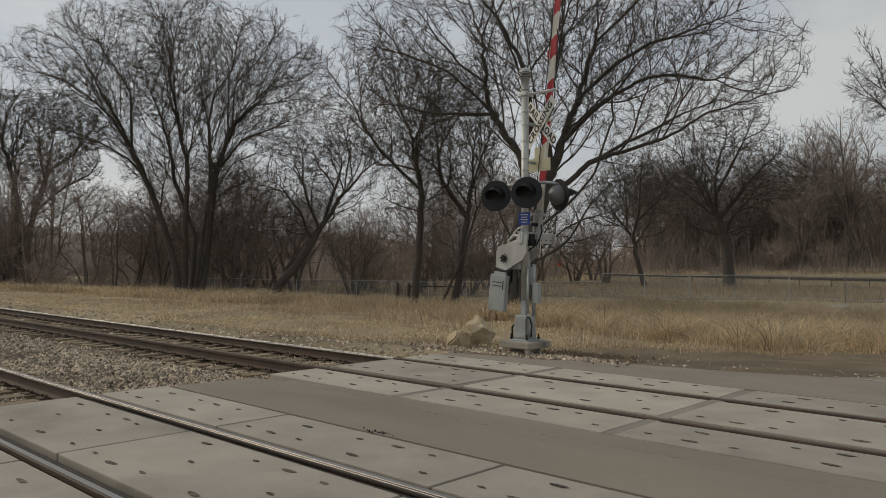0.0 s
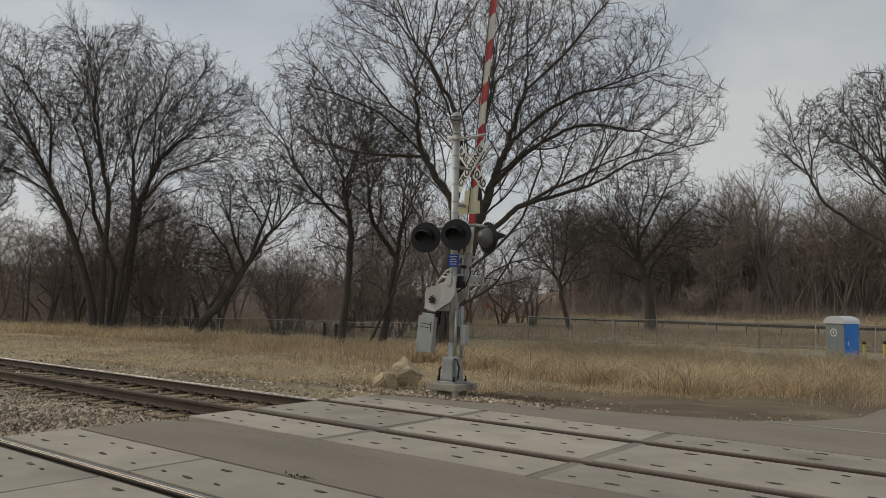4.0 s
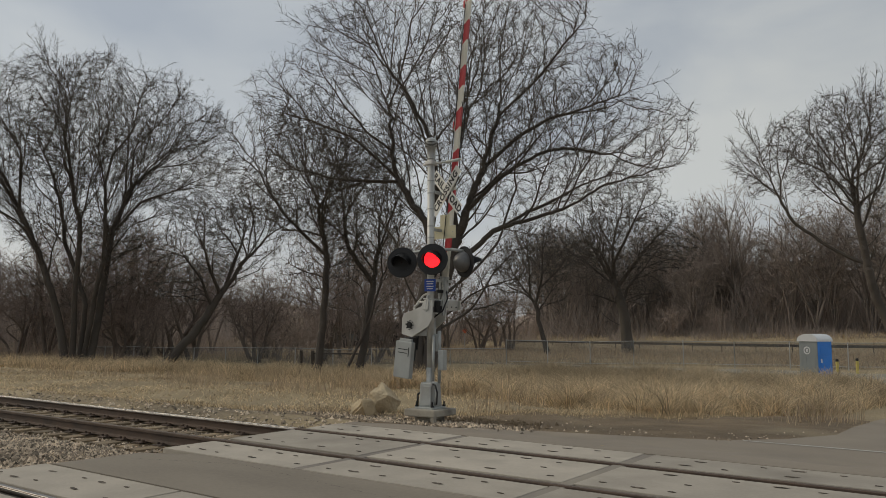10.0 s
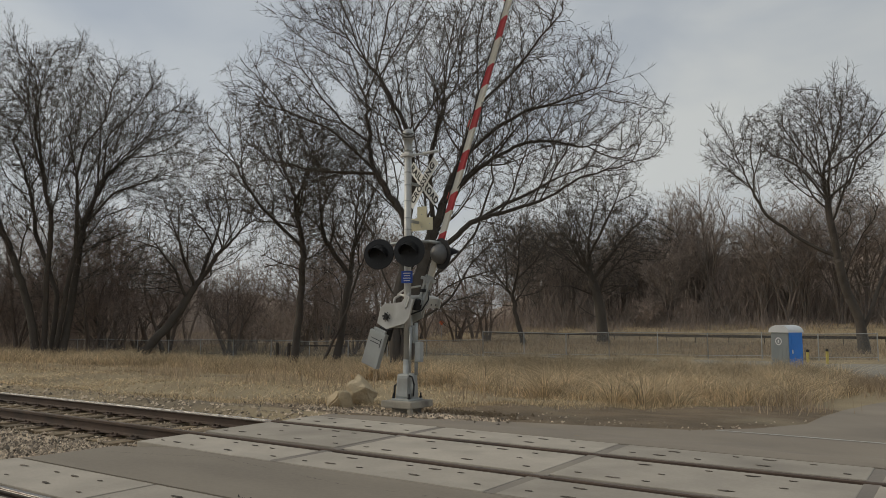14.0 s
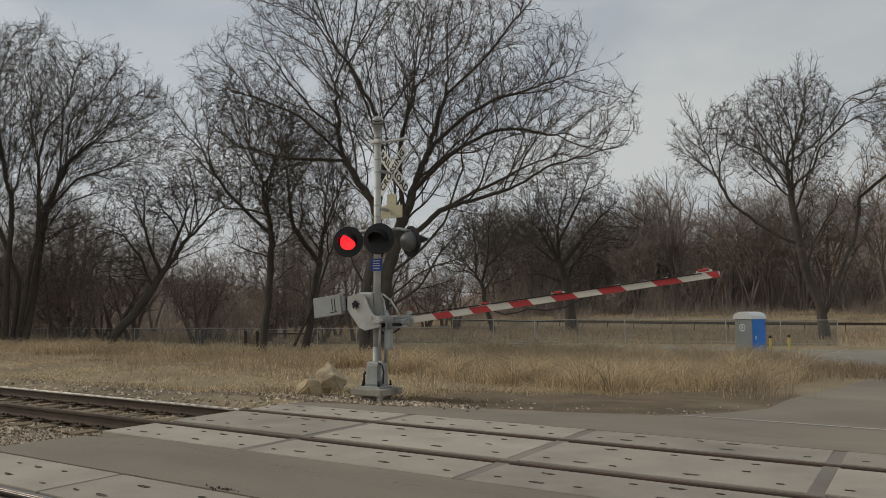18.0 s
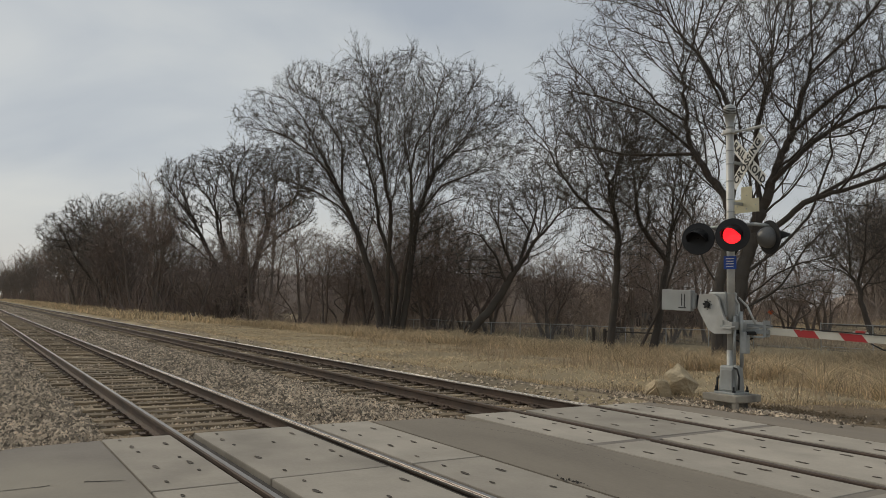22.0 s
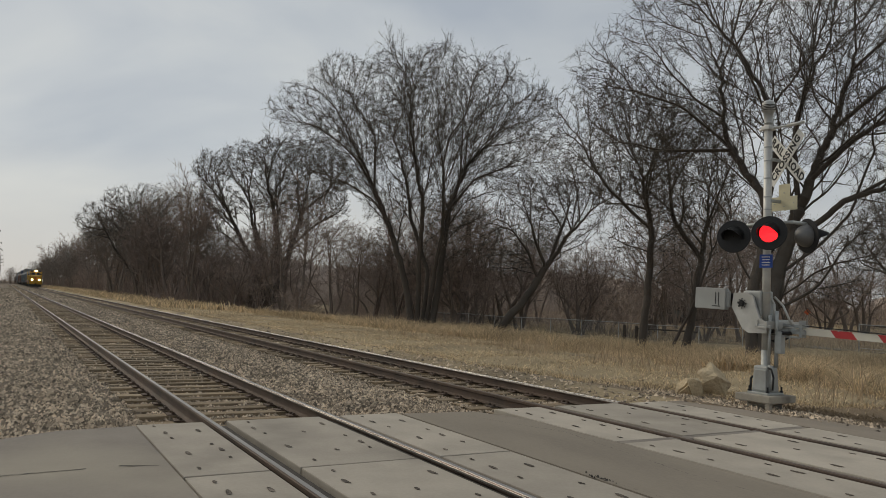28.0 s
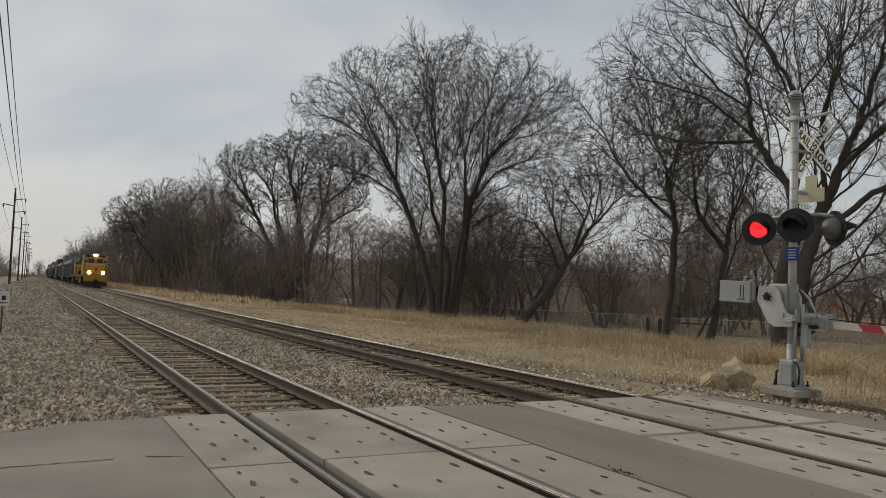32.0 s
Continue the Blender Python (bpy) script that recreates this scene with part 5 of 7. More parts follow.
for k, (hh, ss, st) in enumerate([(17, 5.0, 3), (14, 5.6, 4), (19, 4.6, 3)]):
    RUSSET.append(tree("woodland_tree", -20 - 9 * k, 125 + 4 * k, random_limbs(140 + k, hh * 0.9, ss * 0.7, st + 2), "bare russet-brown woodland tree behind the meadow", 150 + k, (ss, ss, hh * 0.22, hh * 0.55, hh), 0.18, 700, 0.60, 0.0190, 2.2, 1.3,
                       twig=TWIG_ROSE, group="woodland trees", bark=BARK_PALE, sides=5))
BUSHES = []
for k, (hh, ss, st) in enumerate([(4.5, 2.8, 4), (3.2, 2.6, 4), (6.0, 3.0, 4)]):
    BUSHES.append(tree("shrub", -44 - 5 * k, 42 + 2 * k, crooked_limbs(70 + k, hh * 0.8, ss * 0.8, st), "leafless reddish-brown shrub in the undergrowth", 80 + k, (ss, ss, 0.3, hh * 0.45, hh), 0.05, 320, 0.30, 0.0135, 2.0, 0.7,
                       twig=BRUSH, bark=BRUSH, group="undergrowth shrubs", category="shrub", sides=3))
wr = random.Random(9)


def open_wood(x, y):
    # the wood is thin behind the big trees, where the sky shows low between the stems
    bearing, far = math.degrees(math.atan2(-x, y)), math.hypot(x, y)
    return 38 < bearing < 70 and far > 58


def plant(kinds, x, y, s):
    if open_wood(x, y):
        if wr.random() < 0.3:
            return None
        s *= 0.8
    ob = copy_thing(wr.choice(kinds), pose(x, y, float(land(x, y)), 0, 0, wr.uniform(0, 360)))
    ob.scale = (s * wr.uniform(0.9, 1.15), s * wr.uniform(0.9, 1.15), s)
    return ob


for ex, ey, es in [(-45.5, 45.5, 1.4), (-54.0, 47.0, 1.45), (-59.5, 32.5, 1.05), (-51.0, 52.0, 1.45), (-62.0, 43.0, 1.4), (-66.0, 33.0, 1.25), (-40.0, 50.0, 1.3), (-47.0, 60.0, 1.5), (-58.0, 37.0, 1.5), (-63.0, 38.5, 1.55), (-56.0, 33.5, 1.25), (-65.5, 36.0, 1.5), (-60.5, 41.0, 1.7), (-50.5, 43.5, 1.6), (-68.0, 41.0, 1.5), (-73.0, 38.0, 1.5), (-56.5, 43.0, 1.5), (-71.0, 46.0, 1.6), (-80.0, 40.0, 1.5), (-83.0, 27.5, 1.1), (-78.0, 33.0, 1.0), (-43.0, 43.5, 1.1), (-39.5, 44.0, 1.0), (-92.0, 24.0, 1.1), (-104.0, 22.0, 1.3), (-112.0, 20.5, 1.4), (-58.0, 40.0, 1.15), (-50.0, 46.0, 1.1)] + [
                   (-66.0, 41.0, 1.1), (-75.0, 42.0, 1.2), (-86.0, 36.0, 1.2), (-41.0, 47.0, 0.95), (-49.0, 81.0, 1.25), (-55.5, 84.0, 1.2), (-57.0, 79.0, 1.1), (-59.0, 94.0, 1.2), (-66.0, 90.0, 1.3), (-96.0, 36.0, 1.3), (-88.0, 46.0, 1.3), (-60.5, 50.0, 1.1), (-47.0, 56.0, 1.0), (-70.0, 53.0, 1.2), (-63.0, 33.5, 0.8), (-52.5, 34.0, 0.7),
                   (-120.0, 19.0, 1.4), (-128.0, 20.0, 1.5), (-98.0, 28.0, 1.0), (-107.0, 30.0, 1.3)]:
    plant(EDGES, ex, ey, es)
for ex, ey, es in [(-101, 21, 1.0), (-113, 25, 1.3), (-121, 24, 1.35), (-152, 17.5, 1.4), (-160, 19, 1.4), (-88, 31, 0.85), (-470, 14, 0.9), (-490, -22, 0.8), (-520, -8, 0.7), (-540, 4, 0.7), (-560, -30, 0.9), (-118, 20, 1.25), (-127, 18.5, 1.35), (-108, 25, 1.1), (-96, 30, 0.95), (-84, 40, 0.85), (-73, 47, 0.8), (-80, 56, 0.9), (-66, 58, 0.8), (-58, 62, 0.75), (-52, 68, 0.75), (-92, 50, 0.9), (-62, 45, 0.65), (-70, 38, 0.62), (-48, 50, 0.6)] + [
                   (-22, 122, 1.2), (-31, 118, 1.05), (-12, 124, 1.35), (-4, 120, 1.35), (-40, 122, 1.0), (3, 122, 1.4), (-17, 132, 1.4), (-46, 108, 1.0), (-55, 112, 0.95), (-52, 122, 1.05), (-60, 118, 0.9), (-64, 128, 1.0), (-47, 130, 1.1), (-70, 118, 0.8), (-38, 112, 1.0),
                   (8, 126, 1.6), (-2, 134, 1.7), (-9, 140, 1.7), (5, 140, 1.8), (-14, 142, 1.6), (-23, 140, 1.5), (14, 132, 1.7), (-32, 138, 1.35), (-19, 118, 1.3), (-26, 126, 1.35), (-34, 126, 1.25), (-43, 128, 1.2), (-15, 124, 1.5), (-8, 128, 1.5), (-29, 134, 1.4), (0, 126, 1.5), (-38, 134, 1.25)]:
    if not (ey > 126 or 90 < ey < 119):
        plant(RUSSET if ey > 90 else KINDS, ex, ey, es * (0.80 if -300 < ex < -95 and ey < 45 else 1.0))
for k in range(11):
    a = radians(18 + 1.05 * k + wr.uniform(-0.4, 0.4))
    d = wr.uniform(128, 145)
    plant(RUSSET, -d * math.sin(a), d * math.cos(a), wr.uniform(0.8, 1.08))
for k in range(12):
    a = radians(48 + k * 1.7 + wr.uniform(-0.4, 0.4))
    d = wr.uniform(64, 100)
    plant(EDGES, -d * math.sin(a), d * math.cos(a), wr.uniform(0.9, 1.25))
# along the railway towards the train
for k in range(34):
    x = -118 - k * 11 - wr.uniform(0, 5)
    plant(KINDS, x, 16.0 + wr.uniform(0, 5) + 2 * (k % 2), wr.uniform(0.75, 1.0))
for k in range(26):
    x = -76 - k * 12 - wr.uniform(0, 6)
    plant(KINDS, x, 32 + wr.uniform(0, 14), wr.uniform(0.62, 0.9))
# belt behind the meadow
for k in range(40):
    a = radians(wr.choice((wr.uniform(-1, 29), wr.uniform(8, 29), wr.uniform(44, 68))))
    d = wr.uniform(130, 158)
    plant(RUSSET if a < 0.5 else KINDS, -d * math.sin(a), d * math.cos(a), wr.uniform(0.85, 1.3) if a < 0.5 else wr.uniform(0.6, 0.95))
for k in range(20):
    a = radians(wr.uniform(51, 80))
    d = wr.uniform(52, 95) + max(0, math.degrees(a) - 68) * 5
    if d * math.cos(a) < 26:
        continue
    plant(BUSHES, -d * math.sin(a), d * math.cos(a), wr.uniform(0.8, 1.5))
for k in range(24):
    a = radians(wr.choice((wr.uniform(-1, 26), wr.uniform(38, 50))))
    d = wr.uniform(124, 150)
    plant(BUSHES, -d * math.sin(a), d * math.cos(a), wr.uniform(1.0, 1.9))
for k in range(22):
    x = -96 - k * 9.0 - wr.uniform(0, 5)
    plant(BUSHES, x, 18 + wr.uniform(0, 9) + (8 if x > -110 else 0), wr.uniform(0.9, 1.8))
for k in range(9):
    a = radians(27 + 1.35 * k + wr.uniform(-0.5, 0.5))
    d = wr.uniform(126, 150)
    plant(KINDS, -d * math.sin(a), d * math.cos(a), wr.uniform(0.95, 1.3) if k < 2 else wr.uniform(0.3, 0.45))
# low hedge on the gravel side, far along the line
for k in range(22):
    plant(BUSHES, -150 - 16 * k - wr.uniform(0, 8), -12 - wr.uniform(0, 14), wr.uniform(1.0, 1.8))


def brush(name, n, place, height, radius, material, label, seed):
    """Countless thin upright stems of the thicket."""
    rng = np.random.default_rng(seed)
    x, y, k = place(rng, n)
    p = np.stack([x, y, land(x, y) - 0.05], -1)
    h = height * k * rng.uniform(0.35, 1.15, len(x))
    d = rng.normal(size=(len(x), 3)) * 0.55 + np.array([0, 0, 1.0])
    q = p + d * h[:, None] * 0.55
    e = q + (d + rng.normal(size=d.shape) * 0.35) * h[:, None] * 0.45
    r = radius * rng.uniform(0.6, 1.5, len(x))
    return tagged(sheet(name, *ribbons(np.stack([p, q, e], 1), np.stack([r, r * 0.8, r * 0.5], 1), rng), material), label, "undergrowth", kind="stuff")


def belt(a0, a1, d0, d1, y_min=26.0):
    def place(rng, n):
        a, d = np.radians(rng.uniform(a0, a1, n)), d0 + (d1 - d0) * rng.random(n)
        x, y = -d * np.sin(a), d * np.cos(a)
        keep = (y > y_min) & (rng.random(n) < 0.55 + 0.45 * np.sin(x * 0.35) * np.sin(y * 0.4 + 1))
        return x[keep], y[keep], (0.75 + 0.35 * np.sin(x * 0.22 + 2) * np.sin(y * 0.17))[keep]
    return place


brush("undergrowth", 7000, belt(38, 50.5, 104, 130, 60), 3.0, 0.022, BRUSH, "thin brown brush behind the meadow fence", 97)
brush("undergrowth", 9000, belt(50.5, 68, 76, 120), 3.0, 0.014, BRUSH, "dense leafless brown brush under the trees", 91)
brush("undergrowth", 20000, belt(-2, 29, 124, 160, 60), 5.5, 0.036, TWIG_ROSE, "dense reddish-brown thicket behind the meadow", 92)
brush("undergrowth", 12000, lambda rng, n: (lambda x, y: (x, y, 0.8 + 0.3 * np.sin(x * 0.2)))(-95 - 330 * rng.random(n) ** 1.3, 17.5 + 18 * rng.random(n)), 4.6, 0.030, TWIG_WARM, "dense brown brush along the distant railway", 93)
brush("undergrowth", 9000, lambda rng, n: (lambda x, y: (x, y, 0.55 + 0.4 * np.sin(x * 0.7) * np.sin(y)))(-92 + 40 * rng.random(n), 27.5 + 7 * rng.random(n)), 1.3, 0.007, BRUSH, "low leafless scrub at the foot of the trees", 94)
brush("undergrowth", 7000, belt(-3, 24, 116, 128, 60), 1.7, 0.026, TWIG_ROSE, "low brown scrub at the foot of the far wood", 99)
# the wood goes on beyond, closing the view under the crowns
# its pale brown has the distance haze painted in
FAR_WOOD = mat("far_wood", (0.50, 0.412, 0.36), (0.36, 0.296, 0.258), 0.95, scale=0.10, fine=1.3, bump=0, spread=0.55, stretch=(1, 1, 0.25))
wa = np.radians(np.linspace(-8, 84, 900))
dist_ = 165 + 8 * np.sin(wa * 23) + 5 * np.sin(wa * 61)
frng = np.random.default_rng(5)
top_ = np.interp(np.degrees(wa), [-8, 3, 10, 18, 24, 28, 32, 37, 45, 50, 60, 70, 84], [17, 17, 15, 13, 11.5, 8, 2.6, 2.6, 6.0, 8.0, 8.5, 8.0, 6.5]) * (1 + 0.07 * np.sin(wa * 31) + 0.05 * np.sin(wa * 77)) + frng.uniform(-0.5, 0.5, 900)
fx, fy = -dist_ * np.sin(wa), dist_ * np.cos(wa)
fv = np.concatenate([np.stack([fx, fy, 0 * fx - 1.6], -1), np.stack([fx * 1.01, fy * 1.01, top_ * 0.6], -1), np.stack([fx * 1.03, fy * 1.03, top_], -1)])
fi = np.arange(899)
tagged(sheet("far_wood", fv, np.concatenate([np.stack([fi, fi + 1, fi + 901, fi + 900], -1), np.stack([fi + 900, fi + 901, fi + 1801, fi + 1800], -1)]), FAR_WOOD), "hazy brown mass of leafless woodland in the distance", "woodland", kind="structure")
brush("undergrowth", 9000, lambda rng, n: (lambda x, y: (x, y, 0.7 + 0.4 * np.sin(x * 0.11)))(-150 - 330 * rng.random(n), -11 - 16 * rng.random(n)), 6.5, 0.05, BRUSH, "brown hedge beside the distant gravel", 95)
brush("undergrowth", 9000, belt(26, 39, 120, 158, 60), 2.6, 0.03, BRUSH, "thin grey brush in the gap behind the meadow", 96)
brush("undergrowth", 2500, lambda rng, n: (lambda x, y: (x, y, 0.6 + 0.5 * np.sin(y * 0.3)))(-430 - 130 * rng.random(n), -70 + 105 * rng.random(n)), 5.0, 0.10, BRUSH, "low hazy trees closing the far end of the line", 98)


# ---- dry grass ----
def blades(name, n, place, height, width, material, label, seed, lean=1.1):
    rng = np.random.default_rng(seed)
    x, y, k = place(rng, n)
    z = land(x, y)
    h = height * rng.uniform(0.45, 1.15, len(x)) * k
    a = rng.uniform(0, 2 * np.pi, len(x))
    b = rng.uniform(0, 2 * np.pi, len(x))
    w = width * rng.uniform(0.6, 1.4, len(x))
    d = np.stack([np.cos(a) * w, np.sin(a) * w, 0 * a], -1)
    p = np.stack([x, y, z - 0.02], -1)
    bend = h * rng.uniform(0, lean, len(x)) 
    t1 = p + np.stack([np.cos(b) * bend * 0.3, np.sin(b) * bend * 0.3, h * 0.55], -1)
    t2 = p + np.stack([np.cos(b) * bend, np.sin(b) * bend, h], -1)
    V = np.stack([p - d, p + d, t1 + d * 0.8, t1 - d * 0.8, t2, t2], 1)[:, :5]
    i = np.arange(len(x))[:, None] * 5
    F = np.concatenate([i + [0, 1, 2], i + [0, 2, 3], i + [3, 2, 4]])
    return tagged(sheet(name, V.reshape(-1, 3), F, material), label, "grass", kind="stuff")


def patchy(x, y):
    return 0.5 + 0.3 * np.sin(x * 0.55 + np.sin(y * 0.4) * 2) * np.sin(y * 0.45 + 1.0) + 0.25 * np.sin(x * 1.7 + y * 0.9)


def field(x0, x1, y0, y1, front, near=0.75):
    """Clumped places in a stretch; front(x): where the grass begins."""
    def place(rng, n):
        m = n // 12
        x = x0 + (x1 - x0) * rng.random(m)
        y = y0 + (y1 - y0) * rng.random(m) ** 1.35
        x, y = np.repeat(x, 12) + rng.normal(size=m * 12) * 0.15, np.repeat(y, 12) + rng.normal(size=m * 12) * 0.15
        f = front(x)
        keep = (y > f) & (rng.random(len(x)) < (0.2 + patchy(x, y)) * (0.25 + 0.75 * smooth01((y - f) / 2.5))) & ~((x > -3.3) & (y < 32)) & ~((x > -6.5) & (y > 36.5))
        x, y = x[keep], y[keep]
        k = np.clip(0.35 + 0.65 * smooth01((y - front(x)) / 2.5), 0, 1) * (0.30 + 1.0 * patchy(x * 0.6, y * 0.9)) * rng.uniform(0.7, 1.2, len(x))
        return x, y, np.clip(k, 0.15, 1.3)
    return place


verge = lambda x: np.interp(x, (-100, -50, -34, -20, -16.5, -14, -12, -9.6, -7.8, -6.3, -5.4, -4.6, -4.0, -3.7, -3.0, 0), (16.5, 20.5, 24.5, 24.0, 22.5, 21.0, 19.0, 17.8, 17.0, 17.2, 18.4, 20.8, 24.5, 28.5, 32.0, 40)) + 0.5 * np.sin(x * 0.9) + 0.3 * np.sin(x * 2.3)
blades("tall_grass", 150000, field(-30, -1.5, 14, 38, verge), 0.55, 0.011, GRASS, "tall dry straw-coloured grass on the verge", 1, 2.4)
blades("tall_grass", 110000, field(-78, -28, 14, 36, verge), 0.60, 0.015, GRASS, "tall dry straw-coloured grass along the railway", 2, 1.7)
blades("tall_grass", 36000, lambda rng, n: (lambda x, y: (x, y, np.clip(patchy(x * 1.3, y) + 0.35, 0.3, 1.2)))(*(lambda m: (np.repeat(rng.uniform(-22, -5.6, m), 20) + rng.normal(size=m * 20) * 0.22, np.repeat(rng.uniform(25.0, 41.0, m), 20) + rng.normal(size=m * 20) * 0.22))(n // 20)), 0.85, 0.013, GRASS, "high rank dry grass before the portable toilet", 7, 2.0)
short = lambda u, v: (-72 + 62 * u, 9.95 + 15 * v ** 1.4)
blades("short_grass", 95000, lambda rng, n: (lambda x, y: (lambda keep: (x[keep], y[keep], (np.where(y < 11.2, 0.55, 0.8) + 0.9 * np.clip(patchy(x * 0.8, y * 1.3) - 0.62, 0, 1))[keep]))((rng.random(len(x)) < 0.12 + 1.1 * np.clip(patchy(x * 0.9, y * 1.3), 0, 1) ** 1.6) & (y < 26) & ((x < -13) | (y > 13.2))))(*short(rng.random(n), rng.random(n))), 0.12, 0.013, GRASS, "short trampled dry grass by the track", 3, 3.2)
blades("far_grass", 45000, field(-320, -70, 10, 22, lambda x: 10.6 + 0 * x), 0.75, 0.05, GRASS, "dry grass strip along the distant railway", 4)
def tussocks(x0, x1, y0, y1, each):
    def place(rng, n):
        m = n // each
        cx, cy, big = rng.uniform(x0, x1, m), rng.uniform(y0, y1, m), rng.uniform(0.45, 1.15, m)
        keep = cy > verge(cx) + 0.3
        cx, cy, big = cx[keep], cy[keep], big[keep]
        r, a = np.abs(rng.normal(0, 0.13, (len(cx), each))), rng.uniform(0, 2 * np.pi, (len(cx), each))
        return (cx[:, None] + r * np.cos(a)).ravel(), (cy[:, None] + r * np.sin(a)).ravel(), np.repeat(big, each)
    return place


blades("grass_tussocks", 24000, tussocks(-19, -4.2, 18, 40, 60), 0.85, 0.012, GRASS, "bushy dry grass tussocks on the verge", 9, 2.6)
blades("grass_tussocks", 15000, tussocks(-60, -19, 23, 31, 60), 0.8, 0.015, GRASS, "bushy dry grass tussocks at the foot of the trees", 10, 2.6)
blades("meadow_grass", 24000, lambda rng, n: (lambda x, y: (x, y, 0.5 + 0.5 * patchy(x * 0.3, y * 0.3)))(*(lambda u, v: (-95 + 110 * u, 93 + 45 * v))(rng.random(n), rng.random(n))), 0.5, 0.035, GRASS_RED, "brown dry meadow grass below the far wood", 5)
blades("meadow_weeds", 28000, lambda rng, n: (lambda x, y: (lambda keep: (x[keep], y[keep], (0.45 + 0.6 * patchy(x * 0.5, y * 0.5))[keep]))(y > np.interp(x, (-62, -33, -21, -5), (34, 47, 53.5, 58.5))))(*(lambda u, v: (-70 + 74 * u, 38 + 54 * v ** 0.8))(rng.random(n), rng.random(n))), 0.75, 0.020, GRASS_RED, "brown dead weeds standing behind the fence", 8)
blades("rusty_weeds", 4000, lambda rng, n: (lambda c, s: (np.repeat(c[0], n // 80) + rng.normal(size=80 * (n // 80)) * 0.5, np.repeat(c[1], n // 80) + rng.normal(size=80 * (n // 80)) * 0.5, np.repeat(s, n // 80)))((rng.uniform(-34, -3, 80), rng.uniform(15.5, 36, 80)), rng.uniform(0.6, 1.2, 80)), 0.85, 0.008, GRASS_RED, "rust-brown dead weeds standing in the grass", 6)


# ---- ballast stones ----
def stones(name, n, place, size, material, label, seed, z_of):
    rng = np.random.default_rng(seed)
    x, y = place(rng, n)
    n = len(x)
    ico = np.array([(1, 0, -0.45), (-1, 0, -0.45), (0, 1, -0.45), (0, -1, -0.45), (0, 0, 1)], float)
    fac = np.array([(0, 2, 4), (2, 1, 4), (1, 3, 4), (3, 0, 4)])
    s = size * rng.uniform(0.55, 1.45, (n, 1, 1)) * rng.uniform(0.65, 1.25, (n, 1, 3)) * np.array([1, 1, 0.75])
    V = (ico[None] + 0.22 * rng.normal(size=(n, 5, 3))) * s
    a = rng.uniform(0, 6.28, n)
    c, d = np.cos(a)[:, None], np.sin(a)[:, None]
    V = np.stack([V[..., 0] * c - V[..., 1] * d, V[..., 0] * d + V[..., 1] * c, V[..., 2]], -1)
    V = V + np.stack([x, y, z_of(x, y) + size * rng.uniform(-0.1, 0.7, n)], -1)[:, None]
    F = fac[None] + 5 * np.arange(n)[:, None, None]
    return tagged(sheet(name, V.reshape(-1, 3), F.reshape(-1, 3), material), label, "ballast", kind="stuff")


def off_ties(rng, n, x0, x1, y0, y1, power=1.6):
    x = x1 + (x0 - x1) * rng.random(n) ** power
    y = y0 + (y1 - y0) * rng.random(n)
    t = ((PANEL_X - 0.18 - x) % 0.51) / 0.51
    on = (np.minimum(np.abs(y - NEAR_TRACK), np.abs(y - FAR_TRACK)) < 1.3) & ((t < 0.24) | (t > 0.76))
    rails = np.min([np.abs(y - c) for c in (NEAR_TRACK - GAUGE, NEAR_TRACK + GAUGE, FAR_TRACK - GAUGE, FAR_TRACK + GAUGE)], 0) < 0.10
    keep = ~(rails | (on & (rng.random(n) < 0.9)))
    return x[keep], y[keep]


stones("ballast_stones", 105000, lambda r, n: off_ties(r, n, -36, -9.08, -5, 9.9), 0.030, BALLAST, "loose grey-brown crushed ballast stones", 21, bed)
stones("ballast_stones", 28000, lambda r, n: off_ties(r, n, -75, -34, -7, 9.9, 1.3), 0.043, BALLAST, "loose grey-brown crushed ballast stones farther along", 22, bed)
stones("ballast_stones", 15000, lambda r, n: off_ties(r, n, -190, -73, -10, 9.9, 1.3), 0.085, BALLAST, "crushed ballast stones in the distance", 27, bed)
stones("ballast_stones", 3000, lambda r, n: (lambda x, y: (x, y))(-9.1 - 32 * r.random(n) ** 1.5, 9.05 + np.abs(r.normal(0, 0.55, n))), 0.034, BALLAST, "loose ballast stones spilled beside the track", 26, lambda x, y: np.maximum(bed(x, y), land(x, y)) + 0.0)
stones("gravel_scatter", 1500, lambda r, n: (r.normal(-10.6, 1.0, n), 11.55 + np.abs(r.normal(0, 0.45, n))), 0.034, BALLAST, "scattered stones round the signal footing", 23, lambda x, y: land(x, y) + 0.03)
stones("gravel_scatter", 700, lambda r, n: (r.normal(-8.3, 0.5, n), 12.25 + np.abs(r.normal(0, 0.25, n))), 0.034, BALLAST, "scattered stones beside the footing", 24, lambda x, y: land(x, y) + 0.03)
stones("gravel_scatter", 260, lambda r, n: (lambda x: (x, np.interp(x, (-16, -10, -7.5, -4, -2.6), (11.6, 11.6, 12.6, 13.3, 15.5)) + np.abs(r.normal(0, 0.9, n))))(r.uniform(-15, -2.8, n)), 0.022, BALLAST, "small loose stones on the dirt shoulder", 25, lambda x, y: land(x, y) + 0.025)

stones("dirt_clods", 320, lambda r, n: (r.normal(-8.5, 0.55, n), 13.35 + r.normal(0, 0.22, n)), 0.040, DIRT, "dark clods of earth on the dirt shoulder", 28, lambda x, y: land(x, y) + 0.03)

# ---- boulder ----
ROCK = mat("tan_limestone", (0.63, 0.505, 0.335), (0.44, 0.345, 0.225), 0.9, scale=2.2, fine=18, bump=0.8, c=(0.30, 0.25, 0.18), gap=0.04)


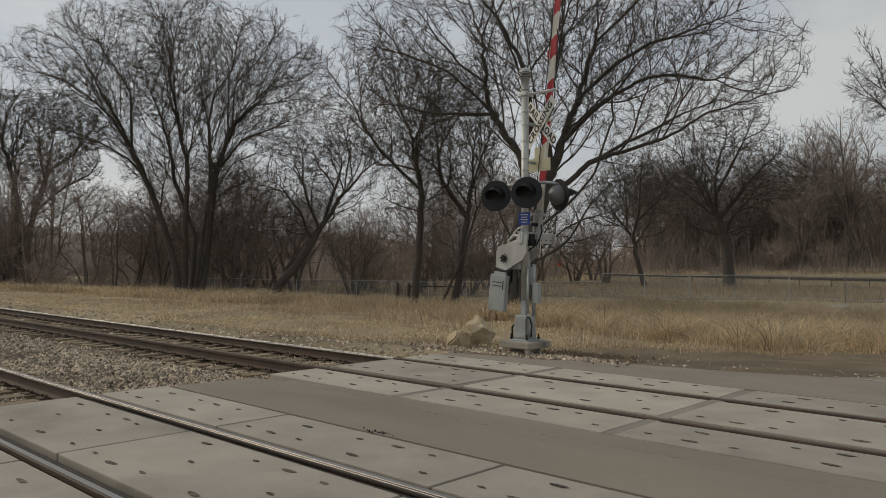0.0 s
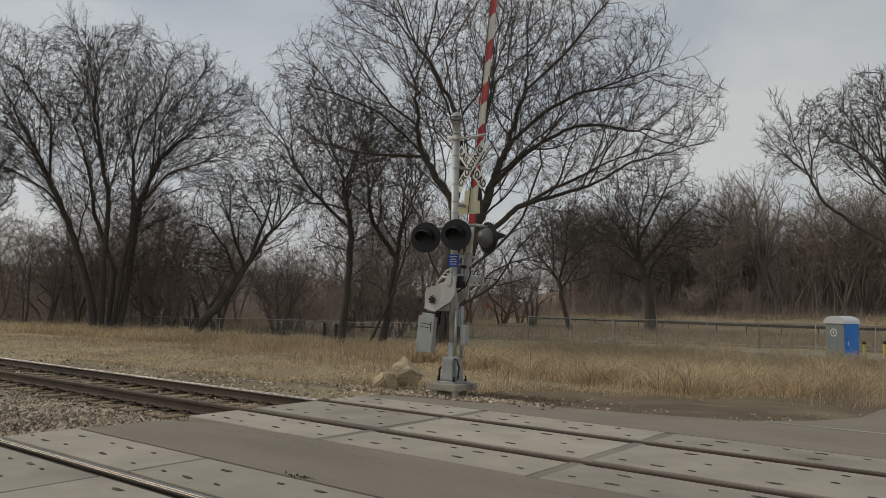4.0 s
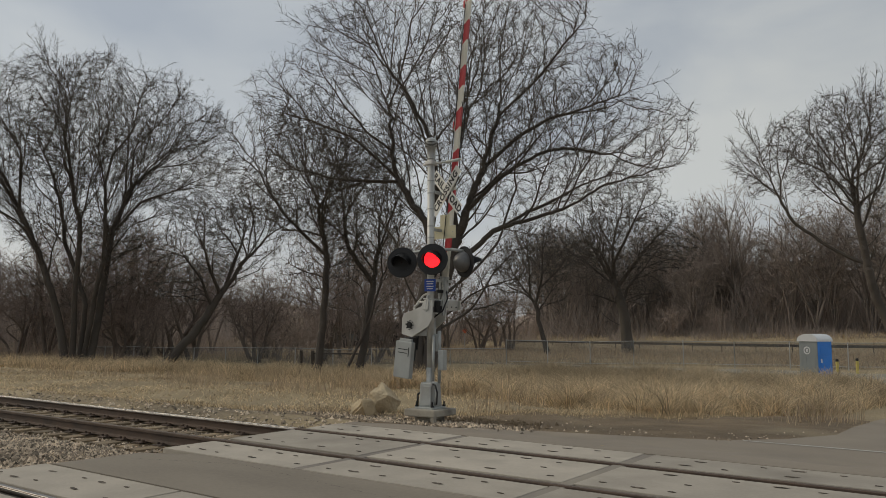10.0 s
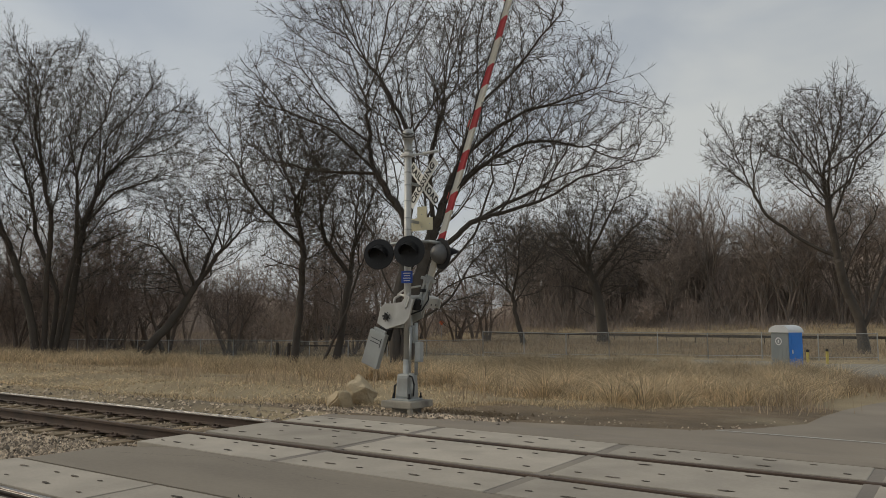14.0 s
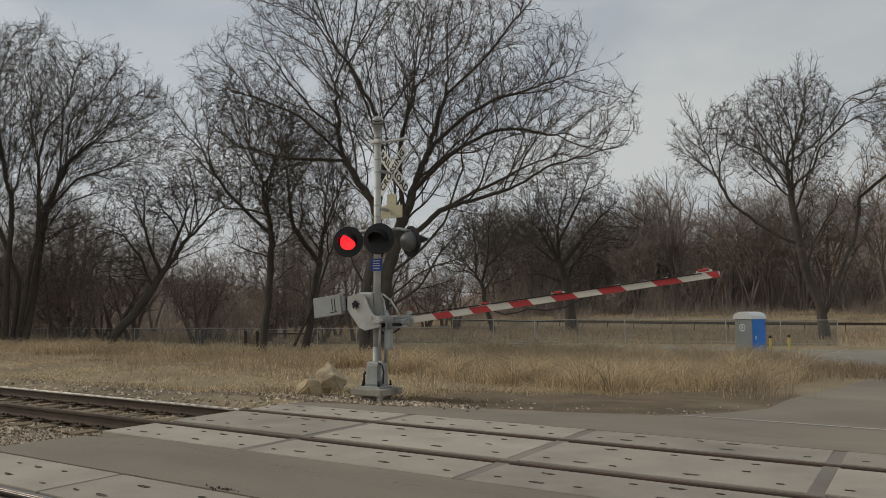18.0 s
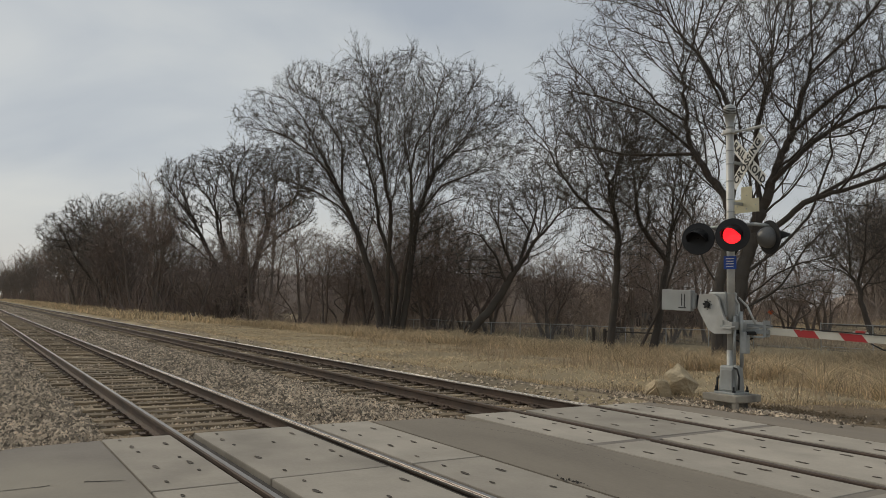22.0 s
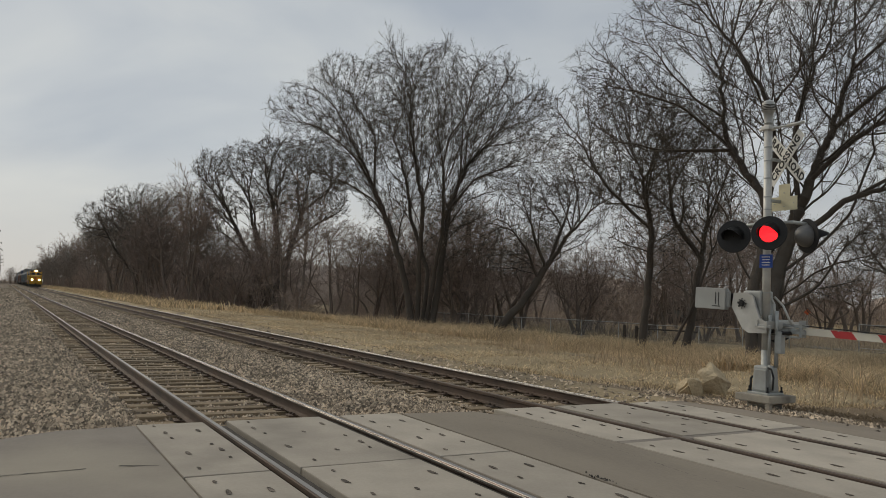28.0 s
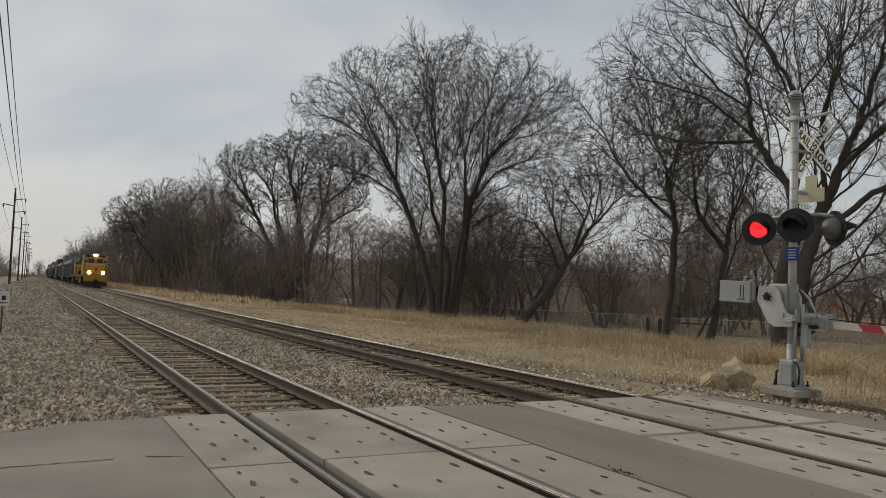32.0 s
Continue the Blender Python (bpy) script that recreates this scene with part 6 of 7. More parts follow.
def boulder(x, y, z, s, seed, turn, label):
    """A broken block: the hull of a few corners, its faces then roughened."""
    r = random.Random(seed)
    bm = bmesh.new()
    for _ in range(15):
        d = Vector((r.gauss(0, 1), r.gauss(0, 1), r.gauss(0, 1))).normalized() * r.uniform(0.82, 1.1)
        bm.verts.new((d.x * s[0], d.y * s[1], max(-0.45, d.z) * s[2]))
    hull = bmesh.ops.convex_hull(bm, input=bm.verts[:])
    bmesh.ops.delete(bm, geom=[v for v in bm.verts if not v.link_faces], context="VERTS")
    bmesh.ops.bevel(bm, geom=bm.edges[:], offset=0.07, segments=2, affect="EDGES", clamp_overlap=True)
    bmesh.ops.triangulate(bm, faces=bm.faces[:])
    for _ in range(3):
        bmesh.ops.subdivide_edges(bm, edges=[e for e in bm.edges if e.calc_length() > 0.07], cuts=1)
        bmesh.ops.triangulate(bm, faces=[f for f in bm.faces if len(f.verts) > 3])
    for v in bm.verts:
        k = 0.035 * noise.noise(v.co * 5 + Vector((seed, 0, 0))) + 0.014 * noise.noise(v.co * 17)
        v.co += v.co.normalized() * k
    ob = part("boulder", bm, ROCK, None)
    ob.matrix_basis = pose(x, y, z, 0, 0, turn)
    return tagged(ob, label, "rock")


boulder(-11.60, 13.50, -0.12, (0.42, 0.34, 0.47), 3, 20, "tan limestone boulder beside the signal")
boulder(-11.42, 12.70, -0.20, (0.36, 0.34, 0.42), 12, 75, "lower tan boulder leaning on another")

# ---- chain link fence, posts and rails behind the verge ----
WIRE = bpy.data.materials.new("chain_link_wire")
WIRE.use_nodes = True
_n, _l = WIRE.node_tree.nodes, WIRE.node_tree.links
_t, _m = _n.new("ShaderNodeBsdfTransparent"), _n.new("ShaderNodeMixShader")
_p = _n["Principled BSDF"]
_p.inputs["Base Color"].default_value, _p.inputs["Roughness"].default_value, _p.inputs["Metallic"].default_value = (0.22, 0.22, 0.21, 1), 0.6, 0.3
_c = _n.new("ShaderNodeTexCoord")
_k = _n.new("ShaderNodeTexChecker")
_k.inputs["Scale"].default_value = 40
_k.inputs["Color1"].default_value, _k.inputs["Color2"].default_value = (0.40, 0.40, 0.40, 1), (0.12, 0.12, 0.12, 1)
_l.new(_c.outputs["Object"], _k.inputs["Vector"]), _l.new(_k.outputs["Fac"], _m.inputs[0])
_g = _n.new("ShaderNodeMapRange")
_g.inputs["To Min"].default_value, _g.inputs["To Max"].default_value = 0.24, 0.48
_l.new(_k.outputs["Fac"], _g.inputs["Value"]), _l.new(_g.outputs[0], _m.inputs[0])
_l.new(_t.outputs[0], _m.inputs[1]), _l.new(_p.outputs[0], _m.inputs[2])
_l.new(_m.outputs[0], _n["Material Output"].inputs["Surface"])
FENCE_STEEL = mat("fence_steel", (0.46, 0.465, 0.46), (0.34, 0.345, 0.34), 0.6, 0.3, scale=4, fine=40, bump=0)


def fence(pts, height, step, label, low_rail=True):
    f = empty("chain_link_fence", pose(0, 0, 0), label, "fence")
    for (x0, y0), (x1, y1) in zip(pts, pts[1:]):
        L = math.hypot(x1 - x0, y1 - y0)
        n = max(1, round(L / step))
        P = [Vector((x0 + (x1 - x0) * k / n, y0 + (y1 - y0) * k / n, 0)) for k in range(n + 1)]
        for p in P:
            p.z = float(land(p.x, p.y))
            one("fence_post", lambda bm: rod(bm, p - Vector((0, 0, 0.2)), p + Vector((0, 0, height + 0.06)), 0.035, 8), FENCE_STEEL, f)
        for a, b in zip(P, P[1:]):
            one("top_rail", lambda bm: rod(bm, a + Vector((0, 0, height)), b + Vector((0, 0, height)), 0.024, 6), FENCE_STEEL, f)
            if low_rail:
                one("bottom_rail", lambda bm: rod(bm, a + Vector((0, 0, 0.25)), b + Vector((0, 0, 0.25)), 0.018, 6), FENCE_STEEL, f)
            bm = bmesh.new()
            d = (b - a).normalized().cross(Vector((0, 0, 1))) * 0.004
            for s in (1,):
                bm.faces.new([bm.verts.new(v + d * s) for v in (a + Vector((0, 0, 0.08)), b + Vector((0, 0, 0.08)), b + Vector((0, 0, height)), a + Vector((0, 0, height)))])
            part("wire_mesh", bm, WIRE, f, "grey chain link wire mesh")
    return f


fence([(-62, 33.5), (-46, 39), (-33, 46), (-30.0, 49.0)], 1.2, 3.0, "low chain link fence with a thin top rail", False)
fence([(-30.0, 49.0), (-21.5, 52.5), (-15.2, 55.0), (-5.0, 57.5)], 1.8, 3.4, "grey chain link fence along the drive")
POST_WOOD = mat("dark_post_wood", (0.085, 0.068, 0.055), (0.05, 0.04, 0.033), 0.9, scale=3, fine=20, bump=0.4)
wf = empty("wooden_barrier", pose(0, 0, 0), "dark wooden post and rail barrier in the grass", "barrier")
for bx, by in ((-38.3, 36.2), (-37.5, 36.5)):
    zz = float(land(bx, by))
    one("post", lambda bm: box(bm, (bx, by, zz + 0.5), (0.16, 0.16, 1.35), 0.015), POST_WOOD, wf)
one("rail", lambda bm: rod(bm, (-37.5, 36.5, -0.02), (-33.6, 37.9, -0.02), 0.05, 8), POST_WOOD, wf)
pf = empty("dark_rail_fence", pose(0, 0, 0), "long dark low rail across the meadow", "fence")
LINE = [(-77.4, 110.6), (-50.3, 100.0), (-27.0, 92.5), (-15.0, 90.5), (-3.4, 93.0), (12.0, 97.0)]
for (x0, y0), (x1, y1) in zip(LINE, LINE[1:]):
    n = round(math.hypot(x1 - x0, y1 - y0) / 4)
    for k in range(n):
        a, b = [Vector((x0 + (x1 - x0) * q / n, y0 + (y1 - y0) * q / n, -0.12)) for q in (k, k + 1)]
        one("rail", lambda bm: box(bm, (0, 0, 0), ((b - a).length, 0.12, 0.30), 0.02, Matrix.Translation((a + b) / 2) @ pose(0, 0, 0, 0, 0, math.degrees(math.atan2(b.y - a.y, b.x - a.x)))), POST_WOOD, pf)
        one("post", lambda bm: box(bm, (a.x, a.y + 0.11, -0.55), (0.08, 0.08, 1.1), 0.01), POST_WOOD, pf)

# ---- portable toilet and bollards ----
TOILET_GREY = mat("grey_plastic", (0.33, 0.36, 0.36), (0.27, 0.30, 0.30), 0.5, scale=2, fine=30, bump=0.05, c=(0.38, 0.40, 0.39))
TOILET_BLUE = mat("blue_plastic", (0.022, 0.27, 0.86), (0.018, 0.225, 0.72), 0.45, scale=2, fine=30, bump=0.05)
TOILET_ROOF = mat("white_plastic", (0.86, 0.87, 0.87), (0.78, 0.79, 0.79), 0.45, scale=2, fine=30, bump=0.03)
toilet = empty("portable_toilet", pose(-7.84, 42.8, float(land(-7.84, 42.8)), 0, 0, -27), "grey portable toilet with blue door and white roof", "toilet")
toilet.scale = (0.96, 0.96, 0.98)
one("cabin", lambda bm: box(bm, (0, 0, 1.10), (1.12, 1.12, 2.02), 0.04, taper=0.97), TOILET_GREY, toilet)
one("skid", lambda bm: (box(bm, (0, -0.42, 0.05), (1.2, 0.14, 0.1), 0.01), box(bm, (0, 0.42, 0.05), (1.2, 0.14, 0.1), 0.01)), TOILET_GREY, toilet)


def roof(bm):
    pts = [(-0.62, 2.08)] + [(0.62 * math.cos(radians(a)), 2.13 + 0.34 * math.sin(radians(a))) for a in range(180, -1, -15)] + [(0.62, 2.08)]
    prism(bm, pts, 1.22)


one("roof", roof, TOILET_ROOF, toilet, "domed white roof")
one("door", lambda bm: (box(bm, (0.575, 0, 1.10), (0.03, 1.06, 1.98), 0.012)), TOILET_BLUE, toilet, "blue plastic door")
for k in range(3):
    one("door_panel", lambda bm: box(bm, (0.595, 0, 0.45 + 0.62 * k), (0.02, 0.74, 0.5), 0.01), TOILET_BLUE, toilet)
one("door_handle", lambda bm: box(bm, (0.62, -0.33, 1.1), (0.03, 0.08, 0.2), 0.008), TOILET_ROOF, toilet)
for k in range(4):
    one("side_rib", lambda bm: box(bm, (-0.39 + 0.26 * k, -0.558, 0.72), (0.05, 0.02, 1.1), 0.008), TOILET_GREY, toilet)
one("round_badge", lambda bm: (lathe(bm, [(0.20, 0), (0.205, 0.006), (0.15, 0.008), (0.145, 0.0)], 24, pose(-0.05, -0.565, 1.62, 90, 0, 0)), box(bm, (-0.05, -0.57, 1.62), (0.1, 0.006, 0.16), 0.003)), TOILET_ROOF, toilet, "round white badge")
YELLOW = mat("yellow_paint", (0.62, 0.50, 0.14), (0.50, 0.40, 0.12), 0.6, scale=4, fine=40, bump=0.05)
for bx, by, bh in ((-8.3, 51.8, 0.80), (-7.3, 52.4, 0.95)):
    b = empty("bollard", pose(bx, by, float(land(bx, by))), "short yellow steel bollard beside the drive", "bollard", "yellow bollards")
    one("post", lambda bm: rod(bm, (0, 0, -0.1), (0, 0, bh), 0.085, 16), YELLOW, b)
    one("cap", lambda bm: lathe(bm, [(0.088, bh - 0.12), (0.09, bh), (0.05, bh + 0.05), (0.001, bh + 0.06)], 16), BLACK_PAINT, b, "dark cap")

# ---- utility poles and small sign on the gravel side ----
POLE_WOOD = mat("utility_pole_wood", (0.10, 0.085, 0.075), (0.06, 0.05, 0.045), 0.9, scale=1, fine=12, bump=0.2)
for k, px in enumerate((-137, -206, -272, -340, -410, -480, -560)):
    pl = empty("utility_pole", pose(px, -3.0 + 0.2 * k, float(land(px, -3))), "tall weathered wooden utility pole with short arms", "utility pole", "utility poles")
    one("shaft", lambda bm: rod(bm, (0, 0, -0.4), (0, 0, 15.2), 0.19, 10, 0.12), POLE_WOOD, pl)
    for z, s in ((13.6, 1), (11.6, 1.0), (12.6, -1)):
        one("cross_arm", lambda bm: rod(bm, (0, 0, z - 0.25), (0, 1.5 * s, z), 0.07, 6), POLE_WOOD, pl)
        one("insulator", lambda bm: lathe(bm, [(0.001, z + 0.02), (0.10, z + 0.02), (0.10, z - 0.45), (0.05, z - 0.5), (0.001, z - 0.5)], 10, pose(0, 1.5 * s, 0)), CABLE, pl)
wires = empty("power_line", pose(0, 0, 0), "thin sagging overhead power lines", "cable")
for y, z in ((-1.5, 13.1), (-1.5, 11.1), (-4.5, 12.1), (-3.0, 15.1)):
    for x0, x1 in zip((-20, -137, -206, -272, -340, -410, -480), (-137, -206, -272, -340, -410, -480, -560)):
        pts = [(x0 + (x1 - x0) * q / 8, y, z - 0.36 - (0.9 + 0.008 * abs(x1 - x0)) * 4 * (q / 8) * (1 - q / 8) * 0.6) for q in range(9)]
        one("wire", lambda bm: pipe(bm, pts, 0.022, 4), CABLE, wires)
ms = empty("marker_sign", pose(-25.3, -0.68, -0.32), "small white trackside marker plate on a thin post", "sign")
one("post", lambda bm: rod(bm, (0, 0, -0.2), (0, 0, 1.30), 0.022, 8), RAIL_SIDE, ms)
one("plate", lambda bm: box(bm, (0.03, 0, 1.10), (0.012, 0.34, 0.42), 0.004), SIGN_WHITE, ms)
one("plate_mark", lambda bm: (box(bm, (0.038, 0.02, 1.12), (0.004, 0.10, 0.13), 0), box(bm, (0.038, 0.0, 0.98), (0.004, 0.24, 0.03), 0)), SIGN_INK, ms)

# ---- distant building and equipment behind the trees ----
FAR_WALL = mat("dark_brown_siding", (0.09, 0.075, 0.065), (0.06, 0.05, 0.045), 0.9, scale=0.5, fine=6, bump=0.1)
FAR_PALE = mat("pale_siding", (0.40, 0.41, 0.42), (0.32, 0.33, 0.34), 0.8, scale=0.5, fine=6, bump=0.1)
FAR_TRIM = mat("dark_grey_trim", (0.16, 0.155, 0.15), (0.12, 0.115, 0.11), 0.7, scale=0.5, fine=6, bump=0.05)
ORANGE = mat("orange_plastic", (0.75, 0.16, 0.06), (0.60, 0.12, 0.05), 0.6, bump=0)


def shed(x, y, w, d, h, turn, wall, label):
    s = empty("shed", pose(x, y, float(land(x, y)), 0, 0, turn), label, "building")
    one("wall", lambda bm: box(bm, (0, 0, h / 2 - 0.1), (w, d, h + 0.2), 0.02), wall, s)
    one("roof", lambda bm: prism(bm, [(-w / 2 - 0.3, h), (w / 2 + 0.3, h), (w / 2 + 0.3, h + 0.15), (0, h + 1.2), (-w / 2 - 0.3, h + 0.15)], d + 0.6), FAR_WALL, s)
    one("door", lambda bm: box(bm, (w * 0.2, -d / 2 - 0.02, 1.1), (1.0, 0.06, 2.2), 0.01), FAR_TRIM, s)
    for k in (-0.3, 0.0):
        one("window", lambda bm: box(bm, (w * k, -d / 2 - 0.02, 1.6), (1.1, 0.06, 0.9), 0.01), FAR_TRIM, s)
    return s


shed(-72, 84, 14, 8, 2.8, 40, FAR_WALL, "low dark brown shed behind the trees")
shed(-118, 178, 10, 5, 2.4, 30, FAR_PALE, "low pale building far behind the meadow")
sg = empty("orange_sign", pose(-62.4, 90.6, float(land(-62.4, 90.6)), 0, 0, 36), "orange diamond road work sign in the distance", "sign")
one("post", lambda bm: rod(bm, (0, 0, -0.2), (0, 0, 2.2), 0.05, 8), FENCE_STEEL, sg)
one("plate", lambda bm: box(bm, (0, -0.06, 2.55), (0.55, 0.02, 0.55), 0.004, pose(0, 0, 0, 0, 45, 0)), ORANGE, sg)
blades("shoulder_tufts", 9000, lambda rng, n: (lambda x: (x, np.interp(x, (-16, -13, -10.3, -8.7, -6.6, -4.8, -3.9), (11.0, 12.8, 14.3, 16.4, 18.6, 22.6, 27.0)) - np.abs(rng.normal(0, 0.8, n)) + 0.5, rng.uniform(0.3, 1.0, n)))(rng.uniform(-16, -3.9, n)), 0.17, 0.009, GRASS, "sparse dry tufts on the dirt shoulder", 34)
stones("road_debris", 22, lambda r, n: (r.normal(-5.2, 0.12, n), r.normal(4.68, 0.022, n)), 0.011, RUBBER, "dark debris lying along the panel edge", 31, lambda x, y: 0 * x - 0.005)
stones("road_debris", 50, lambda r, n: (r.normal(-8.0, 0.3, n), r.normal(12.35, 0.12, n)), 0.035, RUBBER, "dark leaves and debris by the footing", 32, land)
blades("dark_weeds", 9000, lambda rng, n: (rng.uniform(-6, 3, n), rng.normal(34.0, 1.1, n), rng.uniform(0.4, 1.0, n)), 0.6, 0.012, GRASS_RED, "dark dead weeds in the ditch by the drive", 33)

# ---- fallen wood in the grass ----
log = empty("fallen_log", pose(-84.0, 21.5, float(land(-84, 21.5)), 0, 0, 8), "long dark fallen log lying in the dry grass", "log")
one("trunk", lambda bm: pipe(bm, [(-3.0, 0, 0.15), (-1.6, 0.05, 0.42), (0.2, 0, 0.46), (2.0, -0.1, 0.36), (3.4, 0, 0.30)], 0.13, 8), BARK, log, "", True)
one("branch_stub", lambda bm: pipe(bm, [(0.2, 0, 0.44), (0.7, 0.1, 0.75), (1.0, 0.2, 0.95)], 0.05, 6), BARK, log)
snag = empty("fallen_branch", pose(-46.6, 31.2, float(land(-46.6, 31.2))), "dead forked branch lying at the foot of the leaning tree", "branch")
for pts in ([(-0.9, 0, 0.05), (-0.1, 0, 0.35), (0.6, 0.1, 0.75), (1.0, 0.1, 1.3)], [(-0.1, 0, 0.35), (0.5, -0.2, 0.45), (1.2, -0.2, 0.9)], [(0.2, 0, 0.5), (0.1, 0.1, 0.9), (0.35, 0.1, 1.2)]):
    one("limb", lambda bm: pipe(bm, pts, 0.045, 6), BARK, snag)


# ---- the train ----
TRAIN_YELLOW = mat("armour_yellow", (0.50, 0.275, 0.022), (0.36, 0.195, 0.022), 0.5, scale=1, fine=12, bump=0.02, c=(0.26, 0.17, 0.05), island=-1)
TRAIN_GREY = mat("train_grey", (0.16, 0.165, 0.17), (0.11, 0.115, 0.12), 0.6, scale=1, fine=12, bump=0.02, island=-1)
TRAIN_BLACK = mat("train_underframe", (0.03, 0.028, 0.027), (0.018, 0.017, 0.016), 0.8, scale=2, fine=20, bump=0.1, island=-1)
TRAIN_RED = mat("train_red_stripe", (0.45, 0.03, 0.03), None, 0.5, bump=0)
DARK_GLASS = mat("cab_glass", (0.02, 0.022, 0.026), None, 0.08, bump=0)
HEADLIGHT = mat("headlight_glow", (1.0, 0.80, 0.46), (1.0, 0.77, 0.42), 0.3, bump=0, emit=9.0, island=-1)
BOX_BLUE = mat("container_blue", (0.055, 0.085, 0.14), (0.04, 0.065, 0.11), 0.6, scale=1, fine=10, bump=0.05, island=-1)
BOX_GREY = mat("container_grey", (0.24, 0.25, 0.25), (0.17, 0.18, 0.18), 0.6, scale=1, fine=10, bump=0.05, island=-1)
BOX_GREEN = mat("hopper_slate", (0.16, 0.19, 0.21), (0.11, 0.13, 0.145), 0.7, scale=1, fine=10, bump=0.05, island=-1)
BOX_RUST = mat("boxcar_rust", (0.16, 0.075, 0.05), (0.11, 0.05, 0.035), 0.7, scale=1, fine=10, bump=0.05, island=-1)


def wheel_set(parent, x, axles):
    fr = one("bogie", lambda bm: (box(bm, (x, 0.95, 0.62), (1.9 * (len(axles) - 1) + 0.9, 0.16, 0.34), 0.04), box(bm, (x, -0.95, 0.62), (1.9 * (len(axles) - 1) + 0.9, 0.16, 0.34), 0.04), box(bm, (x, 0, 0.8), (0.6, 2.2, 0.3), 0.04)), TRAIN_BLACK, parent, "black wheel truck")
    for a in axles:
        for s in (-1, 1):
            one("wheel", lambda bm: (rod(bm, (x + a, s * 0.70, 0.50), (x + a, s * 0.83, 0.50), 0.50, 20), rod(bm, (x + a, s * 0.66, 0.50), (x + a, s * 0.70, 0.50), 0.53, 20)), TRAIN_BLACK, fr)


def locomotive(label, lamp):
    """A wide-nosed freight engine; its front coupler is at the origin, its body runs to -x."""
    e = empty("locomotive", pose(0, 0, 0), label, "locomotive", "freight train")
    one("frame", lambda bm: (box(bm, (-11.2, 0, 1.55), (21.4, 3.05, 0.34), 0.04), box(bm, (-0.75, 0, 1.45), (0.5, 3.1, 0.75), 0.05)), TRAIN_BLACK, e, "dark frame and walkway")
    one("snow_plough", lambda bm: prism(bm, [(-0.9, 0.12), (-0.25, 0.14), (-0.40, 0.75), (-0.9, 0.75)], 2.9), TRAIN_BLACK, e, "black plough pilot")
    one("pilot_plate", lambda bm: box(bm, (-0.52, 0, 1.28), (0.10, 3.05, 1.0), 0.03), TRAIN_YELLOW, e, "yellow pilot plate under the walkway")
    one("coupler", lambda bm: (box(bm, (-0.2, 0, 0.95), (0.75, 0.28, 0.3), 0.04), box(bm, (0.12, 0.08, 0.95), (0.22, 0.16, 0.3), 0.04)), TRAIN_BLACK, e)
    one("nose", lambda bm: prism(bm, [(-1.25, 1.70), (-0.95, 1.75), (-0.88, 2.7), (-1.05, 3.08), (-1.35, 3.2), (-2.6, 3.3), (-2.6, 1.7)], 2.35), TRAIN_YELLOW, e, "sloped yellow nose")
    one("cab", lambda bm: prism(bm, [(-2.35, 1.7), (-2.3, 3.1), (-2.75, 4.15), (-3.0, 4.42), (-5.2, 4.42), (-5.2, 1.7)], 3.02), TRAIN_YELLOW, e, "wide yellow cab")
    one("cab_roof", lambda bm: prism(bm, [(-1.25, 0.0), (-1.5, -0.28), (1.5, -0.28), (1.25, 0.0), (0.8, 0.12), (-0.8, 0.12)], 2.5, pose(-4.05, 0, 4.62, 0, 0, 90)), TRAIN_GREY, e, "grey rounded cab roof")
    for s in (-1, 1):
        one("windshield", lambda bm: box(bm, (-2.52, s * 0.55, 3.62), (0.05, 0.78, 0.62), 0.02, pose(0, 0, 0, 0, -24, 0)), DARK_GLASS, e, "dark windshield pane")
        one("corner_window", lambda bm: box(bm, (-2.54, s * 1.22, 3.60), (0.05, 0.40, 0.58), 0.02, pose(0, 0, 0, 0, -24, 0)), DARK_GLASS, e, "dark corner window")
        one("side_window", lambda bm: box(bm, (-3.8, s * 1.52, 3.55), (1.3, 0.03, 0.62), 0.01), DARK_GLASS, e, "dark side window")
        # ditch light lens is oversize, its width standing in for bloom
        one("ditch_light", lambda bm: (rod(bm, (-0.50, s * 0.86, 1.98), (-0.42, s * 0.86, 1.98), 0.24, 16)), lamp, e, "round ditch light")
        one("ditch_light_case", lambda bm: (box(bm, (-0.70, s * 0.86, 1.97), (0.34, 0.42, 0.40), 0.03)), TRAIN_GREY, e)
        one("number_board", lambda bm: box(bm, (-2.78, s * 0.95, 4.28), (0.08, 0.55, 0.22), 0.01, pose(0, 0, 0, 0, -30, 0)), TRAIN_BLACK, e, "dark number board")
        one("handrail", lambda bm: (pipe(bm, [(-0.65, s * 1.42, 1.5), (-0.65, s * 1.42, 2.7), (-0.75, s * 0.75, 2.75)], 0.022, 6), pipe(bm, [(-5.4, s * 1.5, 2.75), (-21.3, s * 1.5, 2.75), (-21.3, s * 1.5, 1.7)], 0.02, 6)), TRAIN_YELLOW, e)
        one("side_stripe", lambda bm: box(bm, (-11.3, s * 1.535, 1.50), (21.0, 0.02, 0.10), 0), TRAIN_RED, e, "thin red stripe")
        one("fuel_tank_side", lambda bm: box(bm, (-11.2, s * 1.1, 0.85), (5.5, 0.7, 1.0), 0.12), TRAIN_BLACK, e)
    one("headlight_case", lambda bm: box(bm, (-2.86, 0, 4.42), (0.26, 0.62, 0.32), 0.05), TRAIN_GREY, e)
    for s in (-1, 1):
        one("headlight", lambda bm: rod(bm, (-2.74, s * 0.15, 4.42), (-2.68, s * 0.15, 4.42), 0.16, 16), lamp, e, "round headlight")
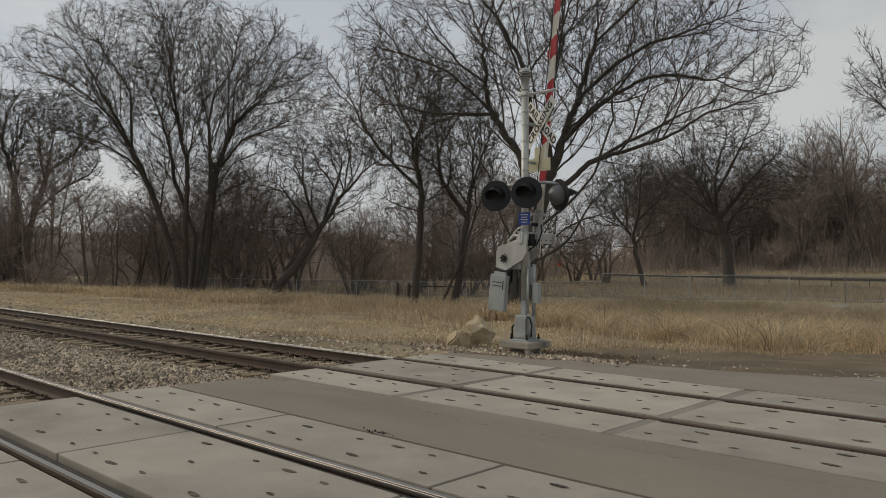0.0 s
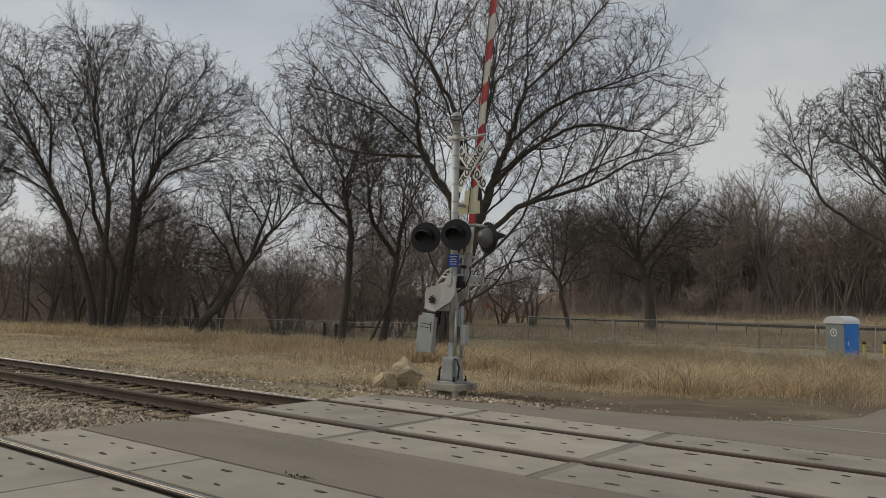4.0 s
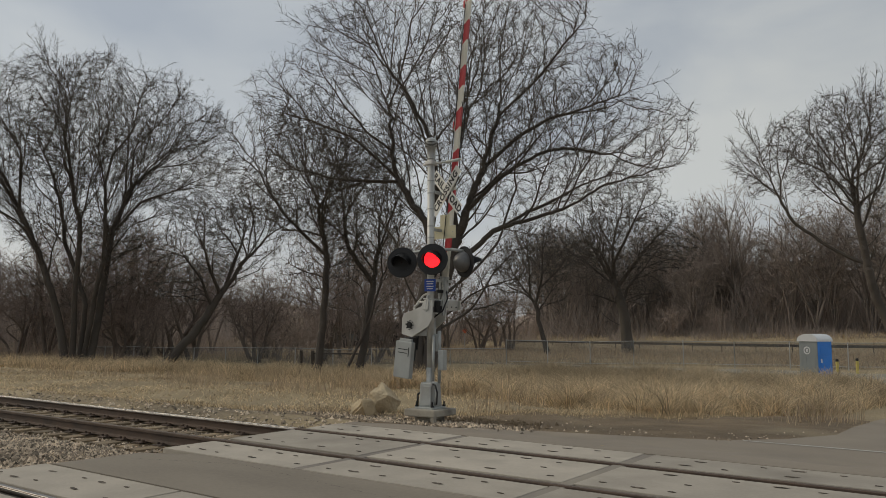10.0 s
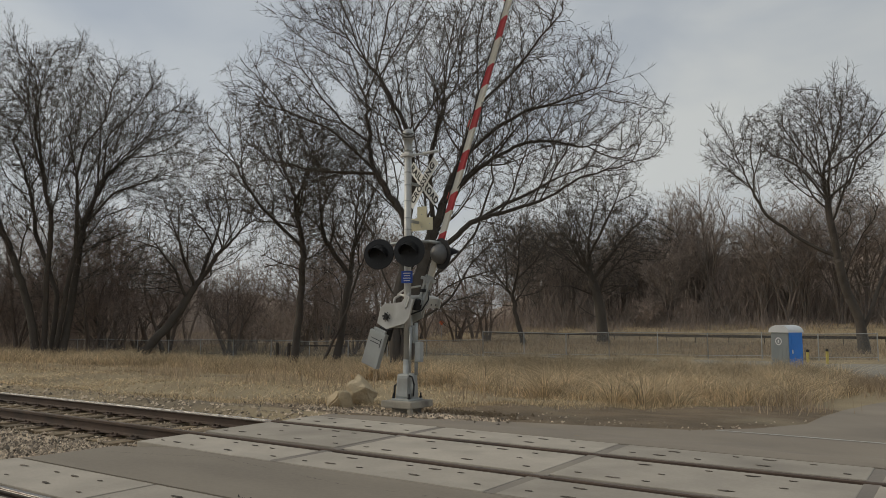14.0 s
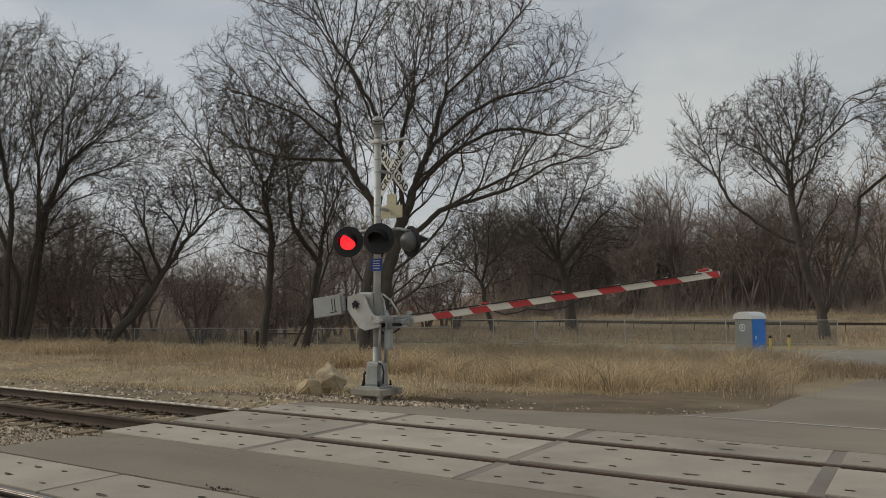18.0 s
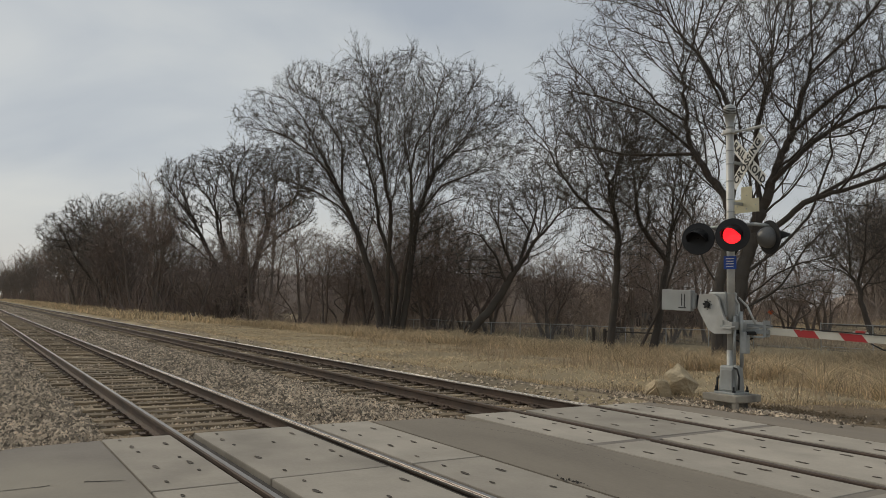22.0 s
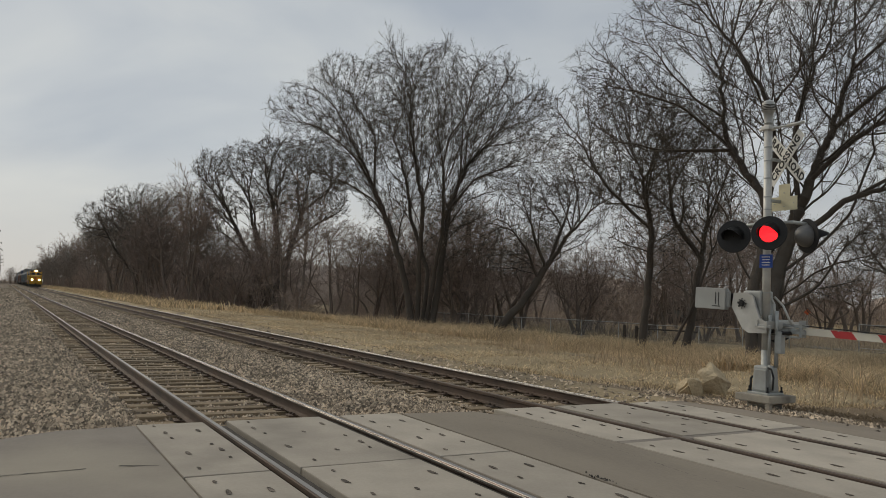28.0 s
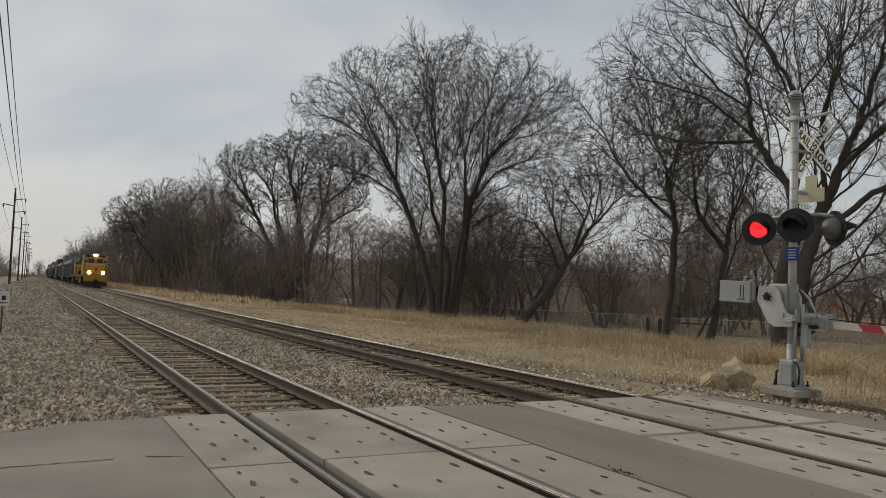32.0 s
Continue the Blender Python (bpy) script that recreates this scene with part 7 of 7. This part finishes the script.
    one("nose_badge", lambda bm: prism(bm, [(-0.22, 0.25), (0.22, 0.25), (0.21, 0.0), (0.0, -0.28), (-0.21, 0.0)], 0.02, pose(-0.885, 0, 2.4, 0, 0, 90)), TRAIN_RED, e, "red shield badge")
    one("hood_body", lambda bm: box(bm, (-12.6, 0, 2.95), (14.6, 1.75, 2.5), 0.08), TRAIN_YELLOW, e, "long yellow engine hood")
    one("hood_roof", lambda bm: (box(bm, (-12.6, 0, 4.28), (14.4, 1.6, 0.22), 0.08), box(bm, (-18.3, 0, 4.05), (5.2, 2.9, 0.75), 0.12), box(bm, (-10.5, 0, 4.5), (1.6, 0.9, 0.3), 0.06)), TRAIN_GREY, e, "grey hood roof with radiators and fans")
    for k in range(9):
        for s in (-1, 1):
            one("hood_door", lambda bm: box(bm, (-6.6 - 1.05 * k, s * 0.885, 2.8), (0.92, 0.03, 1.7), 0.01), TRAIN_YELLOW, e)
    wheel_set(e, -4.2, (-1.9, 0, 1.9))
    wheel_set(e, -18.2, (-1.9, 0, 1.9))
    return e


def container_car(material, high, label):
    e = empty("container_car", pose(0, 0, 0), label, "freight car", "freight train")
    one("well_frame", lambda bm: (box(bm, (-8.0, 1.4, 0.95), (15.2, 0.14, 0.75), 0.03), box(bm, (-8.0, -1.4, 0.95), (15.2, 0.14, 0.75), 0.03), box(bm, (-8.0, 0, 0.6), (13.0, 2.8, 0.15), 0.02), box(bm, (-0.7, 0, 1.0), (1.2, 2.8, 0.5), 0.05), box(bm, (-15.3, 0, 1.0), (1.2, 2.8, 0.5), 0.05)), TRAIN_BLACK, e, "black well car frame")
    for z in ((2.05, 4.7) if high else (2.05,)):
        c = one("container", lambda bm: box(bm, (-8.0, 0, z), (12.2, 2.44, 2.6), 0.03), material, e, "corrugated steel container")
        for k in range(16):
            for s in (-1, 1):
                one("corrugation", lambda bm: box(bm, (-2.4 - 0.75 * k, s * 1.225, z), (0.3, 0.05, 2.3), 0.01), material, c)
    wheel_set(e, -1.4, (-0.9, 0.9))
    wheel_set(e, -14.6, (-0.9, 0.9))
    return e


def covered_car(material, label):
    e = empty("covered_car", pose(0, 0, 0), label, "freight car", "freight train")
    one("body", lambda bm: prism(bm, [(-1.5, 1.2), (1.5, 1.2), (1.58, 3.9), (1.2, 4.5), (-1.2, 4.5), (-1.58, 3.9)], 14.6, pose(-8.0, 0, 0, 0, 0, 90)), material, e)
    one("sill", lambda bm: box(bm, (-8.0, 0, 1.1), (15.6, 2.4, 0.35), 0.04), TRAIN_BLACK, e)
    for k in range(12):
        for s in (-1, 1):
            one("side_post", lambda bm: box(bm, (-1.4 - 1.2 * k, s * 1.57, 2.5), (0.12, 0.1, 2.5), 0.01), material, e)
    wheel_set(e, -1.6, (-0.9, 0.9))
    wheel_set(e, -14.4, (-0.9, 0.9))
    return e


CONSIST = []
lead = locomotive("yellow and grey freight locomotive with bright headlights", HEADLIGHT)
CONSIST.append((lead, 0.0))
second = locomotive("second yellow freight locomotive with unlit lamps", DARK_GLASS)
CONSIST.append((second, -22.6))
car_a = container_car(BOX_BLUE, True, "well car with stacked dark blue containers")
car_b = container_car(BOX_GREY, True, "well car with stacked grey containers")
car_c = covered_car(BOX_GREEN, "slate grey covered hopper car")
car_d = covered_car(BOX_RUST, "rust brown box car")
at_x = -45.2
for k, kind in enumerate((car_c, car_c, car_b, car_c, car_d, car_a, car_b, car_d, car_c, car_b, car_a, car_c, car_c, car_d, car_b, car_c)):
    first = kind not in [c for c, _ in CONSIST]
    ob = kind if first else copy_thing(kind, pose(0, 0, 0))
    CONSIST.append((ob, at_x))
    at_x -= 16.6


# ---- what moves ----
def motions():
    # gate: degrees above level
    angle = [(0, 84.0), (13.2, 84.0), (13.45, 82.5), (13.6, 80.2), (13.8, 76), (14.0, 70.6), (14.5, 58.8), (15.2, 46.5), (16.0, 34.3), (16.5, 26.8), (16.8, 22.6), (17.1, 18.7), (17.4, 14.4), (17.7, 10.7),
             (18.0, 7.2), (18.3, 3.7), (18.6, 1.0), (18.85, -1.6), (19.0, -2.1), (19.3, -1.7), (19.6, -1.8), (32, -1.8)]
    walk(gate, [(t, pose(PIVOT.x, PIVOT.y, PIVOT.z, 0, -a, 0)) for t, a in angle])
    # lamps: each light comes forward to the lens in turn
    half, first = 0.599, 10.375
    for g, side in zip(LAMP_GLOW, (0, 1)):
        keyed, state, k = [(0.0, pose(0, 0.03, 0))], False, -1
        while first + k * half < 32.0:
            on = (k % 2) == side
            t = first + k * half + (0.035 if k == 6 else 0.0) + (0.022 if on else -0.022)
            if on != state:
                n = math.ceil(t * FPS)
                keyed += [((n - 1) / FPS, pose(0, -0.010 if state else 0.03, 0)), (n / FPS, pose(0, -0.010 if on else 0.03, 0))]
            state, k = on, k + 1
        keyed.append((32.0, pose(0, -0.010 if state else 0.03, 0)))
        keyed = [r for i, r in enumerate(keyed) if i == len(keyed) - 1 or frame(keyed[i + 1][0]) > frame(r[0])]
        walk(g, keyed)
    # train: at a steady pace along the far track
    for ob, back_by in CONSIST:
        walk(ob, [(t, pose(-117.0 + 30.2 * (t - 32.0) + 2.7 + back_by, FAR_TRACK, 0)) for t in (0.0, 8.0, 16.0, 24.0, 32.0)])


motions()
